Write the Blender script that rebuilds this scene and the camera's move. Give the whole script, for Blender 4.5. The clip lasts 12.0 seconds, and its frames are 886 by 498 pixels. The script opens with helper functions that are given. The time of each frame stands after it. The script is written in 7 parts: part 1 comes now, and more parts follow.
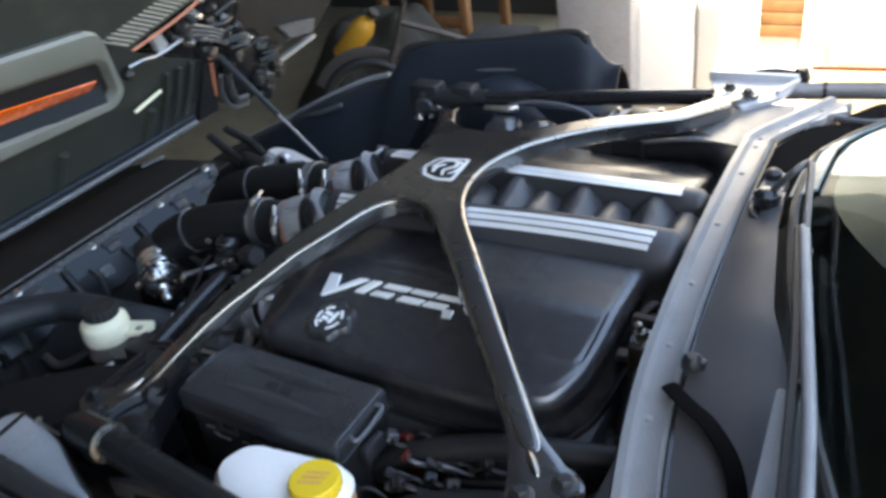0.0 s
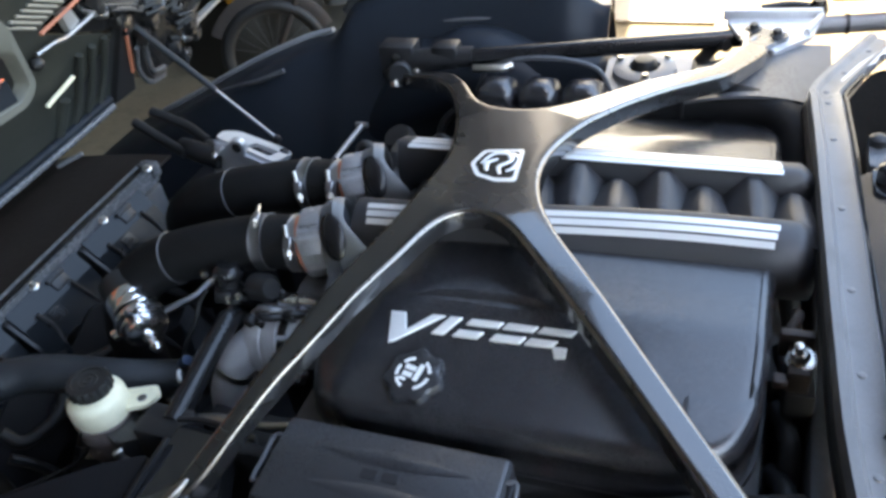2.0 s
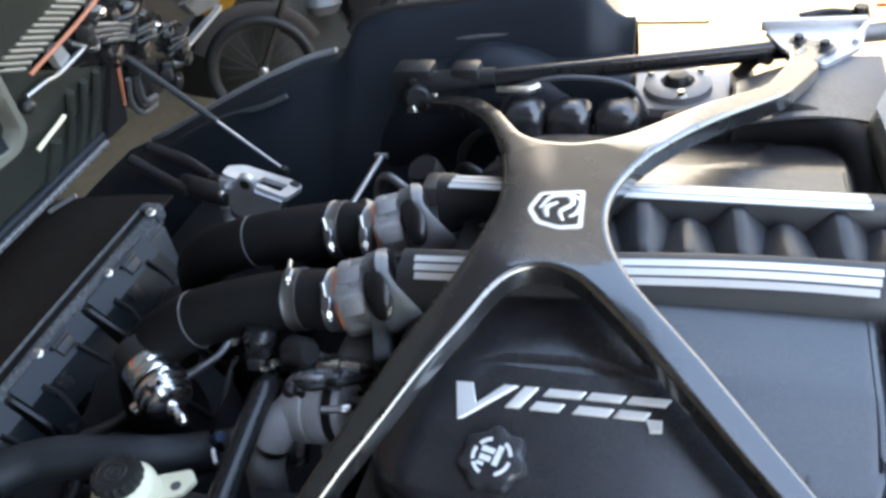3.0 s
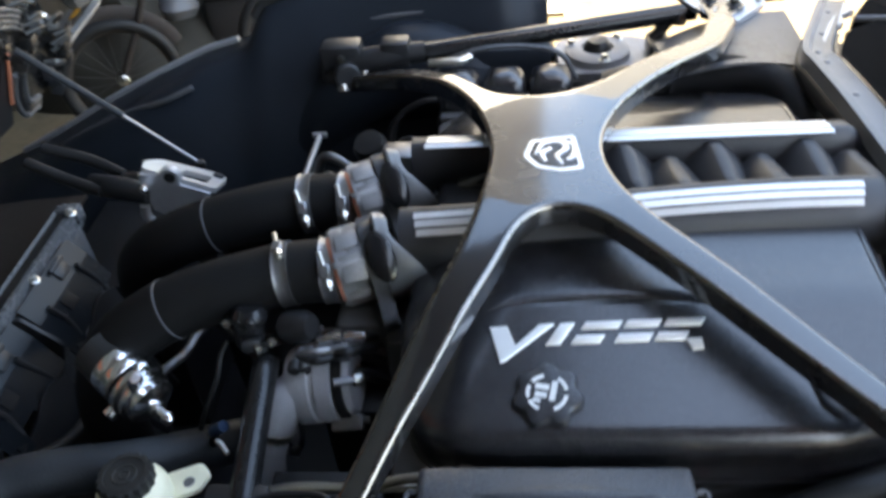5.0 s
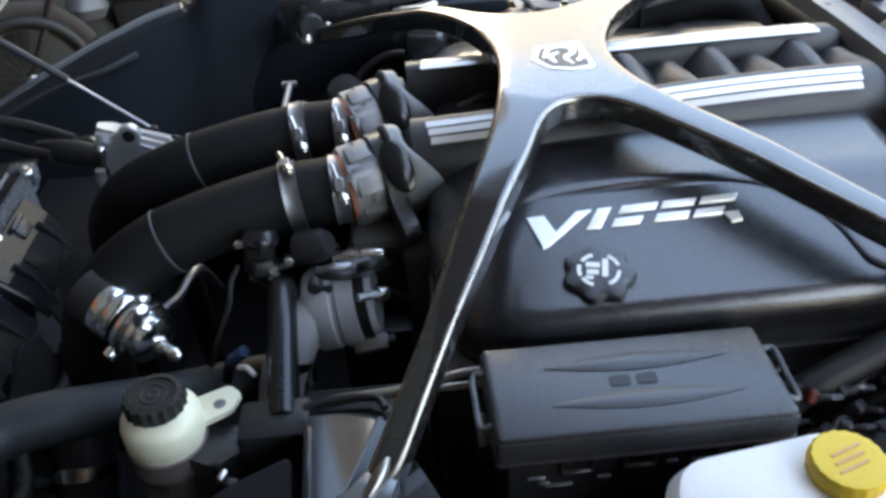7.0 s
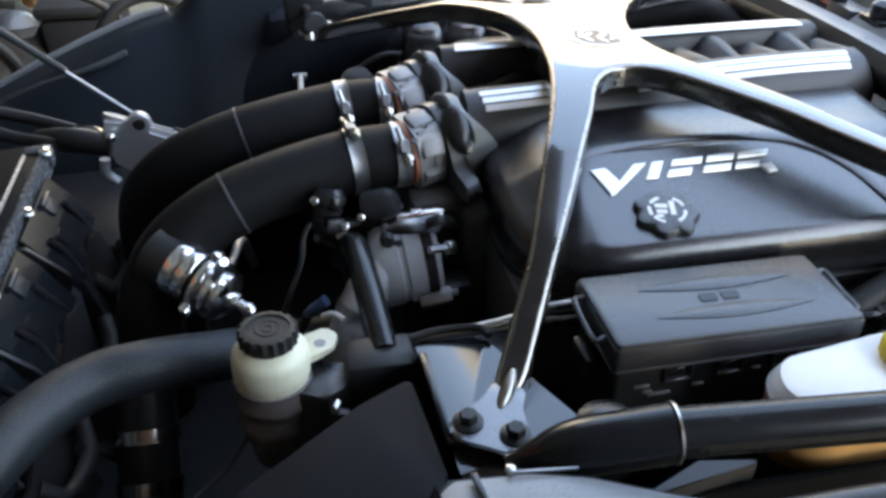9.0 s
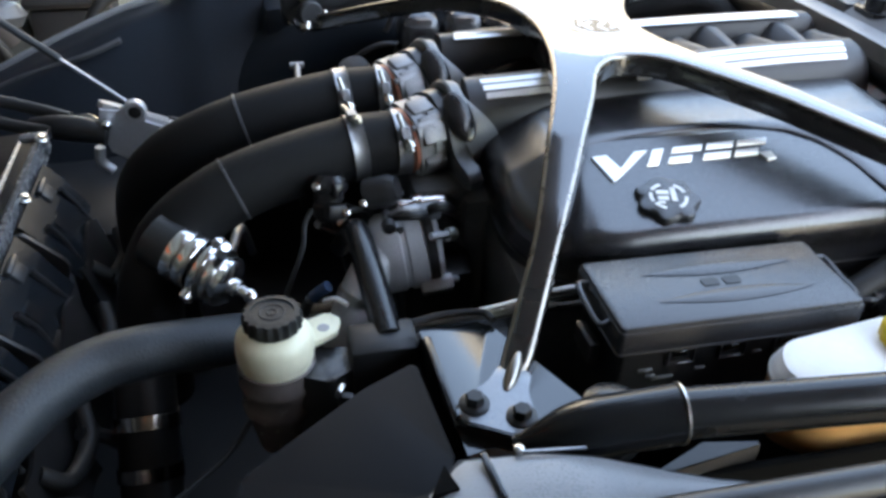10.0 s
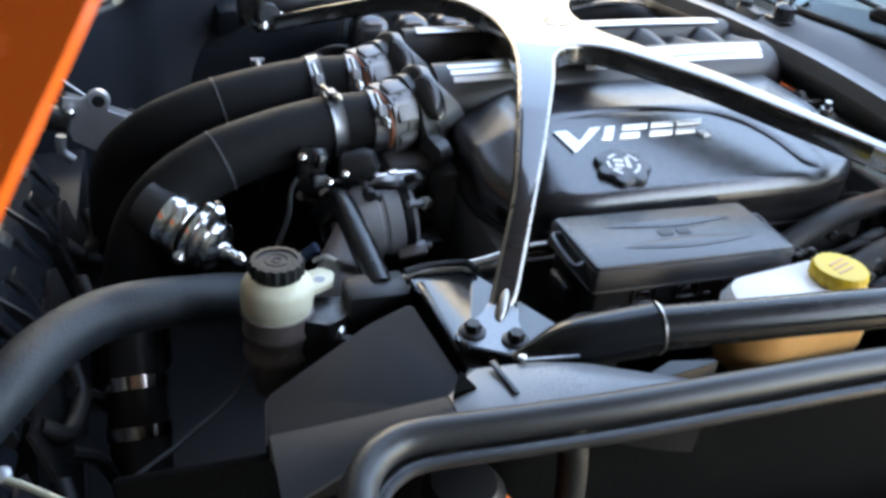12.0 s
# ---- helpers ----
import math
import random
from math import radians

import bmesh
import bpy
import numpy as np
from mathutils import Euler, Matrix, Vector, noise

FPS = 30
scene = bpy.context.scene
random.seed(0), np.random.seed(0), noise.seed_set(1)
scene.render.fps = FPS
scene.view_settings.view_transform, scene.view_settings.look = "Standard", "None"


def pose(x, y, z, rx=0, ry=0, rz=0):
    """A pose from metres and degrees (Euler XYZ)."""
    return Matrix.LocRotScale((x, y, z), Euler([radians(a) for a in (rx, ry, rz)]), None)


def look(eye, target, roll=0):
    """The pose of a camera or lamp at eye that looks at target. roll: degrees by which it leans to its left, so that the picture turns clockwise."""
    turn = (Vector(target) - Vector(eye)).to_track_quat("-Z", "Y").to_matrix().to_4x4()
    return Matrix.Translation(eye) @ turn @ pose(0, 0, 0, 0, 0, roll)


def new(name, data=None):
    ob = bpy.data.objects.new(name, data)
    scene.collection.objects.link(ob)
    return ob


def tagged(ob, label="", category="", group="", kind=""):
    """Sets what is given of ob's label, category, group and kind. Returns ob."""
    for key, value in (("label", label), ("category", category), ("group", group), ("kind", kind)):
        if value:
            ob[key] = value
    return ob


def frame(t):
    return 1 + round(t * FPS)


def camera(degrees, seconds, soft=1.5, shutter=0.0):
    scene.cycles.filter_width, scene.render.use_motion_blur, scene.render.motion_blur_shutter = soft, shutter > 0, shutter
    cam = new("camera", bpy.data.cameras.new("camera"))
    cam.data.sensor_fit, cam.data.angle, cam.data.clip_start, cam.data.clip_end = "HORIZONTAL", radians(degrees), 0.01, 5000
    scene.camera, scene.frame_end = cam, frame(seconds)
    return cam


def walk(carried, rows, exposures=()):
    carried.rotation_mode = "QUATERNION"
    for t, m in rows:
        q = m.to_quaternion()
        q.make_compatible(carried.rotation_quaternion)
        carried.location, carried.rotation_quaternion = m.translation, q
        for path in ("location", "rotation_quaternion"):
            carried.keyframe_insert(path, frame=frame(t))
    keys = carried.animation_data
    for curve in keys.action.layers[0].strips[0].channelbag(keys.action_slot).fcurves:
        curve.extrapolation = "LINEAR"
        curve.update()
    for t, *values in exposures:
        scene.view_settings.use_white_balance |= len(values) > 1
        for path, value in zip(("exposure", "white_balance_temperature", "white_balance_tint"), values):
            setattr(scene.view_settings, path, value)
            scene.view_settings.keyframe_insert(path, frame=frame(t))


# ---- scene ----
cam = camera(56.9, 12.0, 3.1, 0.4)
PATH = [
    (0, (0.653, -1.023, 1.475), (-0.329, 0.378, 0.441), -8.5),
    (0.5, (0.516, -0.989, 1.499), (-0.254, 0.491, 0.396), -9.5),
    (1, (0.43, -0.978, 1.521), (-0.297, 0.481, 0.362), -10.4),
    (1.5, (0.383, -0.957, 1.513), (-0.372, 0.453, 0.313), -10.4),
    (2, (0.305, -0.919, 1.506), (-0.364, 0.506, 0.272), -9.3),
    (2.5, (0.216, -0.858, 1.509), (-0.358, 0.563, 0.225), -8.5),
    (3, (0.168, -0.832, 1.514), (-0.439, 0.607, 0.264), -10.4),
    (3.2, (0.166, -0.828, 1.514), (-0.43, 0.594, 0.241), -11.7),
    (4.8, (0.015, -0.873, 1.511), (-0.304, 0.629, 0.229), -7.5),
    (5, (-0.033, -0.902, 1.466), (-0.249, 0.634, 0.204), -6.4),
    (5.5, (-0.109, -0.921, 1.431), (-0.198, 0.521, 0.049), -5.0),
    (6, (-0.134, -0.921, 1.424), (-0.208, 0.526, 0.046), -5.4),
    (6.5, (-0.153, -0.933, 1.387), (-0.209, 0.599, 0.102), -4.1),
    (6.7, (-0.162, -0.946, 1.368), (-0.195, 0.608, 0.11), -4.4),
    (8.3, (-0.352, -1.056, 1.308), (-0.038, 0.587, 0.211), 0.0),
    (8.5, (-0.373, -1.058, 1.306), (-0.087, 0.583, 0.199), -0.7),
    (9, (-0.41, -1.056, 1.297), (-0.087, 0.56, 0.165), 0.6),
    (9.5, (-0.426, -1.062, 1.288), (-0.093, 0.552, 0.154), 0.6),
    (10, (-0.429, -1.061, 1.288), (-0.074, 0.545, 0.149), 1.4),
    (10.5, (-0.434, -1.062, 1.285), (-0.094, 0.553, 0.157), 0.8),
    (11, (-0.446, -1.073, 1.276), (-0.044, 0.552, 0.182), 1.9),
    (11.5, (-0.48, -1.106, 1.258), (-0.001, 0.518, 0.194), 4.3),
    (12, (-0.542, -1.153, 1.257), (0.046, 0.441, 0.202), 5.2),
]
walk(cam, [(t, look(eye, target, roll)) for t, eye, target, roll in PATH], [(0.0, 3.42, 7700, 8), (2.0, 3.6, 7750, 8), (3.2, 3.72, 7800, 8), (4.8, 3.42, 7900, 8), (5.5, 3.47, 8100, 8), (9.5, 3.75, 8150, 8), (12.0, 3.9, 7850, 8)])

from mathutils.geometry import tessellate_polygon

# ---- world and light ----
SUN_ELEVATION, SUN_TURN = 57.0, 168.7
world = bpy.data.worlds.new("sky")
scene.world = world
world.use_nodes = True
wn = world.node_tree.nodes
sky = wn.new("ShaderNodeTexSky")
sky.sky_type, sky.sun_disc = "NISHITA", False
sky.sun_elevation, sky.sun_rotation = radians(SUN_ELEVATION), radians(SUN_TURN)
wn["Background"].inputs["Strength"].default_value = 0.15
world.node_tree.links.new(sky.outputs["Color"], wn["Background"].inputs["Color"])
sun = new("sun", bpy.data.lights.new("sun", "SUN"))
sun.data.energy, sun.data.angle, sun.data.color = 3.6, radians(0.5), (1.0, 0.95, 0.87)
sun.matrix_world = look((1.5, -7.5, 11.8), (0.0, 0.0, 0.0))


# ---- materials ----
def material(name, colour, rough=0.5, metal=0.0, spread=0.12, grain=60.0, bump=0.15, coat=0.0, stain=0.0,
             stain_colour=None, transmission=0.0, ior=1.45, sheen=0.0, island=False, spec=0.5):
    """A principled surface with colour and gloss varied at two scales, and a fine relief."""
    mat = bpy.data.materials.new(name)
    mat.use_nodes = True
    nt = mat.node_tree
    n, link = nt.nodes, nt.links.new
    p = n["Principled BSDF"]
    co = n.new("ShaderNodeTexCoord")
    fine, broad = n.new("ShaderNodeTexNoise"), n.new("ShaderNodeTexNoise")
    fine.inputs["Scale"].default_value, fine.inputs["Detail"].default_value = grain, 6
    broad.inputs["Scale"].default_value, broad.inputs["Detail"].default_value = 5.0, 4
    link(co.outputs["Object"], fine.inputs["Vector"])
    link(co.outputs["Object"], broad.inputs["Vector"])
    mixed = n.new("ShaderNodeMath")
    mixed.operation = "ADD"
    link(fine.outputs["Fac"], mixed.inputs[0])
    link(broad.outputs["Fac"], mixed.inputs[1])
    ramp = n.new("ShaderNodeMapRange")
    ramp.inputs["From Min"].default_value, ramp.inputs["From Max"].default_value = 0.6, 1.4
    ramp.inputs["To Min"].default_value, ramp.inputs["To Max"].default_value = 1 - spread, 1 + spread
    link(mixed.outputs[0], ramp.inputs["Value"])
    tint = n.new("ShaderNodeVectorMath")
    tint.operation = "SCALE"
    tint.inputs[0].default_value = colour
    link(ramp.outputs["Result"], tint.inputs["Scale"])
    out = tint.outputs["Vector"]
    if island:
        info = n.new("ShaderNodeObjectInfo")
        isl = n.new("ShaderNodeMapRange")
        isl.inputs["To Min"].default_value, isl.inputs["To Max"].default_value = 0.8, 1.2
        link(info.outputs["Random"], isl.inputs["Value"])
        t2 = n.new("ShaderNodeVectorMath")
        t2.operation = "SCALE"
        link(out, t2.inputs[0])
        link(isl.outputs["Result"], t2.inputs["Scale"])
        out = t2.outputs["Vector"]
    if stain:
        spots = n.new("ShaderNodeTexNoise")
        spots.inputs["Scale"].default_value, spots.inputs["Detail"].default_value = 14.0, 8
        link(co.outputs["Object"], spots.inputs["Vector"])
        cut = n.new("ShaderNodeMapRange")
        cut.inputs["From Min"].default_value, cut.inputs["From Max"].default_value = 0.52, 0.72
        cut.inputs["To Max"].default_value = stain
        link(spots.outputs["Fac"], cut.inputs["Value"])
        mix = n.new("ShaderNodeMix")
        mix.data_type = "RGBA"
        link(cut.outputs["Result"], mix.inputs["Factor"])
        link(out, mix.inputs["A"])
        mix.inputs["B"].default_value = (*(stain_colour or (0.16, 0.15, 0.14)), 1)
        out = mix.outputs["Result"]
    link(out, p.inputs["Base Color"])
    p.inputs["Metallic"].default_value = metal
    p.inputs["Coat Weight"].default_value, p.inputs["Coat Roughness"].default_value = coat, 0.12
    p.inputs["Transmission Weight"].default_value, p.inputs["IOR"].default_value = transmission, ior
    p.inputs["Sheen Weight"].default_value = sheen
    p.inputs["Specular IOR Level"].default_value = spec
    gloss = n.new("ShaderNodeMapRange")
    gloss.inputs["From Min"].default_value, gloss.inputs["From Max"].default_value = 0.6, 1.4
    gloss.inputs["To Min"].default_value, gloss.inputs["To Max"].default_value = max(rough - 0.08, 0.02), min(rough + 0.08, 1)
    link(mixed.outputs[0], gloss.inputs["Value"])
    link(gloss.outputs["Result"], p.inputs["Roughness"])
    if bump:
        b = n.new("ShaderNodeBump")
        b.inputs["Strength"].default_value, b.inputs["Distance"].default_value = bump, 0.002
        link(fine.outputs["Fac"], b.inputs["Height"])
        link(b.outputs["Normal"], p.inputs["Normal"])
    return mat


def woven(name):
    """Clear-coated carbon weave: a fine diagonal check under gloss."""
    mat = material(name, (0.022, 0.022, 0.023), 0.25, 0.0, 0.1, 30, 0.02, coat=1.0)
    nt = mat.node_tree
    n, link = nt.nodes, nt.links.new
    p = n["Principled BSDF"]
    p.inputs["Coat Roughness"].default_value = 0.1
    co = n.new("ShaderNodeTexCoord")
    turn = n.new("ShaderNodeMapping")
    turn.inputs["Rotation"].default_value = (0.3, 0.2, radians(40))
    check = n.new("ShaderNodeTexChecker")
    check.inputs["Scale"].default_value = 330
    check.inputs["Color1"].default_value, check.inputs["Color2"].default_value = (0.013, 0.013, 0.014, 1), (0.026, 0.025, 0.025, 1)
    link(co.outputs["Object"], turn.inputs["Vector"])
    link(turn.outputs["Vector"], check.inputs["Vector"])
    link(check.outputs["Color"], p.inputs["Base Color"])
    p.inputs["Metallic"].default_value = 0.15
    p.inputs["Coat IOR"].default_value = 1.7
    return mat


BLACK = material("satin_black_plastic", (0.018, 0.018, 0.0195), 0.38, grain=400, bump=0.12, stain=0.25, stain_colour=(0.03, 0.03, 0.03), spec=0.4)
SHROUD = material("dark_blue_moulded_plastic", (0.008, 0.010, 0.0125), 0.22, grain=300, bump=0.1, stain=0.3, stain_colour=(0.006, 0.007, 0.008), spec=0.28)
TEXTURED = material("textured_black_plastic", (0.023, 0.023, 0.026), 0.3, grain=900, bump=0.2, stain=0.15, stain_colour=(0.034, 0.034, 0.034), spec=0.85)
GLOSSBLACK = material("gloss_black_paint", (0.012, 0.012, 0.013), 0.2, grain=120, bump=0.03)
WRINKLE = material("black_wrinkle_paint", (0.020, 0.020, 0.0225), 0.26, grain=1400, bump=0.1, spec=0.95, coat=0.22)
MANIFOLD = material("satin_black_cast_plastic", (0.03, 0.03, 0.033), 0.42, grain=900, bump=0.2, spec=0.55)
RUBBER = material("black_rubber", (0.017, 0.017, 0.017), 0.5, grain=300, bump=0.3, stain=0.2, stain_colour=(0.025, 0.025, 0.025), spec=0.33)
SEALRUBBER = material("satin_seal_rubber", (0.024, 0.025, 0.027), 0.36, grain=300, bump=0.1, stain=0.2, stain_colour=(0.035, 0.035, 0.035), spec=0.5)
BLUISHHOSE = material("bluish_black_ribbed_rubber", (0.017, 0.0195, 0.0225), 0.46, grain=420, bump=0.5, stain=0.3, stain_colour=(0.03, 0.034, 0.037), spec=0.45)
HOSE = material("reinforced_rubber_hose", (0.010, 0.010, 0.0105), 0.6, grain=700, bump=0.5, spec=0.16)
GREY = material("grey_plastic", (0.085, 0.088, 0.095), 0.3, grain=500, bump=0.12, stain=0.2, stain_colour=(0.05, 0.05, 0.05))
BLUEGREY = material("dark_moulded_liner_plastic", (0.015, 0.019, 0.025), 0.34, grain=300, bump=0.06, stain=0.3, stain_colour=(0.013, 0.015, 0.018), spec=0.14)
DUSTYCAST = material("dusty_dark_cast_metal", (0.07, 0.071, 0.074), 0.6, spread=0.3, grain=90, bump=0.4, stain=0.4, stain_colour=(0.04, 0.038, 0.036))
RAILPALE = material("worn_grey_metal_rail", (0.1, 0.104, 0.111), 0.26, 0.1, 0.25, 120, 0.15, stain=0.5, stain_colour=(0.08, 0.08, 0.085))
ALU = material("cast_aluminium", (0.3, 0.3, 0.31), 0.55, 0.6, 0.2, 300, 0.15, stain=0.4, stain_colour=(0.2, 0.19, 0.18))
ALU_PALE = material("pale_bead_blasted_alloy", (0.52, 0.53, 0.55), 0.42, 0.6, 0.15, 300, 0.1, stain=0.2, stain_colour=(0.3, 0.3, 0.3))
NOSE = material("dusty_nose_panel", (0.018, 0.0145, 0.0125), 0.5, grain=120, bump=0.2, stain=0.4, stain_colour=(0.03, 0.025, 0.022), spec=0.3)
DASH = material("dark_dash_vinyl", (0.008, 0.009, 0.009), 0.6, grain=400, bump=0.2)
TRIM = material("teal_glossy_trim", (0.16, 0.23, 0.24), 0.22, 0.2, 0.25, 60, 0.05)
RAILGREY = material("grey_anodised_rail", (0.17, 0.173, 0.178), 0.34, grain=400, bump=0.15, stain=0.5, stain_colour=(0.09, 0.09, 0.09))
PLATE = material("satin_grey_plate", (0.013, 0.0135, 0.015), 0.12, grain=400, bump=0.015, stain=0.2, stain_colour=(0.01, 0.01, 0.01), spec=0.9)
RAILDARK = material("dark_grey_rail_plastic", (0.028, 0.031, 0.036), 0.52, grain=500, bump=0.12, stain=0.3, stain_colour=(0.05, 0.049, 0.048), spec=0.25)
FOOTALU = material("polished_foot_alloy", (0.19, 0.192, 0.197), 0.34, 1.0, 0.12, 300, 0.05)
ALTALU = material("turned_aluminium", (0.5, 0.51, 0.54), 0.36, 0.1, 0.12, 400, 0.1, stain=0.3, stain_colour=(0.2, 0.2, 0.2))
MATTBLACK = material("matt_black_sheet", (0.0105, 0.0112, 0.013), 0.5, grain=900, bump=0.04, spec=0.12)
PANEL = material("light_grey_satin_panel", (0.25, 0.258, 0.27), 0.32, grain=500, bump=0.1, stain=0.2, stain_colour=(0.1, 0.1, 0.1))
COWLGREY = material("dark_grained_cowl_plastic", (0.06, 0.06, 0.064), 0.36, grain=700, bump=0.25, stain=0.3, stain_colour=(0.035, 0.035, 0.035))
# Dirty felt; its near-black colour also carries the wheel well's deep shade.
FELT = material("dirty_shade_black_felt", (0.0045, 0.0045, 0.0046), 0.9, grain=200, bump=0.5, stain=0.4, stain_colour=(0.009, 0.0085, 0.008), spec=0.04)
DARKMETAL = material("dark_oxidised_metal", (0.06, 0.05, 0.045), 0.55, 0.6, 0.3, 120, 0.3)
STEEL = material("zinc_steel", (0.55, 0.54, 0.5), 0.3, 1.0, 0.15, 200, 0.1)
DULLSTEEL = material("dull_alloy", (0.3, 0.3, 0.31), 0.45, 1.0, 0.2, 250, 0.25)
CHROME = material("polished_chrome", (0.84, 0.84, 0.85), 0.22, 1.0, 0.05, 80, 0.02)
SILVER = material("bright_silver_film", (0.78, 0.78, 0.77), 0.34, 0.4, 0.03, 60, 0.0)
WHITE = material("white_print", (0.75, 0.75, 0.74), 0.5, spread=0.05, grain=200, bump=0.02)
BANDSTEEL = material("worn_bright_steel", (0.62, 0.58, 0.54), 0.2, 1.0, 0.1, 200, 0.05)
BARBLACK = material("satin_black_tube_paint", (0.010, 0.011, 0.0125), 0.24, grain=60, bump=0.0, spec=0.4)
CARBON = woven("carbon_fibre_weave")
# Bright metal of the ribs; on the brace bevels it stands for reflected light.
EDGE = material("bright_bronze_edge", (0.30, 0.275, 0.245), 0.3, 1.0, 0.25, 60, 0.1)
CREAM = material("cream_translucent_plastic", (0.72, 0.68, 0.5), 0.38, spread=0.06, grain=150, bump=0.08)
TANKWHITE = material("white_translucent_plastic", (0.85, 0.83, 0.8), 0.35, spread=0.04, grain=150, bump=0.05)
AMBER = material("amber_coolant_filled_plastic", (0.62, 0.33, 0.13), 0.35, spread=0.1, grain=60, bump=0.05)
HOLDER = material("brown_grey_plastic", (0.15, 0.125, 0.118), 0.22, spread=0.2, grain=80, bump=0.1)
YELLOW = material("yellow_plastic", (0.75, 0.5, 0.03), 0.4, spread=0.08, grain=300, bump=0.1)
ORANGE = material("orange_paint", (0.75, 0.12, 0.015), 0.25, spread=0.05, grain=60, bump=0.01, coat=1.0)
ORANGE_RING = material("orange_silicone", (0.42, 0.15, 0.09), 0.5, spread=0.1, grain=200, bump=0.1)
AMBERYELLOW = material("dusty_amber_plastic", (0.42, 0.2, 0.02), 0.5, spread=0.25, grain=60, bump=0.2)
BLUE = material("dull_blue_plastic", (0.018, 0.042, 0.09), 0.4, grain=200)
RED = material("red_plastic", (0.11, 0.016, 0.012), 0.5, grain=200)
HOODSKIN = material("hood_underside_composite", (0.026, 0.0285, 0.0255), 0.5, grain=160, bump=0.3, stain=0.5, stain_colour=(0.046, 0.046, 0.038))
VENTGREY = material("grey_moulded_vent", (0.16, 0.165, 0.15), 0.45, grain=300, bump=0.15, stain=0.3, stain_colour=(0.1, 0.1, 0.09))
CONCRETE = material("garage_concrete", (0.2, 0.16, 0.1), 0.8, spread=0.2, grain=40, bump=0.4, stain=0.5, stain_colour=(0.11, 0.085, 0.05))
PLASTER = material("weathered_concrete_wall", (0.25, 0.245, 0.232), 0.85, spread=0.14, grain=30, bump=0.5, stain=0.4, stain_colour=(0.19, 0.18, 0.162))
DOORPAINT = material("white_door_paint", (0.82, 0.8, 0.76), 0.5, spread=0.04, grain=40, bump=0.1, stain=0.1, stain_colour=(0.6, 0.57, 0.5))
STONE = material("grey_stone_block", (0.3, 0.285, 0.28), 0.8, spread=0.15, grain=50, bump=0.6, stain=0.3, stain_colour=(0.2, 0.19, 0.185))
WOOD = material("stained_wood", (0.22, 0.1, 0.04), 0.5, spread=0.3, grain=25, bump=0.3)
OAK = material("rough_brown_wood", (0.13, 0.06, 0.022), 0.6, spread=0.35, grain=20, bump=0.4)
# Near-black wall colour with the shade of the recess put into it.
DARKWALL = material("dark_shade_toned_wall", (0.035, 0.034, 0.034), 0.8, spread=0.2, grain=20, bump=0.4)
TARP = material("dark_olive_canvas", (0.022, 0.02, 0.014), 0.75, spread=0.25, grain=90, bump=0.5)
# Dim surface of the unseen ceiling added above the car.
CEILING = material("unseen_ceiling_board", (0.05, 0.05, 0.052), 0.7, spread=0.1, grain=20, bump=0.3)
GRASS = material("outdoor_ground", (0.2, 0.19, 0.17), 0.9, spread=0.25, grain=8, bump=0.5, stain=0.4, stain_colour=(0.28, 0.26, 0.22))


def clear(name, colour, rough=0.0):
    mat = bpy.data.materials.new(name)
    mat.use_nodes = True
    p = mat.node_tree.nodes["Principled BSDF"]
    p.inputs["Base Color"].default_value = (*colour, 1)
    p.inputs["Roughness"].default_value, p.inputs["Transmission Weight"].default_value, p.inputs["IOR"].default_value = rough, 1.0, 1.36
    return mat


GLASS = clear("tinted_windscreen_glass", (0.72, 0.88, 0.82))


# ---- mesh helpers ----
def mesh_of(bm, mat, smooth=40):
    me = bpy.data.meshes.new("mesh")
    bmesh.ops.recalc_face_normals(bm, faces=bm.faces)
    bm.to_mesh(me)
    bm.free()
    for m in (mat if isinstance(mat, (list, tuple)) else (mat,)):
        me.materials.append(m)
    me.shade_smooth()
    me.set_sharp_from_angle(angle=radians(smooth))
    return me


def part(name, bm, mat, parent=None, label="", smooth=40):
    ob = new(name, mesh_of(bm, mat, smooth))
    if parent:
        ob.parent = parent
    if label:
        ob["label"] = label
    return ob


def thing(name, label, category, group="", kind="", m=None):
    ob = new(name)
    ob.empty_display_size = 0.05
    if m:
        ob.matrix_world = m
    return tagged(ob, label, category, group, kind)


def join(*bms):
    out = bmesh.new()
    for b in bms:
        me = bpy.data.meshes.new("tmp")
        b.to_mesh(me)
        b.free()
        out.from_mesh(me)
        bpy.data.meshes.remove(me)
    return out


def moved(bm, m):
    bmesh.ops.transform(bm, matrix=m, verts=bm.verts)
    return bm


def box(x0, x1, y0, y1, z0, z1, bevel=0.003, seg=2):
    bm = bmesh.new()
    bmesh.ops.create_cube(bm, size=1)
    bmesh.ops.transform(bm, verts=bm.verts, matrix=Matrix.Translation(((x0 + x1) / 2, (y0 + y1) / 2, (z0 + z1) / 2)) @ Matrix.Diagonal((x1 - x0, y1 - y0, z1 - z0, 1)))
    if bevel:
        bmesh.ops.bevel(bm, geom=bm.edges[:], offset=bevel, segments=seg, affect="EDGES", profile=0.5)
    return bm


def spline(pts, steps=8):
    """A smooth line through the points."""
    p = [Vector(q) for q in pts]
    if len(p) < 3:
        return p
    p = [2 * p[0] - p[1]] + p + [2 * p[-1] - p[-2]]
    out = []
    for i in range(1, len(p) - 2):
        a, b, c, d = p[i - 1:i + 3]
        for k in range(steps):
            t = k / steps
            out.append(0.5 * (2 * b + (c - a) * t + (2 * a - 5 * b + 4 * c - d) * t * t + (3 * b - a - 3 * c + d) * t ** 3))
    return out + [p[-2]]


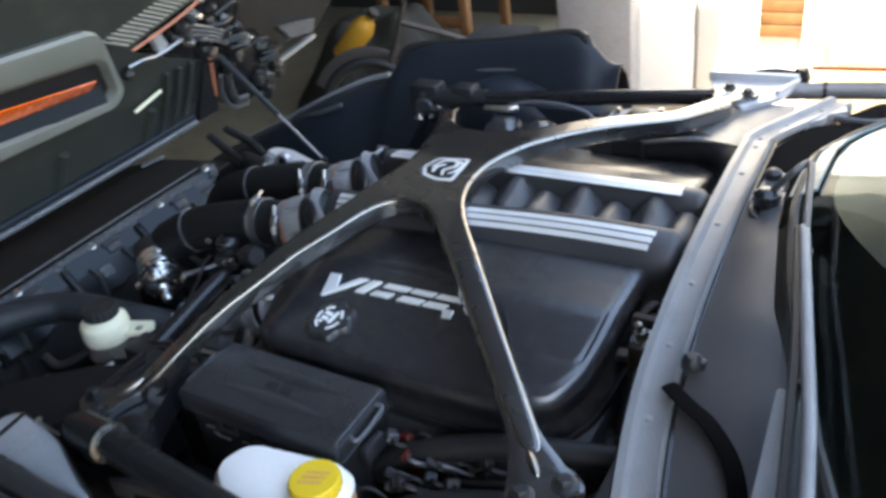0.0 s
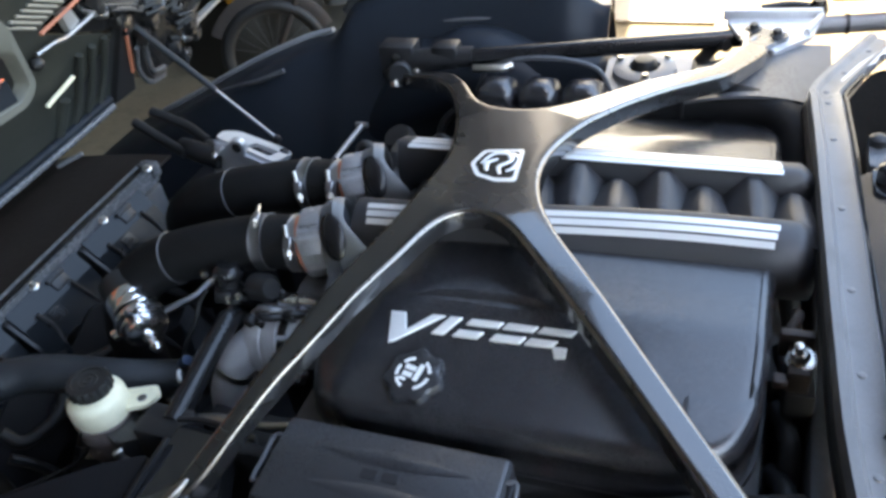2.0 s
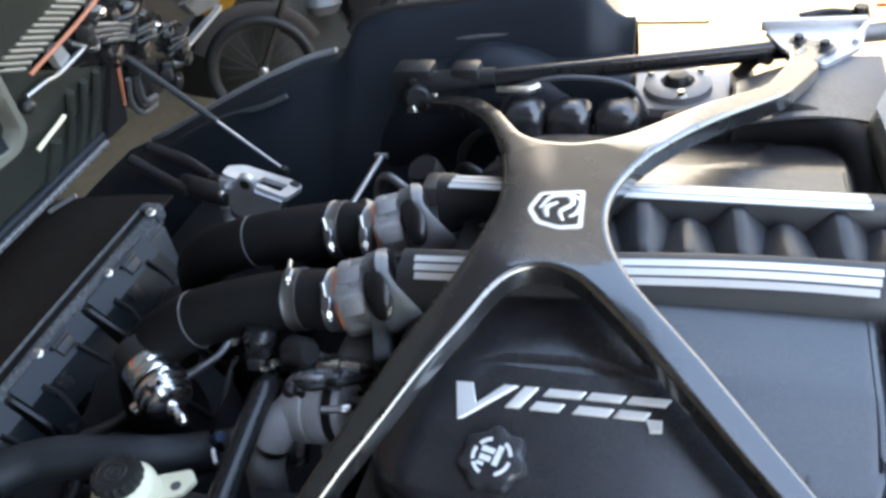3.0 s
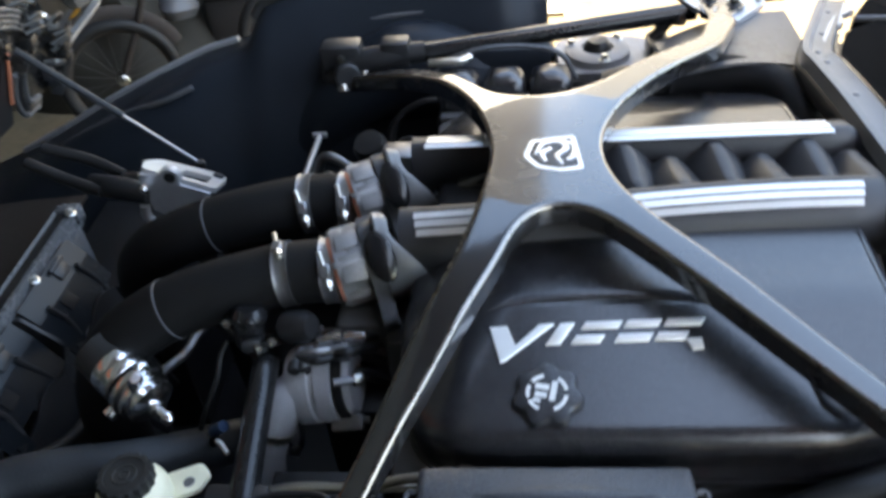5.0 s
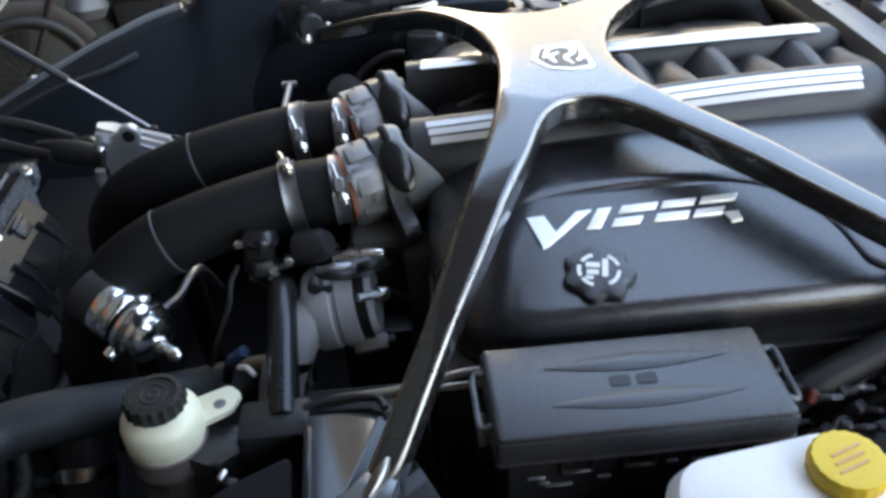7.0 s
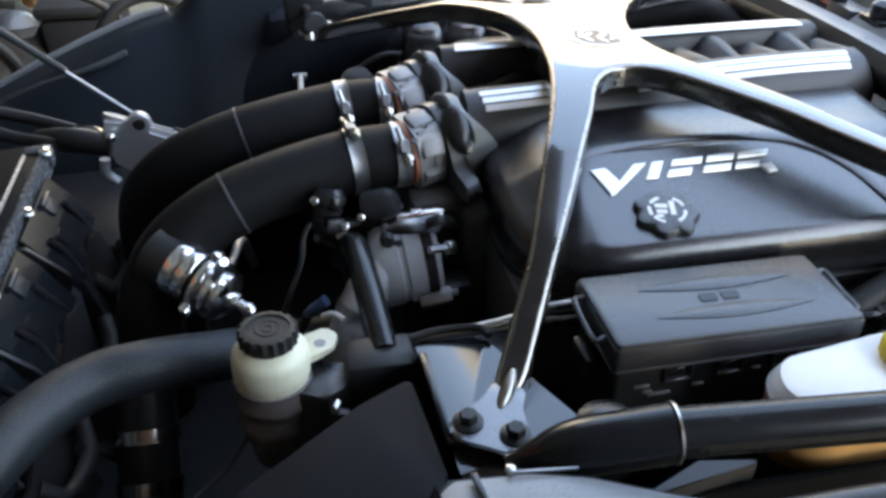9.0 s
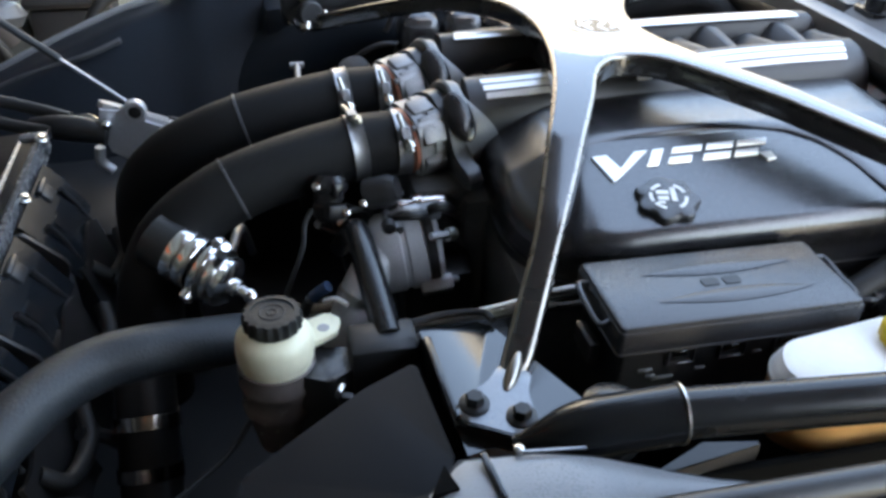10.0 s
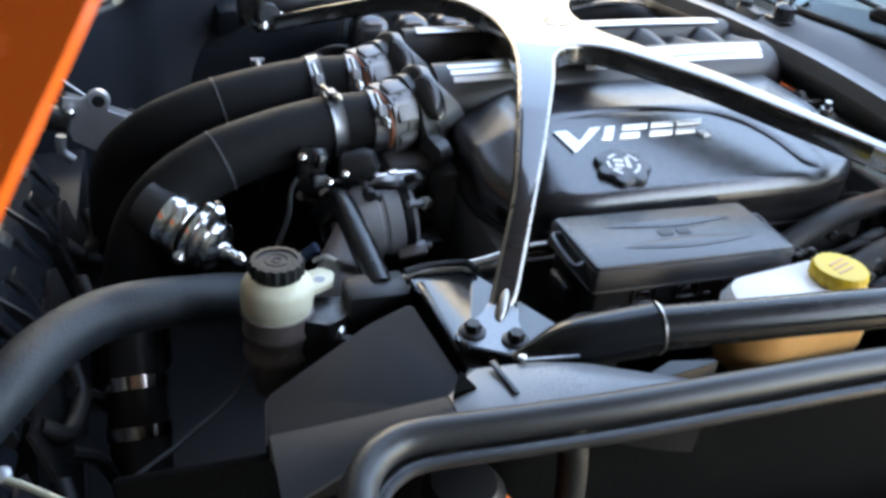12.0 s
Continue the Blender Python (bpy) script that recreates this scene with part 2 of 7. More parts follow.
def sweep(line, shape, caps=True, scale=None, up=None):
    """A closed shape (2D points) carried along a line of points."""
    bm, rings, n = bmesh.new(), [], len(line)
    u = None
    for i, c in enumerate(line):
        t = (line[min(i + 1, n - 1)] - line[max(i - 1, 0)]).normalized()
        if up is not None:
            u = (Vector(up) - t * t.dot(Vector(up))).normalized()
        elif u is None:
            u = t.orthogonal().normalized()
        else:
            u = (u - t * t.dot(u)).normalized()
        v = t.cross(u)
        s = scale(i / max(n - 1, 1)) if scale else 1
        rings.append([bm.verts.new(c + s * (u * a + v * b)) for a, b in shape])
    for r0, r1 in zip(rings, rings[1:]):
        for k in range(len(shape)):
            j = (k + 1) % len(shape)
            bm.faces.new((r0[k], r0[j], r1[j], r1[k]))
    if caps:
        bm.faces.new(rings[0])
        bm.faces.new(rings[-1])
    return bm


def ring(r, seg=16, ry=None):
    return [(r * math.cos(2 * math.pi * k / seg), (ry or r) * math.sin(2 * math.pi * k / seg)) for k in range(seg)]


def tube(pts, r, seg=16, steps=8, scale=None, caps=True):
    return sweep(spline(pts, steps), ring(r, seg), caps, scale)


def lathe(profile, seg=28, wave=None):
    """A profile of (radius, height) turned about z. wave(angle, radius) may change the radius."""
    bm, rings = bmesh.new(), []
    for r, z in profile:
        rings.append([bm.verts.new((rr * math.cos(a), rr * math.sin(a), z)) for a in (2 * math.pi * k / seg for k in range(seg)) for rr in ((wave(a, r) if wave else r),)])
    for r0, r1 in zip(rings, rings[1:]):
        for k in range(seg):
            j = (k + 1) % seg
            bm.faces.new((r0[k], r0[j], r1[j], r1[k]))
    bm.faces.new(rings[0])
    bm.faces.new(rings[-1])
    return bm


def along(a, b):
    """The turn that carries z along the way from a to b, standing at a."""
    a, b = Vector(a), Vector(b)
    return Matrix.Translation(a) @ (b - a).to_track_quat("Z", "Y").to_matrix().to_4x4()


def prism(outline, z0, z1, bevel=0.0, seg=2):
    """A flat outline (x, y) raised from z0 to z1, which may be functions of x and y."""
    f0, f1 = (z if callable(z) else (lambda x, y, z=z: z) for z in (z0, z1))
    bm = bmesh.new()
    low = [bm.verts.new((x, y, f0(x, y))) for x, y in outline]
    high = [bm.verts.new((x, y, f1(x, y))) for x, y in outline]
    n = len(outline)
    for k in range(n):
        j = (k + 1) % n
        bm.faces.new((low[k], low[j], high[j], high[k]))
    top, bottom = bm.faces.new(high), bm.faces.new(low[::-1])
    if bevel:
        bmesh.ops.bevel(bm, geom=list(top.edges), offset=bevel, segments=seg, affect="EDGES", profile=0.5)
    bmesh.ops.triangulate(bm, faces=[q for q in bm.faces if len(q.verts) > 4])
    return bm


def rounded(pts, r, seg=4):
    """A closed outline with its corners rounded."""
    out, n = [], len(pts)
    for i in range(n):
        a, b, c = (Vector(pts[k % n]).to_2d() for k in (i - 1, i, i + 1))
        d = min(r, (a - b).length * 0.45, (c - b).length * 0.45)
        p, q = b + (a - b).normalized() * d, b + (c - b).normalized() * d
        for k in range(seg + 1):
            t = k / seg
            w = (1 - t) ** 2 * p + 2 * t * (1 - t) * b + t * t * q
            out.append((w.x, w.y))
    return out


def sheet(fn, nu, nv, thick=0.0):
    """A grid fn(u, v) for u, v in 0..1, given thickness downwards along its normal."""
    bm = bmesh.new()
    g = [[bm.verts.new(fn(i / nu, j / nv)) for j in range(nv + 1)] for i in range(nu + 1)]
    for i in range(nu):
        for j in range(nv):
            bm.faces.new((g[i][j], g[i + 1][j], g[i + 1][j + 1], g[i][j + 1]))
    if thick:
        bmesh.ops.recalc_face_normals(bm, faces=bm.faces)
        bmesh.ops.solidify(bm, geom=bm.faces[:], thickness=thick)
    return bm


def smooth(a, b, x):
    t = min(max((x - a) / (b - a), 0), 1)
    return t * t * (3 - 2 * t)


def chart(table, x):
    """A value read off a table of (x, value), straight between its rows."""
    return float(np.interp(x, [r[0] for r in table], [r[1] for r in table]))


def hexbolt(r=0.008, h=0.008, flange=True):
    bm = lathe([(r, 0), (r, h * 0.85), (r * 0.85, h), (0.001, h)], 6)
    if flange:
        bm = join(bm, lathe([(r * 1.6, -0.001), (r * 1.6, 0.0015), (r * 1.2, 0.003), (0.001, 0.003)], 20))
    return bm


# ---- the place ----
MID = -0.03                                  # the car's middle line

tagged(part("ground", sheet(lambda u, v: Vector((-60 + 120 * u, -60 + 120 * v, -0.012)), 8, 8), GRASS), "grey dusty outdoor ground", "ground", kind="structure")
tagged(part("floor", box(-4.2, 1.5, -3.6, 3.6, -0.15, 0.0, 0.004), CONCRETE), "tan stained concrete garage floor", "floor", kind="structure")


def build_shell():
    far = 3.3
    tagged(part("wall_far", box(-0.95, 5.4, far, far + 0.2, 0.0, 2.5, 0.004), PLASTER), "pale weathered concrete wall in sunlight", "wall", kind="structure")
    tagged(part("wall_recess", box(-4.2, -1.3, far + 0.3, far + 0.5, 0.0, 2.5, 0.004), DARKWALL), "wall behind stored things, its shade put into a dark colour", "wall", kind="structure")
    # End and near walls are unseen, added dark to keep stray light out.
    tagged(part("wall_end", box(-4.4, -4.2, -3.6, far + 0.5, 0.0, 2.5, 0.004), DARKWALL), "added unseen dark end wall that keeps light out", "wall", kind="structure")
    tagged(part("wall_near", box(-4.4, 1.6, -3.8, -3.6, 0.0, 2.5, 0.004), DARKWALL), "added unseen dark side wall that keeps light out", "wall", kind="structure")
    tagged(part("wall_pier", box(-0.87, -0.53, 2.28, 2.39, 0.0, 2.5, 0.01), STONE), "grey stone pier beside the white door", "pier", kind="structure")
    # Unseen ceiling, added and cut open to place shade and sky reflections.
    roof = join(box(-4.4, 1.35, -3.6, -0.2, 2.5, 2.65, 0), box(-4.4, 0.1, -0.2, 1.0, 2.5, 2.65, 0), box(-4.4, -0.6, 1.0, 3.8, 2.5, 2.65, 0))
    tagged(part("ceiling", roof, CEILING), "added unseen ceiling that shades the car", "ceiling", kind="structure")
    # Unseen dark block, added to cut sky from the reflections.
    tagged(part("wall_upper_blocker", box(-4.4, 0.05, far + 0.003, far + 0.25, 2.5, 4.0, 0.004), DARKWALL), "added unseen dark block that hides the low sky", "wall", kind="structure")


build_shell()


def build_engine_block():
    eng = thing("engine_block", "black V-shaped engine block under the intake", "engine", m=pose(0, 0, 0))
    part("crankcase", box(-0.22, 0.38, -0.22, 0.16, 0.25, 0.76, 0.02), DUSTYCAST, eng)
    part("front_cover", join(box(-0.28, -0.2, -0.2, 0.14, 0.3, 0.77, 0.015), moved(lathe([(0.07, 0), (0.075, 0.03), (0.06, 0.04), (0.001, 0.04)]), along((-0.28, -0.03, 0.5), (-0.35, -0.03, 0.5)))), DUSTYCAST, eng)
    part("cylinder_head", box(-0.19, 0.36, -0.4, -0.2, 0.45, 0.74, 0.015), DUSTYCAST, eng)
    part("cylinder_head", box(-0.19, 0.36, 0.14, 0.34, 0.45, 0.74, 0.015), DUSTYCAST, eng)
    return eng


build_engine_block()


# the X-shaped brace over the engine
def brace_height(x, y):
    ends = ((-0.272, -0.587, 0.784), (0.36, -0.5, 0.854), (0.312, 0.493, 0.846), (-0.345, 0.46, 0.775))
    r = math.hypot(x, y - MID)
    e = min(ends, key=lambda q: (x * q[0] < 0) * 9 + ((y - MID) * (q[1] - MID) < 0) * 9)
    far = math.hypot(e[0], e[1] - MID)
    t = min(max((r - 0.13) / (far - 0.13), 0), 1.15)
    sink = 0.033 * smooth(0.40, 0.60, r) if x < 0 and y < MID else 0.0      # the near front arm bends down to its foot
    return 0.913 - sink - (0.913 - e[2]) * (0.35 * t + 0.65 * t * t if t < 0.35 else 0.202 - 0.0 + (t - 0.35) * 1.228)


def build_brace():
    th = thing("strut_brace", "dark glossy carbon-fibre X-shaped brace bolted over the engine", "brace")

    def bez(a, b, c, n=8):
        a, b, c = Vector(a), Vector(b), Vector(c)
        return [tuple((1 - t) ** 2 * a + 2 * t * (1 - t) * b + t * t * c) for t in (k / n for k in range(n))]

    near_front_out, near_front_in = [(-0.2665, -0.544), (-0.196, -0.422)], [(-0.064, -0.225), (-0.139, -0.375), (-0.2355, -0.55)]
    near_rear_out, near_rear_in = [(0.345, -0.505), (0.21, -0.355), (0.075, -0.205)], [(0.118, -0.19), (0.247, -0.345), (0.375, -0.495)]
    far_rear_in, far_rear_out = [(0.327, 0.455), (0.268, 0.303), (0.143, 0.15)], [(0.113, 0.19), (0.240, 0.332), (0.286, 0.484)]
    far_front_in, far_front_out = [(-0.335, 0.475), (-0.21, 0.345), (-0.09, 0.13)], [(-0.142, 0.16), (-0.245, 0.33), (-0.372, 0.44)]
    line = []
    line += near_front_in[::-1] + bez((-0.066, -0.225), (-0.04, -0.15), (-0.004, -0.150)) + bez((-0.004, -0.150), (0.03, -0.15), (0.075, -0.205))
    line += near_rear_out[::-1] + near_rear_in[::-1] + bez((0.118, -0.19), (0.056, -0.115), (0.056, -0.04)) + bez((0.056, -0.04), (0.056, 0.04), (0.145, 0.15))
    line += far_rear_in[::-1] + far_rear_out[::-1] + bez((0.114, 0.191), (0.045, 0.10), (-0.02, 0.098)) + bez((-0.02, 0.098), (-0.06, 0.098), (-0.09, 0.13))
    line += far_front_in[::-1] + far_front_out[::-1] + bez((-0.142, 0.16), (-0.078, 0.03), (-0.082, -0.05)) + bez((-0.082, -0.05), (-0.09, -0.16), (-0.135, -0.265))
    line += near_front_out[::-1]
    clean = []
    for p in line:
        q = Vector((p[0], p[1]))
        if not clean or (q - clean[-1]).length > 0.004:
            clean.append(q)
    dense = []
    for a, b in zip(clean, clean[1:] + clean[:1]):
        k = max(1, round((b - a).length / 0.008))
        dense += [a.lerp(b, i / k) for i in range(k)]
    n = len(dense)
    for _ in range(10):
        dense = [(dense[i - 1] + 2 * dense[i] + dense[(i + 1) % n]) / 4 for i in range(n)]
    area = sum(dense[i].cross(dense[(i + 1) % n]) for i in range(n))
    side = 1 if area > 0 else -1

    def inset(d):
        out = []
        for i in range(n):
            t = (dense[(i + 1) % n] - dense[i - 1]).normalized()
            out.append(dense[i] + side * d * Vector((-t.y, t.x)))
        return out

    bm = bmesh.new()
    levels = [(0.0085, 0.0), (0.0048, -0.0003), (0.0022, -0.0015), (0.0006, -0.0036), (0.0, -0.0065), (0.0, -0.027), (0.004, -0.031)]
    rings = []
    for d, dz in levels:
        rings.append([bm.verts.new((p.x, p.y, brace_height(p.x, p.y) + dz)) for p in inset(d)])
    for r, (r0, r1) in enumerate(zip(rings, rings[1:])):
        for k in range(n):
            j = (k + 1) % n
            q = bm.faces.new((r0[k], r0[j], r1[j], r1[k]))
            # Bevel faces are coloured bronze in place of the reflection along them.
            q.material_index = 1 if r in (1, 2) else 0
    low = [[rings[-1][k] for k in tri] for tri in tessellate_polygon([[Vector((v.co.x, v.co.y, 0)) for v in rings[-1]]])]
    # the top is split finely enough to follow the fall of the arms
    top, tris = list(rings[0]), [list(t) for t in tessellate_polygon([[Vector((v.co.x, v.co.y, 0)) for v in rings[0]]])]
    for _ in range(4):
        mids, out = {}, []

        def mid(a, b):
            key = (min(a, b), max(a, b))
            gap = abs(a - b)
            border = a < n and b < n and gap in (1, n - 1)
            if key not in mids and not border and (top[a].co - top[b].co).length > 0.018:
                x, y = (top[a].co.x + top[b].co.x) / 2, (top[a].co.y + top[b].co.y) / 2
                top.append(bm.verts.new((x, y, brace_height(x, y))))
                mids[key] = len(top) - 1
            return mids.get(key)
        for a, b, c in tris:
            ab, bc, ca = mid(a, b), mid(b, c), mid(c, a)
            ring_ = [q for q in (a, ab, b, bc, c, ca) if q is not None]
            if len(ring_) == 6:
                out += [[a, ab, ca], [ab, b, bc], [ca, bc, c], [ab, bc, ca]]
            else:
                start = next((k for k, q in enumerate(ring_) if q in (ab, bc, ca)), 0)
                out += [[ring_[start], ring_[(start + k) % len(ring_)], ring_[(start + k + 1) % len(ring_)]] for k in range(1, len(ring_) - 1)]
        tris = out
    for t in [[top[k] for k in t] for t in tris] + low:
        bm.faces.new(t)
    part("frame", bm, (CARBON, EDGE), th, "carbon weave with bronze reflections put into its edge colour", 30)

    # badge on the hub, a plain shield with a curling bar
    def shield(k, cx=-0.002, cy=-0.05):
        pts = [(-0.040, -0.004), (-0.030, 0.032), (0.026, 0.041), (0.034, -0.036), (0.006, -0.041), (-0.024, -0.031)]
        return rounded([(cx + k * x, cy + k * y) for x, y in pts], 0.006 * k)
    part("badge", prism(shield(0.98), 0.9126, 0.9138, 0.0003), SILVER, th, "plain silver shield badge")
    part("badge_field", prism(shield(0.80), 0.9130, 0.9141), GLOSSBLACK, th)
    for bend in ([(-0.026, -0.052), (-0.016, -0.028), (0.004, -0.024), (0.012, -0.04), (0.0, -0.056), (0.006, -0.074)], [(-0.014, -0.068), (-0.018, -0.05), (-0.006, -0.038)], [(0.010, -0.022), (0.022, -0.034), (0.020, -0.056), (0.012, -0.066)]):
        part("badge_bar", sweep(spline([(x, y, 0.9141) for x, y in bend], 6), ring(0.0008, 8, 0.0038), up=(0, 0, 1), scale=lambda t: 0.35 + 0.65 * math.sin(math.pi * min(max(t, 0.02), 0.98)) ** 0.5), SILVER, th)

    # the four feet with their bolts
    def foot(cx, cy, z, ang, tilt, size, axis, half, paddle=False):
        outline = rounded([(-0.046, -0.030), (0.046, -0.030), (0.048, -0.012), (0.022, 0.05), (-0.022, 0.05), (-0.048, -0.012)], 0.012)
        if paddle:
            outline = rounded([(-0.033, -0.039), (0.033, -0.039), (0.047, -0.018), (0.023, 0.030), (0.0195, 0.062), (-0.0195, 0.062), (-0.023, 0.030), (-0.047, -0.018)], 0.009)
        m = pose(cx, cy, z, tilt, 0, ang)
        part("foot_plate", moved(prism([(a * size, b * size) for a, b in outline], -0.004, 0.008, 0.003), m), CARBON, th)
        if paddle:
            part("foot_cap", moved(prism([(a * size * 0.95, b * size * 0.95) for a, b in outline], 0.006, 0.0092, 0.0015), m), FOOTALU, th, "polished alloy cap of the foot")
        part("rib", moved(sheet(lambda u, v: Vector(((0.0085 if paddle else 0.007) * size * math.cos(math.pi * v) * math.sin(math.pi * min(max(u, 0.03), 0.97)) ** 0.5, ((0.016 + 0.056 * u) if paddle else (0.006 + 0.05 * u)) * size, 0.0065 + 0.013 * paddle * u * u + 0.009 * math.sin(math.pi * v) * math.sin(math.pi * u) ** 0.5)), 16, 10), m), EDGE, th, "bright raised rib")
        # the arm widens and sinks on to the plate
        ax = Vector((axis[0], axis[1], brace_height(*axis) + (0.0014 if paddle else -0.0012)))
        end = m @ Vector((0, (0.034 if paddle else 0.002) * size, 0.0086))
        wide = (0.022 if paddle else 0.037) * size
        side0 = Vector((end.y - ax.y, ax.x - end.x, 0)).normalized()
        side1 = m.to_3x3() @ Vector((1, 0, 0))
        if side0.dot(side1) < 0:
            side0 = -side0
        along_arm = end - ax

        def flare(u, v):
            w = half + (wide - half) * smooth(0.4, 1.0, v) ** 1.3
            c = ax + along_arm * v
            c.z = end.z + (ax.z - end.z) * (1 - v) ** 1.25
            return c + side0.lerp(side1, v) * ((2 * u - 1) * w) - Vector((0, 0, 0.002 * (2 * u - 1) ** 6))
        if not paddle:
            part("flare", join(sheet(flare, 12, 18), *(sheet(lambda u, v, e=e: flare(e, v) + Vector((0, 0, -0.02 * u * (1 - v) - 0.006 * u)), 3, 18) for e in (0, 1))), CARBON, th)
        for s in (-1, 1):
            part("bolt", moved(hexbolt(0.0086 if paddle else 0.0085, 0.011), m @ pose(s * 0.026 * size, -0.012 * size, 0.0095 if paddle else 0.0075)), BLACK, th)

    foot(-0.266, -0.5735, 0.763, -31, 0, 0.82, (-0.214, -0.48), 0.0175, True)
    foot(0.378, -0.525, 0.842, 42, 0, 0.85, (0.294, -0.425), 0.0165)
    foot(0.307, 0.518, 0.836, 152, 0, 0.85, (0.282, 0.395), 0.0175)
    foot(-0.358, 0.462, 0.766, -145, 4, 0.9, (-0.29, 0.397), 0.021)
    for x, y, z in ((-0.368, 0.424, 0.772), (-0.333, 0.452, 0.776)):
        part("dome_nut", moved(lathe([(0.012, -0.012), (0.012, 0.002), (0.010, 0.008), (0.006, 0.011), (0.001, 0.012)], 16), pose(x, y, z, -20, 0, 0)), STEEL, th, "bright dome nut")
    return th


build_brace()


# intake manifold: two rounded shoulders with silver stripes, interleaved runners between them
def build_intake():
    th = thing("intake_manifold", "satin black intake manifold with silver stripes and ribbed runners", "intake manifold")
    yn, yf, zc, r = -0.078, 0.034, 0.832, 0.053
    drift = lambda x: smooth(0.3, -0.25, x) * 1.15      # towards the front the shoulders part and sink
    x0, x1 = -0.195, 0.372

    def shoulder(y):
        prof = []
        s = -1 if y == yn else 1
        pts = [Vector((x, y + s * 0.018 * drift(x), zc - 0.013 * drift(x))) for x in (x0 + (x1 - x0) * k / 14 for k in range(15))]
        pts += [Vector((x1 + 0.012, y, zc - 0.004)), Vector((x1 + 0.022, y, zc - 0.012)), Vector((x1 + 0.026, y, zc - 0.02))]
        sc = [1] * 15 + [0.93, 0.78, 0.5]
        bm, rings = bmesh.new(), []
        for p, k in zip(pts, sc):
            rings.append([bm.verts.new((p.x, p.y + k * r * math.cos(a) * (0.4 if (y == yn) == (math.cos(a) > 0) else 1), p.z + k * r * math.sin(a))) for a in (2 * math.pi * k / 32 for k in range(32))])
        for a, b in zip(rings, rings[1:]):
            for k in range(32):
                bm.faces.new((a[k], a[(k + 1) % 32], b[(k + 1) % 32], b[k]))
        bm.faces.new(rings[0])
        bm.faces.new(rings[-1])
        return bm

    part("near_plenum", shoulder(yn), MANIFOLD, th)
    part("far_plenum", shoulder(yf), MANIFOLD, th)
    part("bridge", box(0.02, x1, yn, yf, zc - 0.03, zc + 0.018, 0.01), MANIFOLD, th)
    part("base", box(-0.16, x1 - 0.01, yn - 0.03, yf + 0.03, 0.735, zc - 0.01, 0.015), BLACK, th)

    def stripe(y, a, xa, xb):
        """A band on a shoulder, a being degrees outwards from its top."""
        s = -1 if y == yn else 1
        bm, rows = bmesh.new(), []
        for k in range(15):
            x = xa + (xb - xa) * k / 14
            row = []
            for da, rr in ((-4.6, r - 0.0003), (-4.6, r + 0.0013), (4.6, r + 0.0013), (4.6, r - 0.0003)):
                w = radians(a + da)
                row.append(bm.verts.new((x, y + s * (0.018 * drift(x) + rr * math.sin(w)), zc - 0.013 * drift(x) + rr * math.cos(w))))
            rows.append(row)
        for p, q in zip(rows, rows[1:]):
            for k in range(3):
                bm.faces.new((p[k], p[k + 1], q[k + 1], q[k]))
        bm.faces.new(rows[0])
        bm.faces.new(rows[-1])
        return bm

    for y in (yn, yf):
        for k, a in enumerate((15, 27.5, 40) if y == yn else (-10, 2, 14)):
            part("stripe", stripe(y, a, 0.035, 0.352 - 0.002 * k), SILVER, th)
            part("stripe", stripe(y, a, -0.176 + 0.002 * k, -0.075), SILVER, th)

    def runner(x, side):
        """A tent-backed runner: from its own shoulder it crosses the valley, narrows and sinks."""
        bm, rows = bmesh.new(), []
        back = ((-1.0, 0.0), (-0.9, 0.22), (-0.22, 0.96), (-0.12, 1.0), (0.12, 1.0), (0.22, 0.96), (0.9, 0.22), (1.0, 0.0))
        for k in range(15):
            t = k / 14
            y = (0.040 - 0.124 * t) if side > 0 else (-0.098 + 0.124 * t)
            w = 0.040 - 0.012 * smooth(0.45, 1, t)
            h = 0.043 * (1 - 0.22 * smooth(0.2, 0.8, t)) * (1 - 0.9 * smooth(0.8, 1, t)) * (0.75 + 0.25 * smooth(0, 0.2, t))
            rows.append([bm.verts.new((x + w * a + 0.012 * (t - 0.4) * side, y, 0.842 + 0.85 * h * b)) for a, b in back])
        for p, q in zip(rows, rows[1:]):
            for j in range(len(back) - 1):
                bm.faces.new((p[j], p[j + 1], q[j + 1], q[j]))
        bm.faces.new(rows[0])
        bm.faces.new(rows[-1][::-1])
        return bm

    for k in range(4):
        part("runner", runner(-0.02 + 0.1135 * k, 1), MANIFOLD, th, "", 30)
        part("runner", runner(0.0385 + 0.1125 * k - 0.004 * (k == 3), -1), MANIFOLD, th, "", 30)
    return th


build_intake()


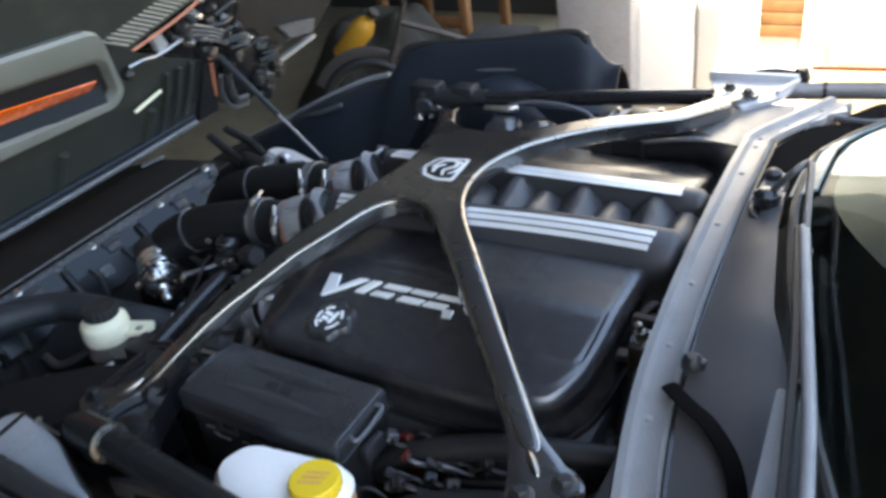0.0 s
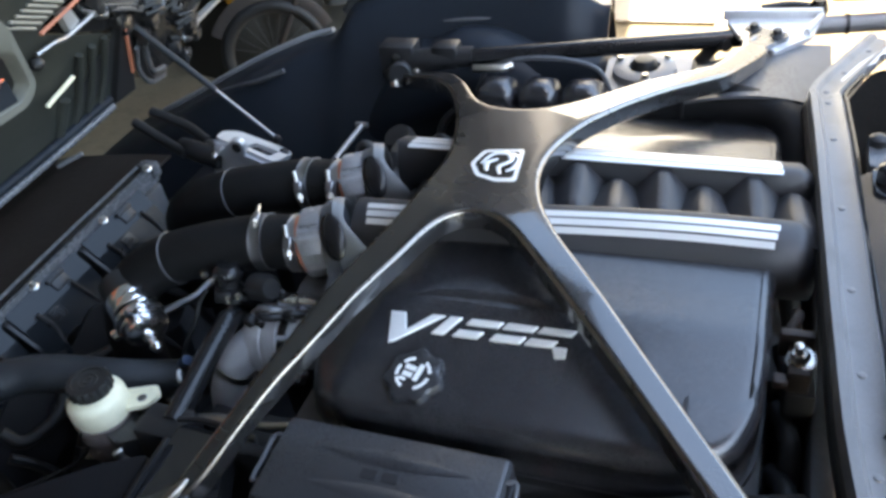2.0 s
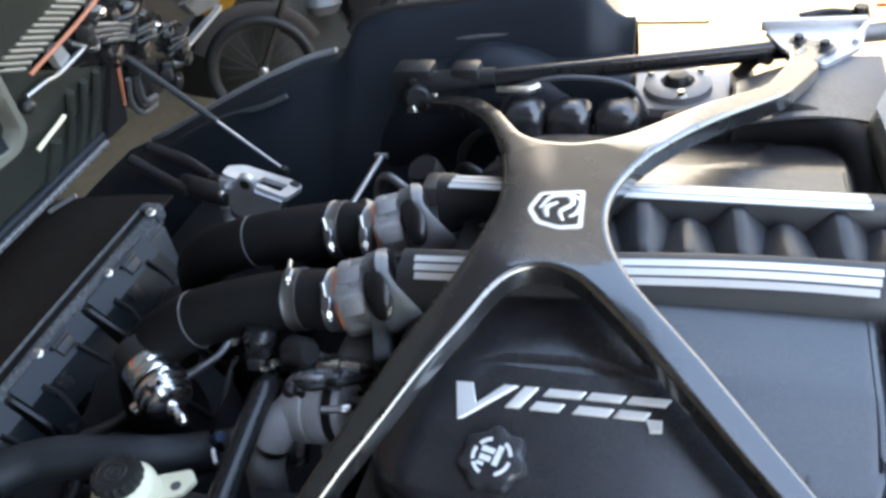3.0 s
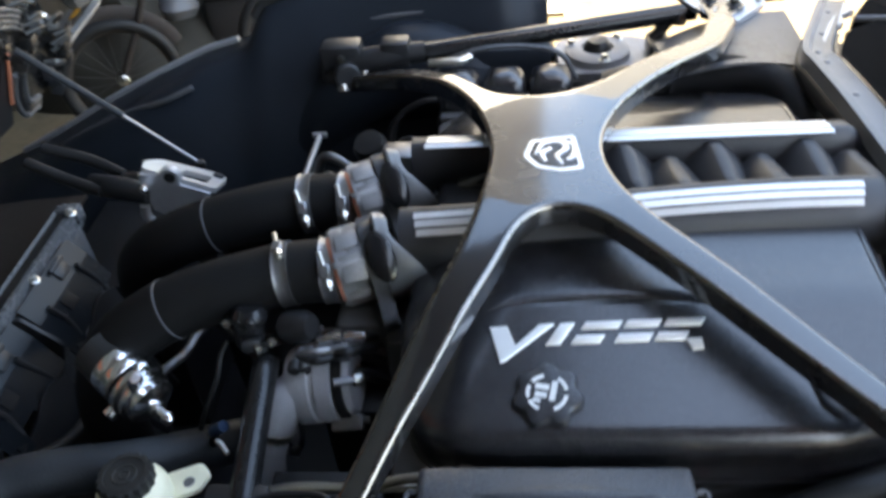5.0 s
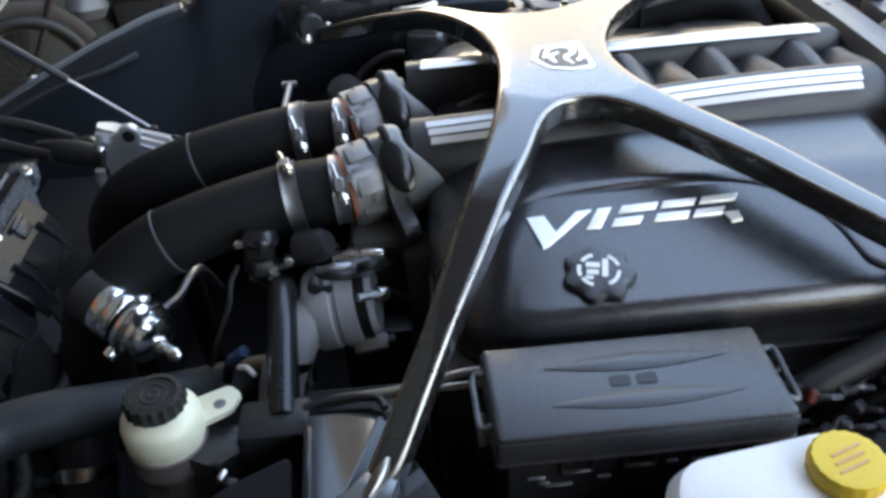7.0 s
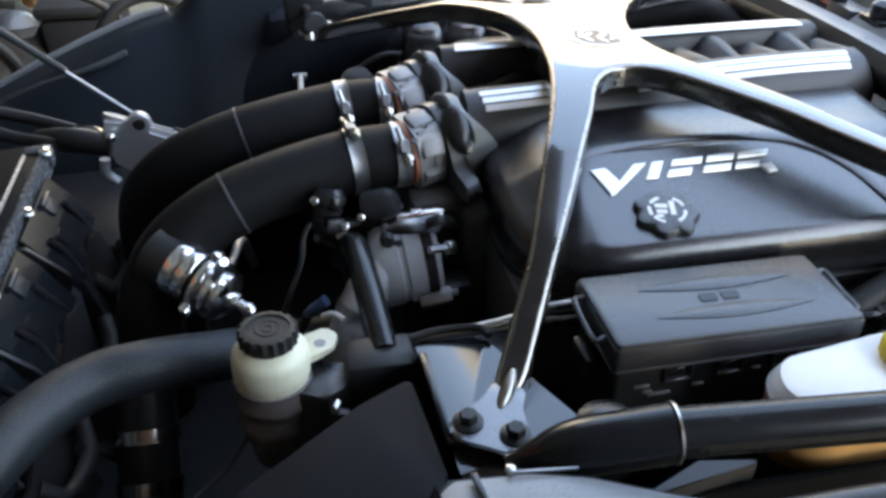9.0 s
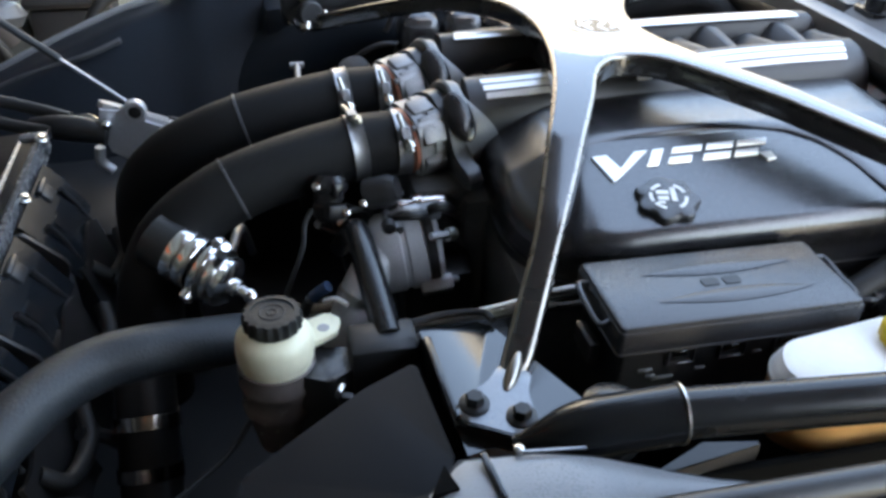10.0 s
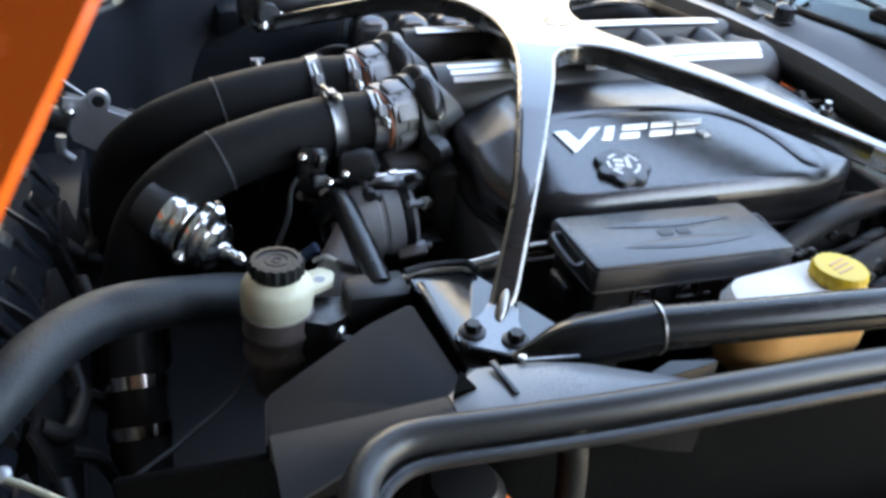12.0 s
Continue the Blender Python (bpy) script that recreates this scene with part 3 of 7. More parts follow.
# throttle bodies, hoses and clamps
def build_throttle(y, back, label):
    th = thing("throttle_body", label, "throttle body", "throttle bodies")
    m = along((-0.276, y, 0.806), (-0.19, back, 0.814)) @ pose(0, 0, 0, 0, 0, 90)
    sq = rounded([(-0.043, -0.043), (0.043, -0.043), (0.043, 0.043), (-0.043, 0.043)], 0.03, 6)
    part("seal_ring", moved(lathe([(0.038, -0.005), (0.0425, -0.005), (0.0425, 0.001), (0.038, 0.001)], 36), m), ORANGE_RING, th, "thin orange ring")
    part("bore", moved(join(prism(sq, 0.0, 0.016, 0.003), prism([(a * 0.96, b * 0.96) for a, b in sq], 0.015, 0.022), prism([(a * 1.02, b * 1.02) for a, b in sq], 0.021, 0.038, 0.002)), m), ALU, th, "cast aluminium body")
    # the black gasket plate with its hanging lobe
    lobe = rounded([(-0.05, -0.046), (-0.018, -0.056), (0.03, -0.05), (0.056, -0.006), (0.05, 0.04), (0.078, 0.066), (0.066, 0.086), (0.036, 0.074), (0.0, 0.055), (-0.045, 0.05)], 0.014, 4)
    part("gasket_plate", moved(prism([(x * 0.98, y * 0.98) for x, y in lobe], 0.037, 0.056, 0.004), m @ pose(0, 0, 0, 0, 0, 60)), GREY, th, "dark grey mounting plate")
    # grey collar behind it, cut slantwise so that its near side runs far along the manifold
    bm, rows = bmesh.new(), []
    for s, z, slant in ((0.9, 0.055, 0), (1.05, 0.0555, 0), (1.08, 0.058, 0.15), (1.07, 0.063, 0.6), (1.05, 0.067, 1.0), (1.03, 0.068, 1.02), (1.0, 0.064, 0.95)):
        row = []
        for k in range(56):
            a = 2 * math.pi * k / 56
            tail = max(0, math.cos(a - radians(112))) ** 1.2
            ear = max(0, math.cos(a - radians(8))) ** 14
            w = 0.0535 * s * (1 + 0.12 * ear + 0.05 * math.cos(3 * a) * (z < 0.06))
            row.append(bm.verts.new((w * math.cos(a), w * math.sin(a), z + slant * (0.04 * tail + 0.006 * ear))))
        rows.append(row)
    for p, q in zip(rows, rows[1:]):
        for k in range(56):
            bm.faces.new((p[k], p[(k + 1) % 56], q[(k + 1) % 56], q[k]))
    bm.faces.new(rows[0])
    part("flange", moved(bm, m), RAILGREY, th, "grey slant-cut collar")
    # a black oval lobe on the near shoulder of the collar
    n = Vector((0.12, -0.80, 0.59)).normalized()
    long = Vector((0.34, -0.5, -0.75))
    long = (long - n * long.dot(n)).normalized()
    wide = long.cross(n)
    mid = Vector((-0.213, y + 0.71 * (back - y) - 0.046, 0.846))
    turn = Matrix(((wide.x, long.x, n.x, mid.x), (wide.y, long.y, n.y, mid.y), (wide.z, long.z, n.z, mid.z), (0, 0, 0, 1)))
    part("gasket_lobe", moved(lathe([(0.004, -0.010), (0.018, -0.009), (0.021, -0.002), (0.0205, 0.003), (0.016, 0.006), (0.004, 0.0072)], 28), turn @ Matrix.Diagonal((0.82, 1.6, 1.0, 1))), GLOSSBLACK, th, "black oval gasket lobe")
    for k in range(4):
        q = radians(45 + 90 * k)
        part("bolt", moved(join(lathe([(0.0075, 0), (0.0075, 0.034), (0.006, 0.036), (0.001, 0.036)], 14), moved(lathe([(0.0045, 0), (0.0045, 0.006), (0.001, 0.007)], 6), pose(0, 0, -0.006))), m @ pose(0.044 * math.cos(q), 0.044 * math.sin(q), 0.002)), ALU, th)
    for a, w in ((10, 0.014), (55, 0.018), (120, 0.015), (175, 0.018)):
        part("boss", moved(box(0.038, 0.05, -w, w, 0.004, 0.034, 0.003), m @ pose(0, 0, 0, 0, 0, a)), ALU, th)
    part("sensor_port", moved(lathe([(0.012, 0), (0.012, 0.012), (0.008, 0.014), (0.008, 0.008), (0.001, 0.008)], 18), m @ pose(0, 0, 0.022, 0, 0, 175) @ pose(0.042, 0.012, 0, 0, 90, 0)), DULLSTEEL, th)
    return th


build_throttle(-0.133, -0.106, "cast aluminium throttle body on the driver side intake")
build_throttle(0.012, 0.042, "cast aluminium throttle body on the passenger side intake")


def clamp(parent, c, axis, r, screw):
    """A worm-drive band round a hose, its screw standing at the turn given."""
    m = along(c, Vector(c) + Vector(axis))
    band = part("clamp_band", moved(lathe([(r, -0.0098), (r + 0.0022, -0.0092), (r + 0.0012, -0.007), (r + 0.0012, 0.007), (r + 0.0022, 0.0092), (r, 0.0098)], 40), m), DULLSTEEL, parent, "dull steel clamp band")
    w = m @ pose(0, 0, 0, 0, 0, screw) @ pose(r + 0.006, 0, 0, 0, 0, 0)
    scr = join(moved(lathe([(0.0032, -0.026), (0.0032, 0.024), (0.001, 0.025)], 10), pose(0, 0, 0, 90, 0, 0)), moved(lathe([(0.0062, 0.0), (0.0062, 0.007), (0.003, 0.008)], 6), pose(0, -0.012, 0, 90, 0, 0)))
    part("screw", moved(scr, w @ pose(0, 0, 0, 12, 0, 0)), STEEL, parent, "bright clamp screw")
    part("screw_housing", moved(box(-0.005, 0.004, -0.009, 0.009, -0.0065, 0.0065, 0.002, 1), w), DULLSTEEL, parent)
    return band


def build_hose(name, label, pts, r, seams=(), clamps=(), mat=HOSE, steps=10):
    th = thing(name, label, "hose", "intake hoses")
    line = spline(pts, steps)
    part("hose_wall", sweep(line, ring(r, 32)), mat, th)
    for s in seams:
        i = int(s * (len(line) - 1))
        t = (line[i + 1] - line[i - 1]).normalized()
        part("seam", moved(lathe([(r, -0.0016), (r + 0.0014, -0.001), (r + 0.0014, 0.001), (r, 0.0016)], 36), along(line[i], line[i] + t)), GREY, th)
    for s, q in clamps:
        i = int(s * (len(line) - 1))
        t = (line[i + 1] - line[i - 1]).normalized()
        clamp(th, line[i], t, r + 0.0005, q)
    return th


build_hose("intake_hose", "black reinforced intake hose with steel clamps, bending down", [(-0.278, -0.133, 0.805), (-0.35, -0.140, 0.803), (-0.44, -0.158, 0.790), (-0.515, -0.176, 0.768), (-0.578, -0.192, 0.722), (-0.612, -0.205, 0.64), (-0.62, -0.21, 0.5)], 0.0405, (0.45,), ((0.025, 38), (0.165, 88)))
build_hose("intake_hose", "black reinforced intake hose running beside another", [(-0.278, 0.012, 0.805), (-0.35, 0.012, 0.803), (-0.44, 0.0, 0.792), (-0.52, -0.008, 0.772), (-0.59, 0.0, 0.732), (-0.635, 0.02, 0.66), (-0.645, 0.03, 0.5)], 0.0405, (0.433,), ((0.025, 34), (0.165, 28)))
build_hose("radiator_hose", "thick bluish-black ribbed coolant hose curving down beside the reservoir", [(-0.36, -0.215, 0.585), (-0.426, -0.261, 0.622), (-0.466, -0.300, 0.651), (-0.514, -0.338, 0.681), (-0.592, -0.369, 0.704), (-0.643, -0.393, 0.711), (-0.684, -0.440, 0.717), (-0.714, -0.495, 0.718), (-0.752, -0.552, 0.705), (-0.79, -0.60, 0.66), (-0.81, -0.63, 0.56)], 0.0285, (), ((0.02, 30),), BLUISHHOSE)


# valve cover with its sculpted pocket
CREASE = ((-0.2, -0.268), (-0.1, -0.255), (-0.03, -0.242), (0.05, -0.236), (0.12, -0.24), (0.176, -0.254), (0.21, -0.28), (0.232, -0.32), (0.242, -0.37), (0.246, -0.46))


def pocket_height(x, y):
    """The sunken face of the cover, which carries the emblem and the filler cap."""
    return min(0.838 - 0.2 * (-0.265 - y), 0.842) - 0.004 * smooth(0.0, -0.18, x) - 0.03 * smooth(-0.10, -0.19, x) - 0.004 * smooth(0.22, 0.35, x)


def plateau_height(x, y):
    return 0.8475 - 0.10 * max(0, -0.23 - y) - 0.006 * smooth(0.05, -0.18, x) - 0.032 * smooth(-0.085, -0.185, x) + 0.002 * smooth(-0.2, -0.1, y) - 0.108 * smooth(0.1, 0.26, x) * max(0, -0.25 - y)


def cover_height(x, y):
    """At its rear end the cover rises to the plateau all over."""
    k = smooth(0.25, 0.278, x) * max(smooth(-0.29, -0.33, y), smooth(0.325, 0.34, x))
    return pocket_height(x, y) * (1 - k) + (plateau_height(x, y) + 0.0006) * k


COVER = rounded([(-0.182, -0.07), (-0.185, -0.30), (-0.155, -0.378), (-0.1, -0.404), (0.17, -0.403), (0.25, -0.401), (0.30, -0.393), (0.33, -0.373), (0.347, -0.335), (0.353, -0.285), (0.355, -0.07)], 0.03, 6)


def edge_distance(x, y, outline):
    p, best, inside = Vector((x, y)), 9.0, False
    for a, b in zip(outline, outline[1:] + outline[:1]):
        a, b = Vector(a), Vector(b)
        t = min(max((p - a).dot(b - a) / max((b - a).length_squared, 1e-12), 0), 1)
        best = min(best, (a + (b - a) * t - p).length)
        if (a.y > y) != (b.y > y) and x < (b.x - a.x) * (y - a.y) / (b.y - a.y) + a.x:
            inside = not inside
    return best if inside else -best


def domed(outline, height, radius, depth, f, mid, core):
    """A skin over an outline, its border rounded down by depth within radius."""
    bm, rows, dense = bmesh.new(), [], []
    for a, b in zip(outline, outline[1:] + outline[:1]):
        k = max(1, round((Vector(b) - Vector(a)).length / 0.008))
        dense += [tuple(Vector(a).lerp(Vector(b), i / k)) for i in range(k)]
    for s in (0, 0.006, 0.015, 0.03, 0.05, 0.08, 0.115, 0.15, *(0.19 + 0.81 * k / 24 for k in range(25))):
        row = []
        for x, y in dense:
            cx = min(max(x, core[0]), core[1])
            px, py = x + (cx - x) * s, y + (mid(cx) - y) * s
            d = edge_distance(px, py, outline) if 0 < s < 0.3 else (0 if s == 0 else 1)
            row.append(bm.verts.new(f((px, py, height(px, py) - depth * (1 - math.sqrt(max(0, 1 - (1 - min(max(d, 0) / radius, 1)) ** 2)))))))
        rows.append(row)
    low = [bm.verts.new(v.co + Vector((0, 0, -0.02))) for v in rows[0]]
    for a, b in zip([low] + rows, rows):
        for k in range(len(dense)):
            j = (k + 1) % len(dense)
            bm.faces.new((a[k], a[j], b[j], b[k]))
    bmesh.ops.remove_doubles(bm, verts=bm.verts, dist=0.0002)
    return bm


def build_cover(mirror=False):
    th = thing("valve_cover", "satin black valve cover with a raised silver emblem" if not mirror else "satin black valve cover on the far bank", "valve cover", "valve covers")
    f = (lambda p: Vector((p[0], 2 * MID - p[1], p[2] - 0.006 - 0.12 * max(0, 2 * MID - p[1] - 0.10)))) if mirror else Vector
    part("shell", domed(COVER, cover_height, 0.015, 0.02, f, lambda x: -0.245, (-0.06, 0.22)), WRINKLE, th)
    edge = [(-0.176, -0.075), (-0.179, -0.262)] + [(x, y) for x, y in CREASE[1:-1]] + [(0.249, -0.376), (0.26, -0.386), (0.288, -0.384), (0.307, -0.377), (0.324, -0.36), (0.337, -0.328), (0.343, -0.278), (0.3465, -0.075)]
    part("raised_panel", domed(rounded(edge, 0.014, 3), plateau_height, 0.014, 0.006, f, lambda x: -0.16 - 0.10 * smooth(0.2, 0.3, x), (-0.12, 0.296)), WRINKLE, th)
    side = (lambda o: [(x, 2 * MID - y) for x, y in o]) if mirror else (lambda o: o)
    part("skirt", prism(side(COVER), 0.68 if mirror else 0.745, 0.715 if mirror else (lambda x, y: cover_height(x, y) - 0.02)), WRINKLE, th)
    lip = [(0.0 + 1.012 * (x - 0.08) + 0.08, -0.25 + 1.02 * (y + 0.25)) for x, y in COVER]
    part("flange", prism(side(lip), 0.68 if mirror else 0.736, 0.692 if mirror else 0.748, 0.002), BLACK, th)
    return th


def on_cover(outline, lift=0.0, thick=0.003, bevel=0.0008):
    return prism(outline, lambda x, y: cover_height(x, y) - 0.001, lambda x, y: cover_height(x, y) + lift + thick, bevel, 1)


def build_emblem(th):
    """Plain slanted silver shapes in the place of the raised lettering."""
    a, b = Vector((-0.081, -0.272)), Vector((0.149, -0.264))

    def place(u, v):
        base = a.lerp(b, u)
        return (base.x - 0.010 * (1 - v), base.y - (1 - v) * 0.026)

    def blk(u0, u1, v0=0.0, v1=1.0):
        lean = lambda v: 0.03 * (v - 1)
        return [place(u0 + lean(v0), v0), place(u1 + lean(v0), v0), place(u1 + lean(v1), v1), place(u0 + lean(v1), v1)]
    shapes = [
        [place(0.0, 1), place(0.085, 1), place(0.168, 0.0), place(0.15, -0.62), place(0.125, -0.72)],
        [place(0.235, 1), place(0.305, 1), place(0.15, -0.62), place(0.13, -0.4)],
        blk(0.335, 0.40), blk(0.45, 0.62, 0.68, 1.0), blk(0.45, 0.58, 0.0, 0.36), blk(0.645, 0.80, 0.68, 1.0), blk(0.645, 0.80, 0.0, 0.36), blk(0.825, 0.995, 0.68, 1.0), blk(0.825, 0.96, 0.0, 0.36),
        [place(0.93, 0.05), place(1.005, 0.05), place(1.03, -0.45), place(0.98, -0.5)],
    ]
    for s in shapes:
        part("emblem_bar", on_cover(s), SILVER, th, "raised bright silver bar")


near_cover = build_cover()
build_emblem(near_cover)
build_cover(True)


def build_oil_cap():
    m = pose(-0.020, -0.352, 0.804, 12, 0, -12)
    th = thing("oil_filler_cap", "black lobed oil filler cap with white markings", "oil cap", m=m)
    part("knob", lathe([(0.026, 0), (0.029, 0.004), (0.034, 0.008), (0.0345, 0.02), (0.032, 0.024), (0.026, 0.0255), (0.001, 0.025)], 72, lambda a, r: r * (1 + (0.085 * math.cos(7 * a) if r > 0.028 else 0))), TEXTURED, th)
    part("neck", lathe([(0.027, -0.02), (0.027, 0.002), (0.001, 0.002)], 24), BLACK, th)
    def arc(r0, r1, a0, a1):
        n = 10
        return [(r1 * math.cos(radians(a0 + (a1 - a0) * k / n)), r1 * math.sin(radians(a0 + (a1 - a0) * k / n))) for k in range(n + 1)] + \
               [(r0 * math.cos(radians(a1 + (a0 - a1) * k / n)), r0 * math.sin(radians(a1 + (a0 - a1) * k / n))) for k in range(n + 1)]
    for a0, a1 in ((20, 65), (-60, 0), (110, 150), (165, 205), (215, 255)):
        part("mark", prism(arc(0.0175, 0.0215, a0, a1), 0.0245, 0.0262), WHITE, th, "white printed mark")
    for x, y, w, h in ((-0.006, 0.006, 0.007, 0.003), (-0.006, -0.003, 0.006, 0.003), (0.006, 0.003, 0.003, 0.011), (-0.009, -0.010, 0.004, 0.002)):
        part("mark", box(x - w, x + w, y - h, y + h, 0.0245, 0.0262, 0), WHITE, th)


build_oil_cap()


# ---- driver side of the bay ----
def build_fuse_box():
    # stands level across, falling slightly to the rear
    m = pose(-0.016, -0.480, 0.0, 0, 0, 1.5)
    th = thing("fuse_box", "black plastic fuse box with a ribbed clip-on lid", "fuse box", m=m)
    z = lambda x, y: 0.803 - 0.025 * x - 0.0 * y
    L, W = 0.129, 0.054
    out = rounded([(-L, -W), (L, -W), (L, W), (-L, W)], 0.006, 3)
    part("lid", join(prism(out, lambda x, y: z(x, y) - 0.006, lambda x, y: z(x, y), 0.004), prism([(a * 1.012, b * 1.03) for a, b in out], lambda x, y: z(x, y) - 0.03, lambda x, y: z(x, y) - 0.005, 0.003)), TEXTURED, th, "matt black lid")
    for y in (0.022, -0.022):
        def dent(u, v, y=y):
            x, w = -0.085 + 0.17 * u, 0.010 * math.sin(math.pi * u) + 0.0005
            yy = y + (v - 0.5) * 2 * w
            return Vector((x + 0.008, yy, z(x, yy) + 0.0006 + 0.0022 * math.sin(math.pi * v) * math.sin(math.pi * u)))
        part("rib", sheet(dent, 16, 6), TEXTURED, th)
    for x in (-0.012, 0.012):
        part("mark", prism(rounded([(x - 0.009, -0.006), (x + 0.009, -0.006), (x + 0.009, 0.006), (x - 0.009, 0.006)], 0.003), lambda a, b: z(a, b) + 0.0001, lambda a, b: z(a, b) + 0.001), BLACK, th, "faint moulded mark")
    part("lid_lip", prism([(a * 1.02, b * 1.05) for a, b in out], lambda x, y: z(x, y) - 0.0325, lambda x, y: z(x, y) - 0.0295, 0.001), TEXTURED, th, "thin lip under the lid")
    part("body", prism([(a * 0.95, b * 0.9) for a, b in out], 0.655, lambda x, y: z(x, y) - 0.02), BLACK, th)
    for x in (-0.06, -0.005, 0.055, 0.085):
        top = z(x, -W) - 0.036
        part("clip", join(*(box(x + a, x + b, -W * 0.97, -W * 0.88, c, d, 0.0012, 1) for a, b, c, d in ((-0.015, -0.012, top - 0.018, top), (0.012, 0.015, top - 0.018, top), (-0.015, 0.015, top - 0.021, top - 0.017)))), TEXTURED, th)
        part("catch", box(x - 0.009, x + 0.009, -W * 0.94, -W * 0.88, top - 0.012, top - 0.003, 0.0015, 1), GLOSSBLACK, th)
    for x, w, dz in ((-0.095, 0.008, 0.058), (-0.088, 0.005, 0.066), (-0.075, 0.012, 0.070), (-0.035, 0.006, 0.064), (0.025, 0.005, 0.052)):
        part("side_tab", box(x - w, x + w, -W * 0.95, -W * 0.88, z(x, -W) - dz - 0.004, z(x, -W) - dz, 0.001, 1), GREY, th)
    for s in (-1, 1):
        bail = tube([(s * L, 0.028, z(s * L, 0) - 0.006), (s * (L + 0.011), 0.028, z(s * L, 0) - 0.008), (s * (L + 0.012), 0.0, z(s * L, 0) - 0.012), (s * (L + 0.011), -0.028, z(s * L, 0) - 0.012), (s * L, -0.028, z(s * L, 0) - 0.01)], 0.003, 8, 4)
        part("latch", bail, GREY, th, "grey wire latch")
        part("latch_tab", box(min(s * L, s * (L + 0.012)), max(s * L, s * (L + 0.012)), -0.02, 0.02, 0.735, 0.76, 0.002), TEXTURED, th)
    part("bracket", box(-0.11, 0.11, -0.03, 0.03, 0.45, 0.66, 0.004), BLACK, th)


build_fuse_box()


def build_tank():
    th = thing("coolant_tank", "white translucent coolant tank with a yellow cap", "coolant tank", m=pose(0.018, 0.0, 0.0))
    out = rounded([(-0.038, -0.605), (-0.02, -0.56), (0.13, -0.538), (0.146, -0.60), (0.132, -0.63), (0.0, -0.638)], 0.03, 6)
    cx, cy = 0.06, -0.59
    bm = bmesh.new()
    rings = []
    for s, z in ((0.84, 0.70), (0.95, 0.708), (1.0, 0.728), (1.01, 0.773)):
        rings.append([bm.verts.new((cx + s * (x - cx), cy + s * (y - cy), z)) for x, y in out])
    for a, b in zip(rings, rings[1:]):
        for k in range(len(out)):
            j = (k + 1) % len(out)
            bm.faces.new((a[k], a[j], b[j], b[k]))
    bm.faces.new(rings[0])
    bm.faces.new(rings[-1])
    part("lower_shell", bm, AMBER, th, "amber lower half full of coolant")
    bm, rings = bmesh.new(), []
    for s, z in ((1.03, 0.771), (1.03, 0.775), (1.005, 0.777), (1.0, 0.779), (0.97, 0.782), (0.92, 0.789), (0.82, 0.7915)):
        rings.append([bm.verts.new((cx + s * (x - cx), cy + s * (y - cy), z)) for x, y in out])
    for a, b in zip(rings, rings[1:]):
        for k in range(len(out)):
            j = (k + 1) % len(out)
            bm.faces.new((a[k], a[j], b[j], b[k]))
    bm.faces.new(rings[0])
    bm.faces.new(rings[-1])
    part("upper_shell", bm, TANKWHITE, th)
    cap = part("cap", moved(lathe([(0.021, 0), (0.0285, 0.002), (0.03, 0.006), (0.03, 0.017), (0.028, 0.02), (0.022, 0.0205), (0.001, 0.0195)], 60, lambda a, r: r * (1 + (0.02 * math.cos(20 * a) if r > 0.027 else 0))), pose(0.109, -0.586, 0.787)), YELLOW, th, "ridged yellow screw cap")
    for k in range(3):
        part("cap_mark", moved(box(-0.014, 0.014, -0.0012, 0.0012, 0, 0.001, 0), pose(0.109, -0.586 + 0.008 * (k - 1), 0.807, 0, 0, 20)), AMBER, cap)
    part("foot", box(0.0, 0.12, -0.615, -0.56, 0.5, 0.702, 0.004), BLACK, th)


build_tank()


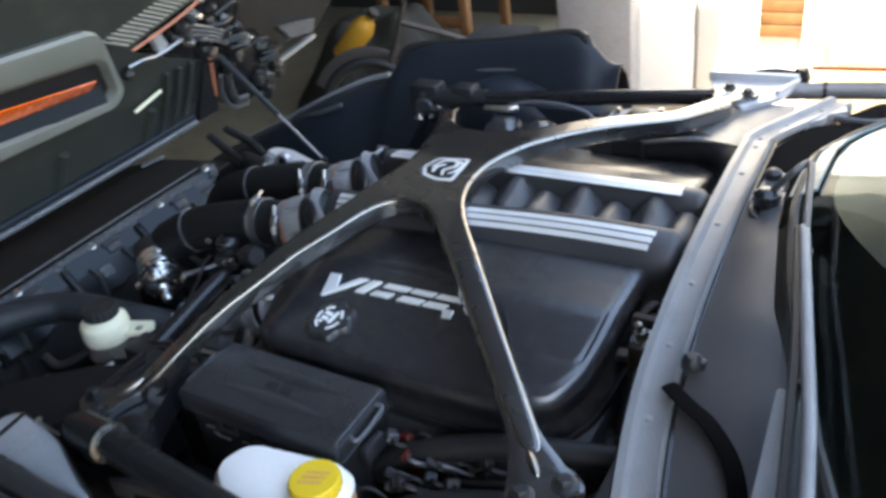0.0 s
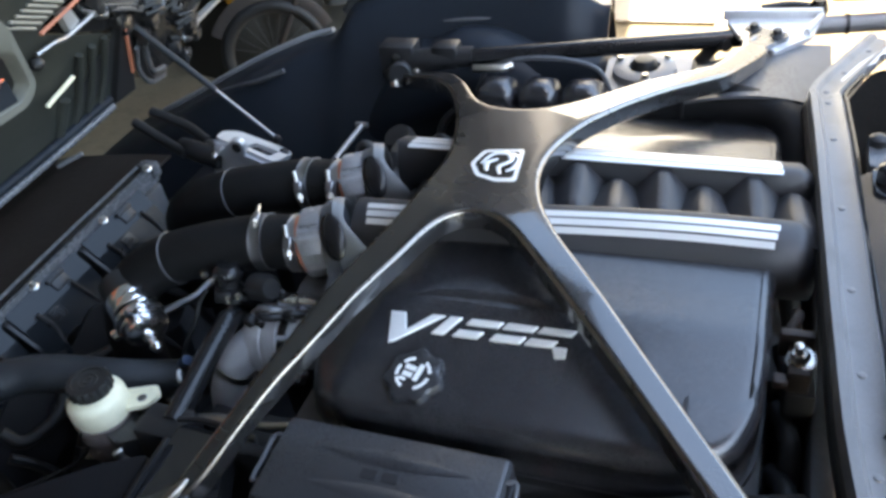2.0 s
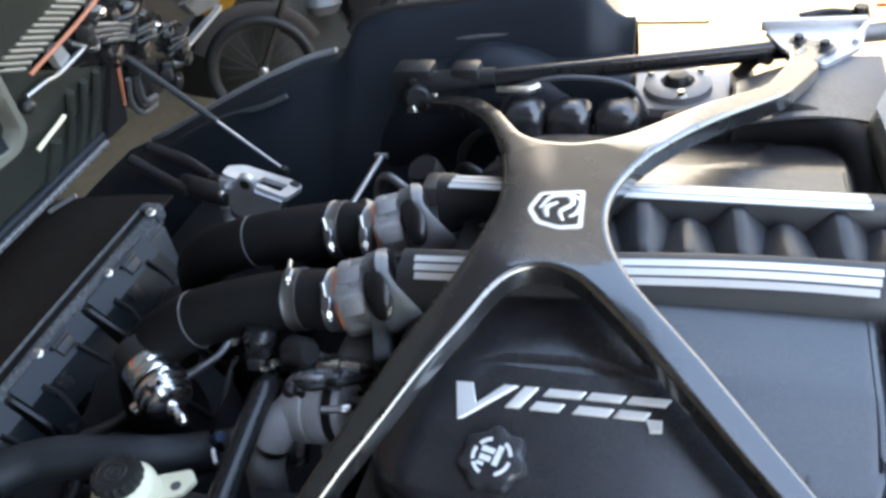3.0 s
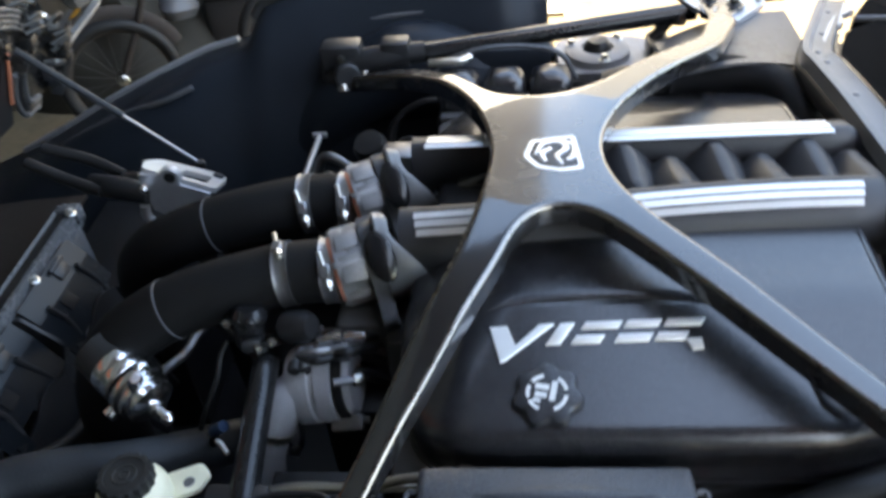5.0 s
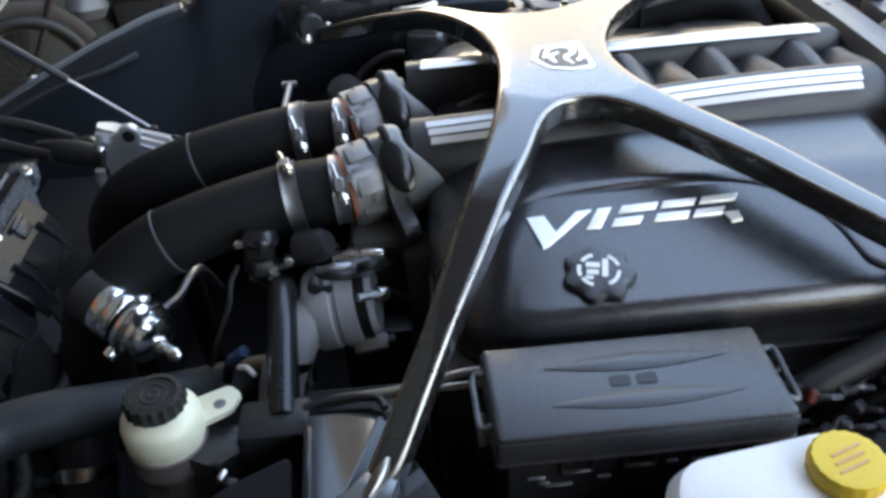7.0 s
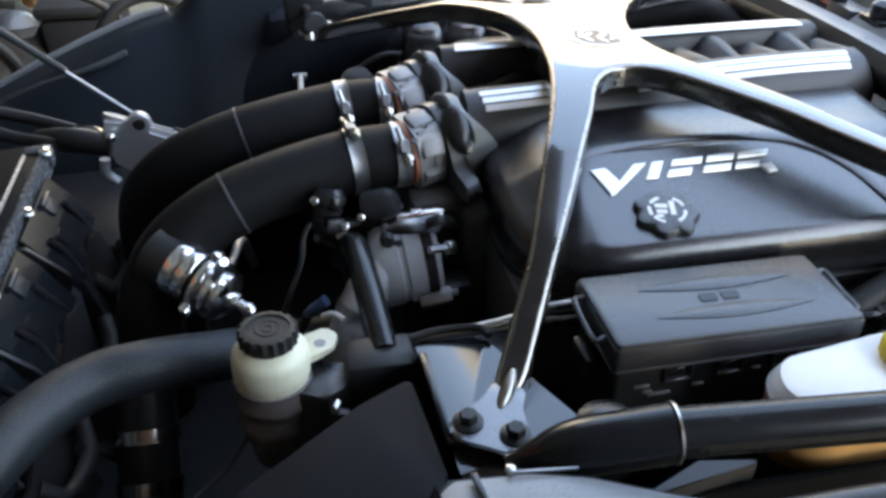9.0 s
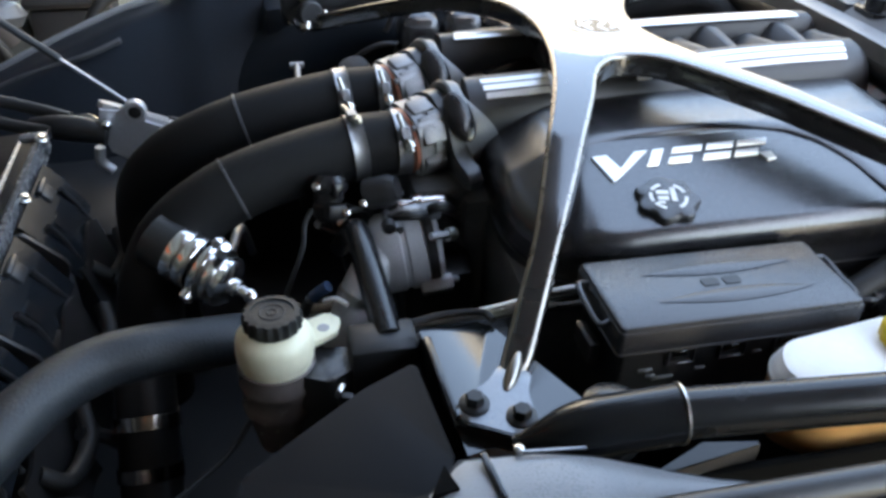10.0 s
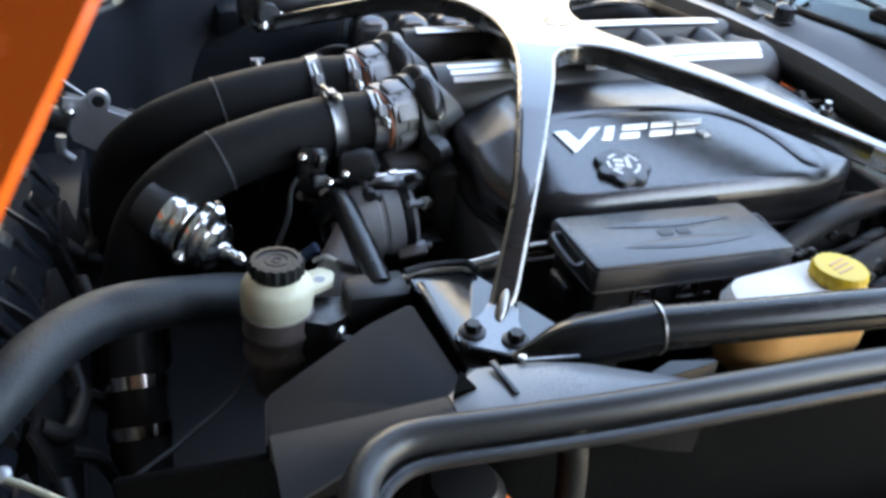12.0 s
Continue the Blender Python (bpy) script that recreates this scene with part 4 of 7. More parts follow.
def build_reservoir():
    m = pose(-0.459, -0.428, 0.676, -2, 1, 0) @ Matrix.Diagonal((0.9, 0.9, 1.0, 1.0))
    th = thing("fluid_reservoir", "cream plastic fluid reservoir with a ridged black cap", "reservoir", m=m)
    part("bottle", lathe([(0.02, 0.0), (0.0365, 0.022), (0.039, 0.028), (0.0405, 0.042), (0.0405, 0.049), (0.0425, 0.053), (0.0432, 0.060), (0.0430, 0.074), (0.0415, 0.0795), (0.037, 0.0845), (0.0305, 0.0875), (0.0275, 0.089), (0.026, 0.095), (0.001, 0.095)], 40), CREAM, th, "cream bottle")
    part("holder", lathe([(0.030, -0.06), (0.036, -0.03), (0.0375, -0.012), (0.0425, -0.010), (0.0432, -0.004), (0.0415, 0.0), (0.0395, 0.006), (0.0405, 0.016), (0.0435, 0.021), (0.0435, 0.026), (0.0415, 0.030), (0.0425, 0.043), (0.0435, 0.046), (0.039, 0.047), (0.036, 0.02)], 40), HOLDER, th, "dull brown-grey translucent holder band")
    cap = part("cap", lathe([(0.024, 0.088), (0.029, 0.089), (0.0315, 0.092), (0.0315, 0.104), (0.030, 0.107), (0.024, 0.1075), (0.0235, 0.1058), (0.001, 0.1055)], 72, lambda a, r: r * (1 + (0.045 * math.cos(18 * a) if r > 0.029 else 0))), RUBBER, th, "ridged black screw cap")
    part("cap_mark", lathe([(0.012, 0.1054), (0.0135, 0.1066), (0.015, 0.1054)], 24), RUBBER, cap)
    part("cap_mark", lathe([(0.004, 0.1054), (0.0055, 0.1064), (0.007, 0.1054)], 18), RUBBER, cap)
    tab = rounded([(0.026, -0.02), (0.07, -0.022), (0.088, -0.006), (0.084, 0.014), (0.03, 0.022)], 0.004)
    part("tab", moved(prism(tab, 0.054, 0.061, 0.002), pose(0, 0, 0, 0, 0, 33)), CREAM, th, "cream mounting tab")
    part("tab_bolt", moved(lathe([(0.007, 0.0595), (0.007, 0.0615), (0.001, 0.0615)], 16), pose(0, 0, 0, 0, 0, 27) @ pose(0.062, 0, 0)), DULLSTEEL, th)
    part("bracket", join(moved(prism(rounded([(0.02, -0.024), (0.062, -0.036), (0.088, -0.012), (0.084, 0.022), (0.03, 0.024)], 0.006), -0.06, 0.044, 0.005), pose(0, 0, 0, 0, 0, -8)), moved(box(0.074, 0.092, -0.042, -0.03, -0.04, 0.034, 0.003), pose(0, 0, 0, 0, 0, -14))), TEXTURED, th, "dark moulded bracket")
    part("bracket_clip", moved(box(-0.003, 0.003, -0.007, 0.007, 0, 0.012, 0.002), pose(0.064, -0.054, 0.034, 0, 20, -30)), STEEL, th, "small bright spring clip")


build_reservoir()


def build_valve():
    a, b = Vector((-0.557, -0.231, 0.727)), Vector((-0.473, -0.291, 0.691))
    m = along(a, b) @ Matrix.Diagonal((1.15, 1.15, 0.86, 1.0))
    th = thing("blow_off_valve", "polished chrome blow-off valve on the intake hose", "valve", m=m)
    part("boot", lathe([(0.029, -0.05), (0.03, -0.012), (0.028, -0.01)], 32), RUBBER, th, "black rubber boot")
    part("barrel", lathe([(0.026, -0.013), (0.030, -0.012), (0.031, -0.008), (0.031, 0.006), (0.0303, 0.0075), (0.0303, 0.009), (0.031, 0.0105), (0.031, 0.022), (0.0295, 0.025), (0.024, 0.0255)], 48), CHROME, th, "smooth chrome barrel")
    part("gap_ring", lathe([(0.0265, 0.024), (0.0265, 0.034), (0.02, 0.034)], 36), GLOSSBLACK, th, "black gap ring")
    part("flange", lathe([(0.024, 0.033), (0.0325, 0.034), (0.0335, 0.037), (0.0335, 0.043), (0.0325, 0.045), (0.027, 0.046)], 48), CHROME, th, "chrome bolted flange")
    part("body", lathe([(0.026, 0.045), (0.026, 0.05), (0.0305, 0.0515), (0.031, 0.055), (0.0305, 0.059), (0.025, 0.061), (0.025, 0.065), (0.0275, 0.067), (0.0275, 0.073), (0.022, 0.079), (0.014, 0.082), (0.010, 0.0825)], 48), CHROME, th)
    part("tip", lathe([(0.010, 0.080), (0.010, 0.09), (0.0065, 0.092), (0.0065, 0.103), (0.0085, 0.105), (0.0085, 0.109), (0.005, 0.117), (0.001, 0.117)], 20), CHROME, th)
    for k in range(3):
        q = radians(120 * k + 75)
        part("lug", moved(join(box(-0.006, 0.008, -0.0075, 0.0075, -0.006, 0.006, 0.003), moved(lathe([(0.0048, 0.005), (0.0048, 0.0105), (0.001, 0.011)], 6), pose(0.003, 0, 0))), pose(0.034 * math.cos(q), 0.034 * math.sin(q), 0.040, 0, 0, math.degrees(q))), CHROME, th, "bolt lug")
    part("side_port", moved(lathe([(0.007, 0), (0.007, 0.016), (0.009, 0.018), (0.009, 0.022), (0.0055, 0.03), (0.001, 0.03)], 16), pose(-0.008, 0.024, 0.056, -75, 0, 0)), CHROME, th)
build_valve()


def build_inner_fender():
    wall = thing("inner_fender", "black inner fender panels beside the engine bay", "fender panel", kind="structure")
    part("bracket_plate", prism(rounded([(-0.315, -0.436), (-0.246, -0.44), (-0.178, -0.585), (-0.243, -0.640), (-0.304, -0.622)], 0.008), 0.71, lambda x, y: 0.753 + 0.03 * (-0.45 - y), 0.003), PLATE, wall, "glossy grey bracket under the brace foot")
    part("plate_edge", tube([(-0.319, -0.434, 0.756), (-0.29, -0.43, 0.758), (-0.25, -0.433, 0.759), (-0.24, -0.448, 0.759)], 0.004, 8), BLACK, wall)
    part("plate_slot", moved(box(-0.004, 0.004, -0.07, 0.05, 0, 0.006, 0.002), pose(-0.309, -0.515, 0.758, 0, 0, 3)), GLOSSBLACK, wall)
    part("corner_cover", prism(rounded([(-0.327, -0.488), (-0.314, -0.615), (-0.34, -0.645), (-0.498, -0.652), (-0.492, -0.59), (-0.38, -0.512)], 0.006), lambda x, y: 0.64, lambda x, y: 0.752 + 0.06 * (x + 0.34), 0.004), MATTBLACK, wall, "flat black folded cover")
    inner = ((-0.495, -0.656), (-0.461, -0.663), (-0.42, -0.670), (-0.352, -0.681), (-0.335, -0.67), (-0.322, -0.656), (-0.265, -0.66), (-0.218, -0.671), (-0.16, -0.696), (-0.134, -0.706), (-0.11, -0.712))
    def side(u, v):
        x = -0.495 + 0.385 * u
        y = chart(inner, x)
        y1 = chart(((-0.495, -0.735), (-0.475, -0.73), (-0.44, -0.72), (-0.35, -0.715), (-0.11, -0.722)), x)
        z = chart(((-0.495, 0.762), (-0.36, 0.797), (-0.335, 0.802), (-0.24, 0.803), (-0.11, 0.797)), x)
        return Vector((x, y + (y1 - y) * v, z + 0.004 * math.sin(v * 2.6)))
    part("front_panel", sheet(lambda u, v: side(0.371 * u, v), 20, 6, 0.004), RAILDARK, wall, "dark sloping front panel")
    part("side_panel", sheet(lambda u, v: side(0.374 + 0.626 * u, v), 30, 6, 0.004), PANEL, wall, "light grey moulded panel")
    part("panel_skirt", sheet(lambda u, v: side(u, 0) + Vector((0, 0.004 * v, -0.002 - 0.09 * v)), 40, 2, 0.003), BLACK, wall)
    part("panel_slot", moved(box(-0.003, 0.003, -0.022, 0.022, 0, 0.003, 0.001), pose(-0.302, -0.678, 0.8065, 0, 0, 8)), GLOSSBLACK, wall)
    part("panel_notch", prism([(-0.336, -0.662), (-0.329, -0.685), (-0.35, -0.688)], 0.78, lambda x, y: 0.8085, 0), FELT, wall)
    part("panel_clip", moved(box(-0.026, 0.026, -0.001, 0.001, -0.001, 0.001, 0), pose(-0.25, -0.661, 0.806, 0, 0, -6)), DULLSTEEL, wall)
    part("clip_head", moved(lathe([(0.004, 0), (0.004, 0.004), (0.001, 0.005)], 10), pose(-0.276, -0.656, 0.804)), STEEL, wall)
    part("fin", prism(rounded([(-0.165, -0.66), (-0.10, -0.632), (-0.05, -0.640), (-0.05, -0.643)], 0.003), 0.72, 0.752, 0.003), BLACK, wall, "black plastic fin")
    # Near-black here stands for the shading that fender and hood give.
    part("inner_wall", box(-0.62, 0.5, -0.655, -0.645, 0.1, 0.735, 0.004), FELT, wall)
    part("tray", box(-0.95, 0.5, -0.66, 0.62, 0.08, 0.12, 0.004), BLACK, wall)
    part("splash_guard", prism(rounded([(-0.62, -0.45), (-0.36, -0.5), (-0.36, -0.655), (-0.62, -0.655)], 0.01), 0.30, 0.5, 0.01), FELT, wall)
    return wall


build_inner_fender()


def build_side_bar(near):
    s = "near" if near else "far"
    th = thing("support_bar", "black tubular support bar running along the bay", "support bar", "support bars")
    if near:
        a, b = Vector((-0.16, -0.647, 0.812)), Vector((0.5, -0.72, 0.834))
        part("bar", tube([a, a.lerp(b, 0.25), a.lerp(b, 0.5), b], 0.0205, 24), BARBLACK, th)
        part("socket", tube([(-0.268, -0.628, 0.776), (-0.245, -0.632, 0.786), (-0.21, -0.64, 0.8), a + (b - a) * 0.028], 0.0245, 24, scale=lambda t: 0.4 + 0.6 * smooth(0, 0.7, t)), BARBLACK, th, "moulded black socket")
        part("collar", moved(lathe([(0.0205, -0.001), (0.0252, -0.001), (0.0252, 0.001), (0.0205, 0.001)], 32), along(a + (b - a) * 0.028, b)), STEEL, th, "bright clamp lip")
        part("socket_hump", moved(lathe([(0.03, -0.03), (0.03, 0.0), (0.026, 0.012), (0.014, 0.018), (0.001, 0.019)], 24), pose(-0.175, -0.603, 0.772)), BARBLACK, th)
        part("rear_mount", box(0.46, 0.54, -0.75, -0.68, 0.6, 0.86, 0.01), BLACK, th)
    else:
        a, b = Vector((-0.30, 0.466, 0.798)), Vector((0.275, 0.566, 0.814))
        part("bar", tube([a, a.lerp(b, 0.5), b], 0.0165, 24), GLOSSBLACK, th)
        part("rear_bar", tube([(0.345, 0.625, 0.806), (0.45, 0.65, 0.807), (0.60, 0.668, 0.812)], 0.0165, 16), RAILGREY, th, "grey rear bar")
        part("bar_collar", moved(lathe([(0.017, -0.003), (0.0185, -0.003), (0.0185, 0.003), (0.017, 0.003)], 20), along((0.45, 0.65, 0.807), (0.51, 0.657, 0.809))), BLACK, th)
        part("hinge_pin", join(moved(lathe([(0.016, -0.01), (0.018, 0.0), (0.012, 0.02), (0.001, 0.02)], 16), pose(0.40, 0.675, 0.823)), tube([(0.30, 0.675, 0.822), (0.35, 0.68, 0.828), (0.395, 0.675, 0.826)], 0.009, 8)), GLOSSBLACK, th)
        part("end_cap", moved(lathe([(0.014, -0.01), (0.014, 0.012), (0.009, 0.03), (0.001, 0.03)], 14), pose(0.60, 0.675, 0.815)), BLACK, th)
        part("socket", tube([(-0.39, 0.466, 0.76), (-0.36, 0.468, 0.786), (-0.31, 0.468, 0.798), (-0.22, 0.481, 0.801)], 0.026, 20, scale=lambda t: 1.1 - 0.35 * t), BLACK, th)
        part("eye_bolt", moved(lathe([(0.02, -0.012), (0.024, -0.008), (0.024, 0.008), (0.02, 0.012), (0.001, 0.012)], 24), pose(-0.36, 0.43, 0.785, 80, 0, 20)), BLACK, th)
        part("end_block", join(box(-0.41, -0.335, 0.45, 0.50, 0.755, 0.83, 0.008), box(-0.30, -0.245, 0.455, 0.50, 0.78, 0.83, 0.008)), BLACK, th, "black bracket block")
        part("block_screw", moved(lathe([(0.007, 0), (0.007, 0.004), (0.001, 0.005)], 12), pose(-0.37, 0.449, 0.81, 90, 0, 0)), STEEL, th)
        part("retaining_clip", tube([(-0.21, 0.452, 0.79), (-0.185, 0.447, 0.793), (-0.155, 0.45, 0.793), (-0.135, 0.462, 0.795)], 0.008, 10), STEEL, th, "bright steel clip")
        part("rear_bracket", join(prism(rounded([(0.27, 0.525), (0.33, 0.47), (0.39, 0.535), (0.405, 0.615), (0.24, 0.60)], 0.012), 0.826, 0.835, 0.003), moved(box(-0.085, 0.085, -0.006, 0.006, 0.0, 0.02, 0.003), pose(0.32, 0.612, 0.83, 0, 0, 4)), moved(box(-0.04, 0.04, -0.005, 0.005, 0.0, 0.014, 0.003), pose(0.392, 0.58, 0.83, 0, 0, 72))), ALU_PALE, th, "pale alloy hinge bracket")


build_side_bar(True)
build_side_bar(False)


def build_seal():
    th = thing("weather_seal", "thick black rubber weather seal with a stitched lip", "rubber seal")
    pts = [(-0.474, -0.90, 0.765), (-0.464, -0.84, 0.797), (-0.454, -0.795, 0.812), (-0.443, -0.766, 0.816), (-0.423, -0.745, 0.817), (-0.393, -0.736, 0.817), (-0.32, -0.739, 0.817), (-0.223, -0.742, 0.817), (-0.115, -0.743, 0.818), (0.045, -0.746, 0.82), (0.3, -0.765, 0.826), (0.5, -0.79, 0.83)]
    part("bead", tube(pts, 0.0135, 20), SEALRUBBER, th)
    part("lip", sweep(spline([(x + 0.004, y - 0.017, z - 0.012) for x, y, z in pts], 8), ring(0.012, 12, 0.006)), SEALRUBBER, th)
    line = spline([(x + 0.004, y - 0.021, z - 0.004) for x, y, z in pts], 8)
    bms = []
    for i in range(8, len(line) - 1):
        for k in range(3):
            c = line[i].lerp(line[i + 1], k / 3)
            bms.append(moved(box(-0.0022, 0.0022, -0.0011, 0.0011, -0.0011, 0.0011, 0), along(c, line[i + 1]) @ pose(0, 0, 0, 0, 90, 0)))
    tagged(part("stitching", join(*bms), GREY, th), kind="stuff")


build_seal()


def build_wheel_well():
    th = thing("wheel_well", "deep black wheel well with suspension parts", "wheel well", kind="structure")
    def well(u, v):
        a = math.pi * u
        return Vector((0.1 - 0.55 * math.cos(a), -0.765 - 0.2 * v, 0.15 + 0.3 * math.sin(a) ** 0.6 - 0.04 * v))
    # Deep shade of the well is put into this near-black skin.
    part("liner", sheet(well, 24, 6, 0.004), FELT, th)
    part("inner_skin", box(-0.48, 0.6, -0.768, -0.762, 0.12, 0.55, 0.003), FELT, th)
    part("strut_body", tube([(-0.343, -0.72, 0.72), (-0.33, -0.722, 0.6), (-0.32, -0.725, 0.3)], 0.025, 20), BLACK, th)
    part("strut_cap", moved(lathe([(0.034, 0), (0.036, 0.014), (0.028, 0.024), (0.012, 0.026), (0.001, 0.026)], 24), pose(-0.345, -0.72, 0.715)), BLACK, th)
    part("spring", tube([(-0.338 + 0.035 * math.cos(k * 0.7) + k * 0.0005, -0.72 + 0.035 * math.sin(k * 0.7), 0.70 - 0.007 * k) for k in range(46)], 0.007, 8, 2), ORANGE, th, "orange coil spring")
    part("hose", tube([(-0.245, -0.70, 0.77), (-0.238, -0.71, 0.72), (-0.235, -0.72, 0.6)], 0.014, 12), RUBBER, th)


build_wheel_well()


# ---- hood, opened forwards ----
def build_hood():
    th = thing("hood", "open forward-tilting hood, orange outside and dark underneath", "hood")

    lean = lambda z: -1.06 + 0.55 * (z - 0.70)

    def skin(u, v):
        z = 0.70 + 1.01 * v
        end = chart(((0.70, 0.345), (0.76, 0.35), (0.852, 0.378), (0.897, 0.342), (0.95, 0.215), (0.995, 0.117), (1.008, 0.111), (1.066, 0.30), (1.235, 0.70), (1.681, 1.16)), z)
        return Vector((lean(z) - 0.012 * math.sin(9 * v), -0.84 + (end + 0.84) * u, z))
    part("underside", sheet(skin, 30, 42, 0.004), HOODSKIN, th, "dark greenish composite underside")
    part("outer_skin", sheet(lambda u, v: Vector((lean(0.66 + 1.05 * v) - 0.06 - 0.04 * math.sin(math.pi * u), -0.84 + 0.95 * u, 0.69 + 1.05 * v)), 20, 12, 0.004), ORANGE, th, "orange painted outer skin")
    rail = [(-1.036, -0.84, 0.70), (-1.036, -0.3, 0.703), (-1.034, -0.09, 0.708), (-1.031, 0.10, 0.713), (-1.028, 0.22, 0.718), (-1.026, 0.335, 0.723)]
    part("bottom_rail", tube(rail, 0.008, 12), RAILPALE, th, "worn grey edge rail")
    part("rail_seal", tube([(x - 0.003, y, z + 0.017) for x, y, z in rail], 0.010, 12), BLUEGREY, th, "dark edge bead")

    # vent frame with an opening through it, showing the orange skin behind
    def vent_ring(outer, inner):
        o, i = rounded(outer, 0.035, 6), rounded(inner, 0.03, 6)
        bm = bmesh.new()
        rings = []
        for pts, x in ((o, 0.0), (o, 0.036), ([tuple(Vector(a).lerp(Vector(b), 0.12)) for a, b in zip(o, i)], 0.045), ([tuple(Vector(a).lerp(Vector(b), 0.8)) for a, b in zip(o, i)], 0.043), (i, 0.032), (i, -0.01)):
            rings.append([bm.verts.new((x + lean(q[1]), q[0], q[1])) for q in pts])
        for a, b in zip(rings, rings[1:]):
            for k in range(len(o)):
                j = (k + 1) % len(o)
                bm.faces.new((a[k], a[j], b[j], b[k]))
        return bm
    part("vent_frame", vent_ring([(-0.56, 0.90), (0.045, 0.893), (0.064, 0.928), (-0.015, 1.095), (-0.54, 1.125)], [(-0.52, 0.955), (0.022, 0.915), (0.042, 0.936), (0.008, 1.016), (-0.50, 1.06)]), VENTGREY, th, "grey moulded vent frame")
    part("vent_floor", sheet(lambda u, v: Vector((lean(0.90 + 0.15 * v) + 0.008, -0.52 + 0.57 * u, 0.90 + 0.15 * v)), 6, 3, 0.003), BLACK, th)
    part("vent_ramp", sheet(lambda u, v: Vector((lean(0.925 + 0.03 * v) + 0.03 - 0.02 * v, -0.51 + 0.53 * u, 0.945 - 0.03 * u + 0.04 * v)), 8, 3, 0.003), BLUEGREY, th, "blue-grey vent ramp")
    part("vent_glimpse", sheet(lambda u, v: Vector((lean(0.98 + 0.06 * v) + 0.013, -0.50 + 0.48 * u, 0.985 - 0.025 * u + (0.045 - 0.022 * u) * v)), 8, 4, 0.003), ORANGE, th, "orange paint seen through the vent")
    part("trim_strip", tube([(lean(0.842) + 0.012, 0.125, 0.842), (lean(0.862) + 0.012, 0.205, 0.866)], 0.0045, 8), CREAM, th, "pale edge strip")
    for y in (-0.5, -0.1, 0.16):
        part("stiffener", tube([(lean(0.7), y, 0.70), (lean(0.76), y + 0.02, 0.76), (lean(0.82), y + 0.03, 0.82)], 0.012, 10), HOODSKIN, th)
    for k, y in enumerate((0.235, 0.275, 0.315)):
        part("pleat", tube([(lean(0.70) + 0.002, y - 0.02, 0.70), (lean(0.80) + 0.002, y, 0.80), (lean(0.90) + 0.002, y - 0.005, 0.90)], 0.008, 8), HOODSKIN, th, "vertical moulded pleat")
    # the driver side fender of the hood, orange outside
    part("side_fender", sheet(lambda u, v: Vector((-0.590 + 0.046 * v - 0.30 * u, -1.021 + 0.042 * v + 0.10 * u, 1.155 + 0.075 * v - 0.02 * u)), 10, 10, 0.004), ORANGE, th, "orange painted fender edge")
    part("fender_lining", sheet(lambda u, v: Vector((-0.602 + 0.046 * v - 0.288 * u, -1.004 + 0.042 * v + 0.10 * u, 1.155 + 0.07 * v - 0.02 * u)), 10, 6, 0.003), HOODSKIN, th, "dark lining behind the fender edge")
    return th


build_hood()


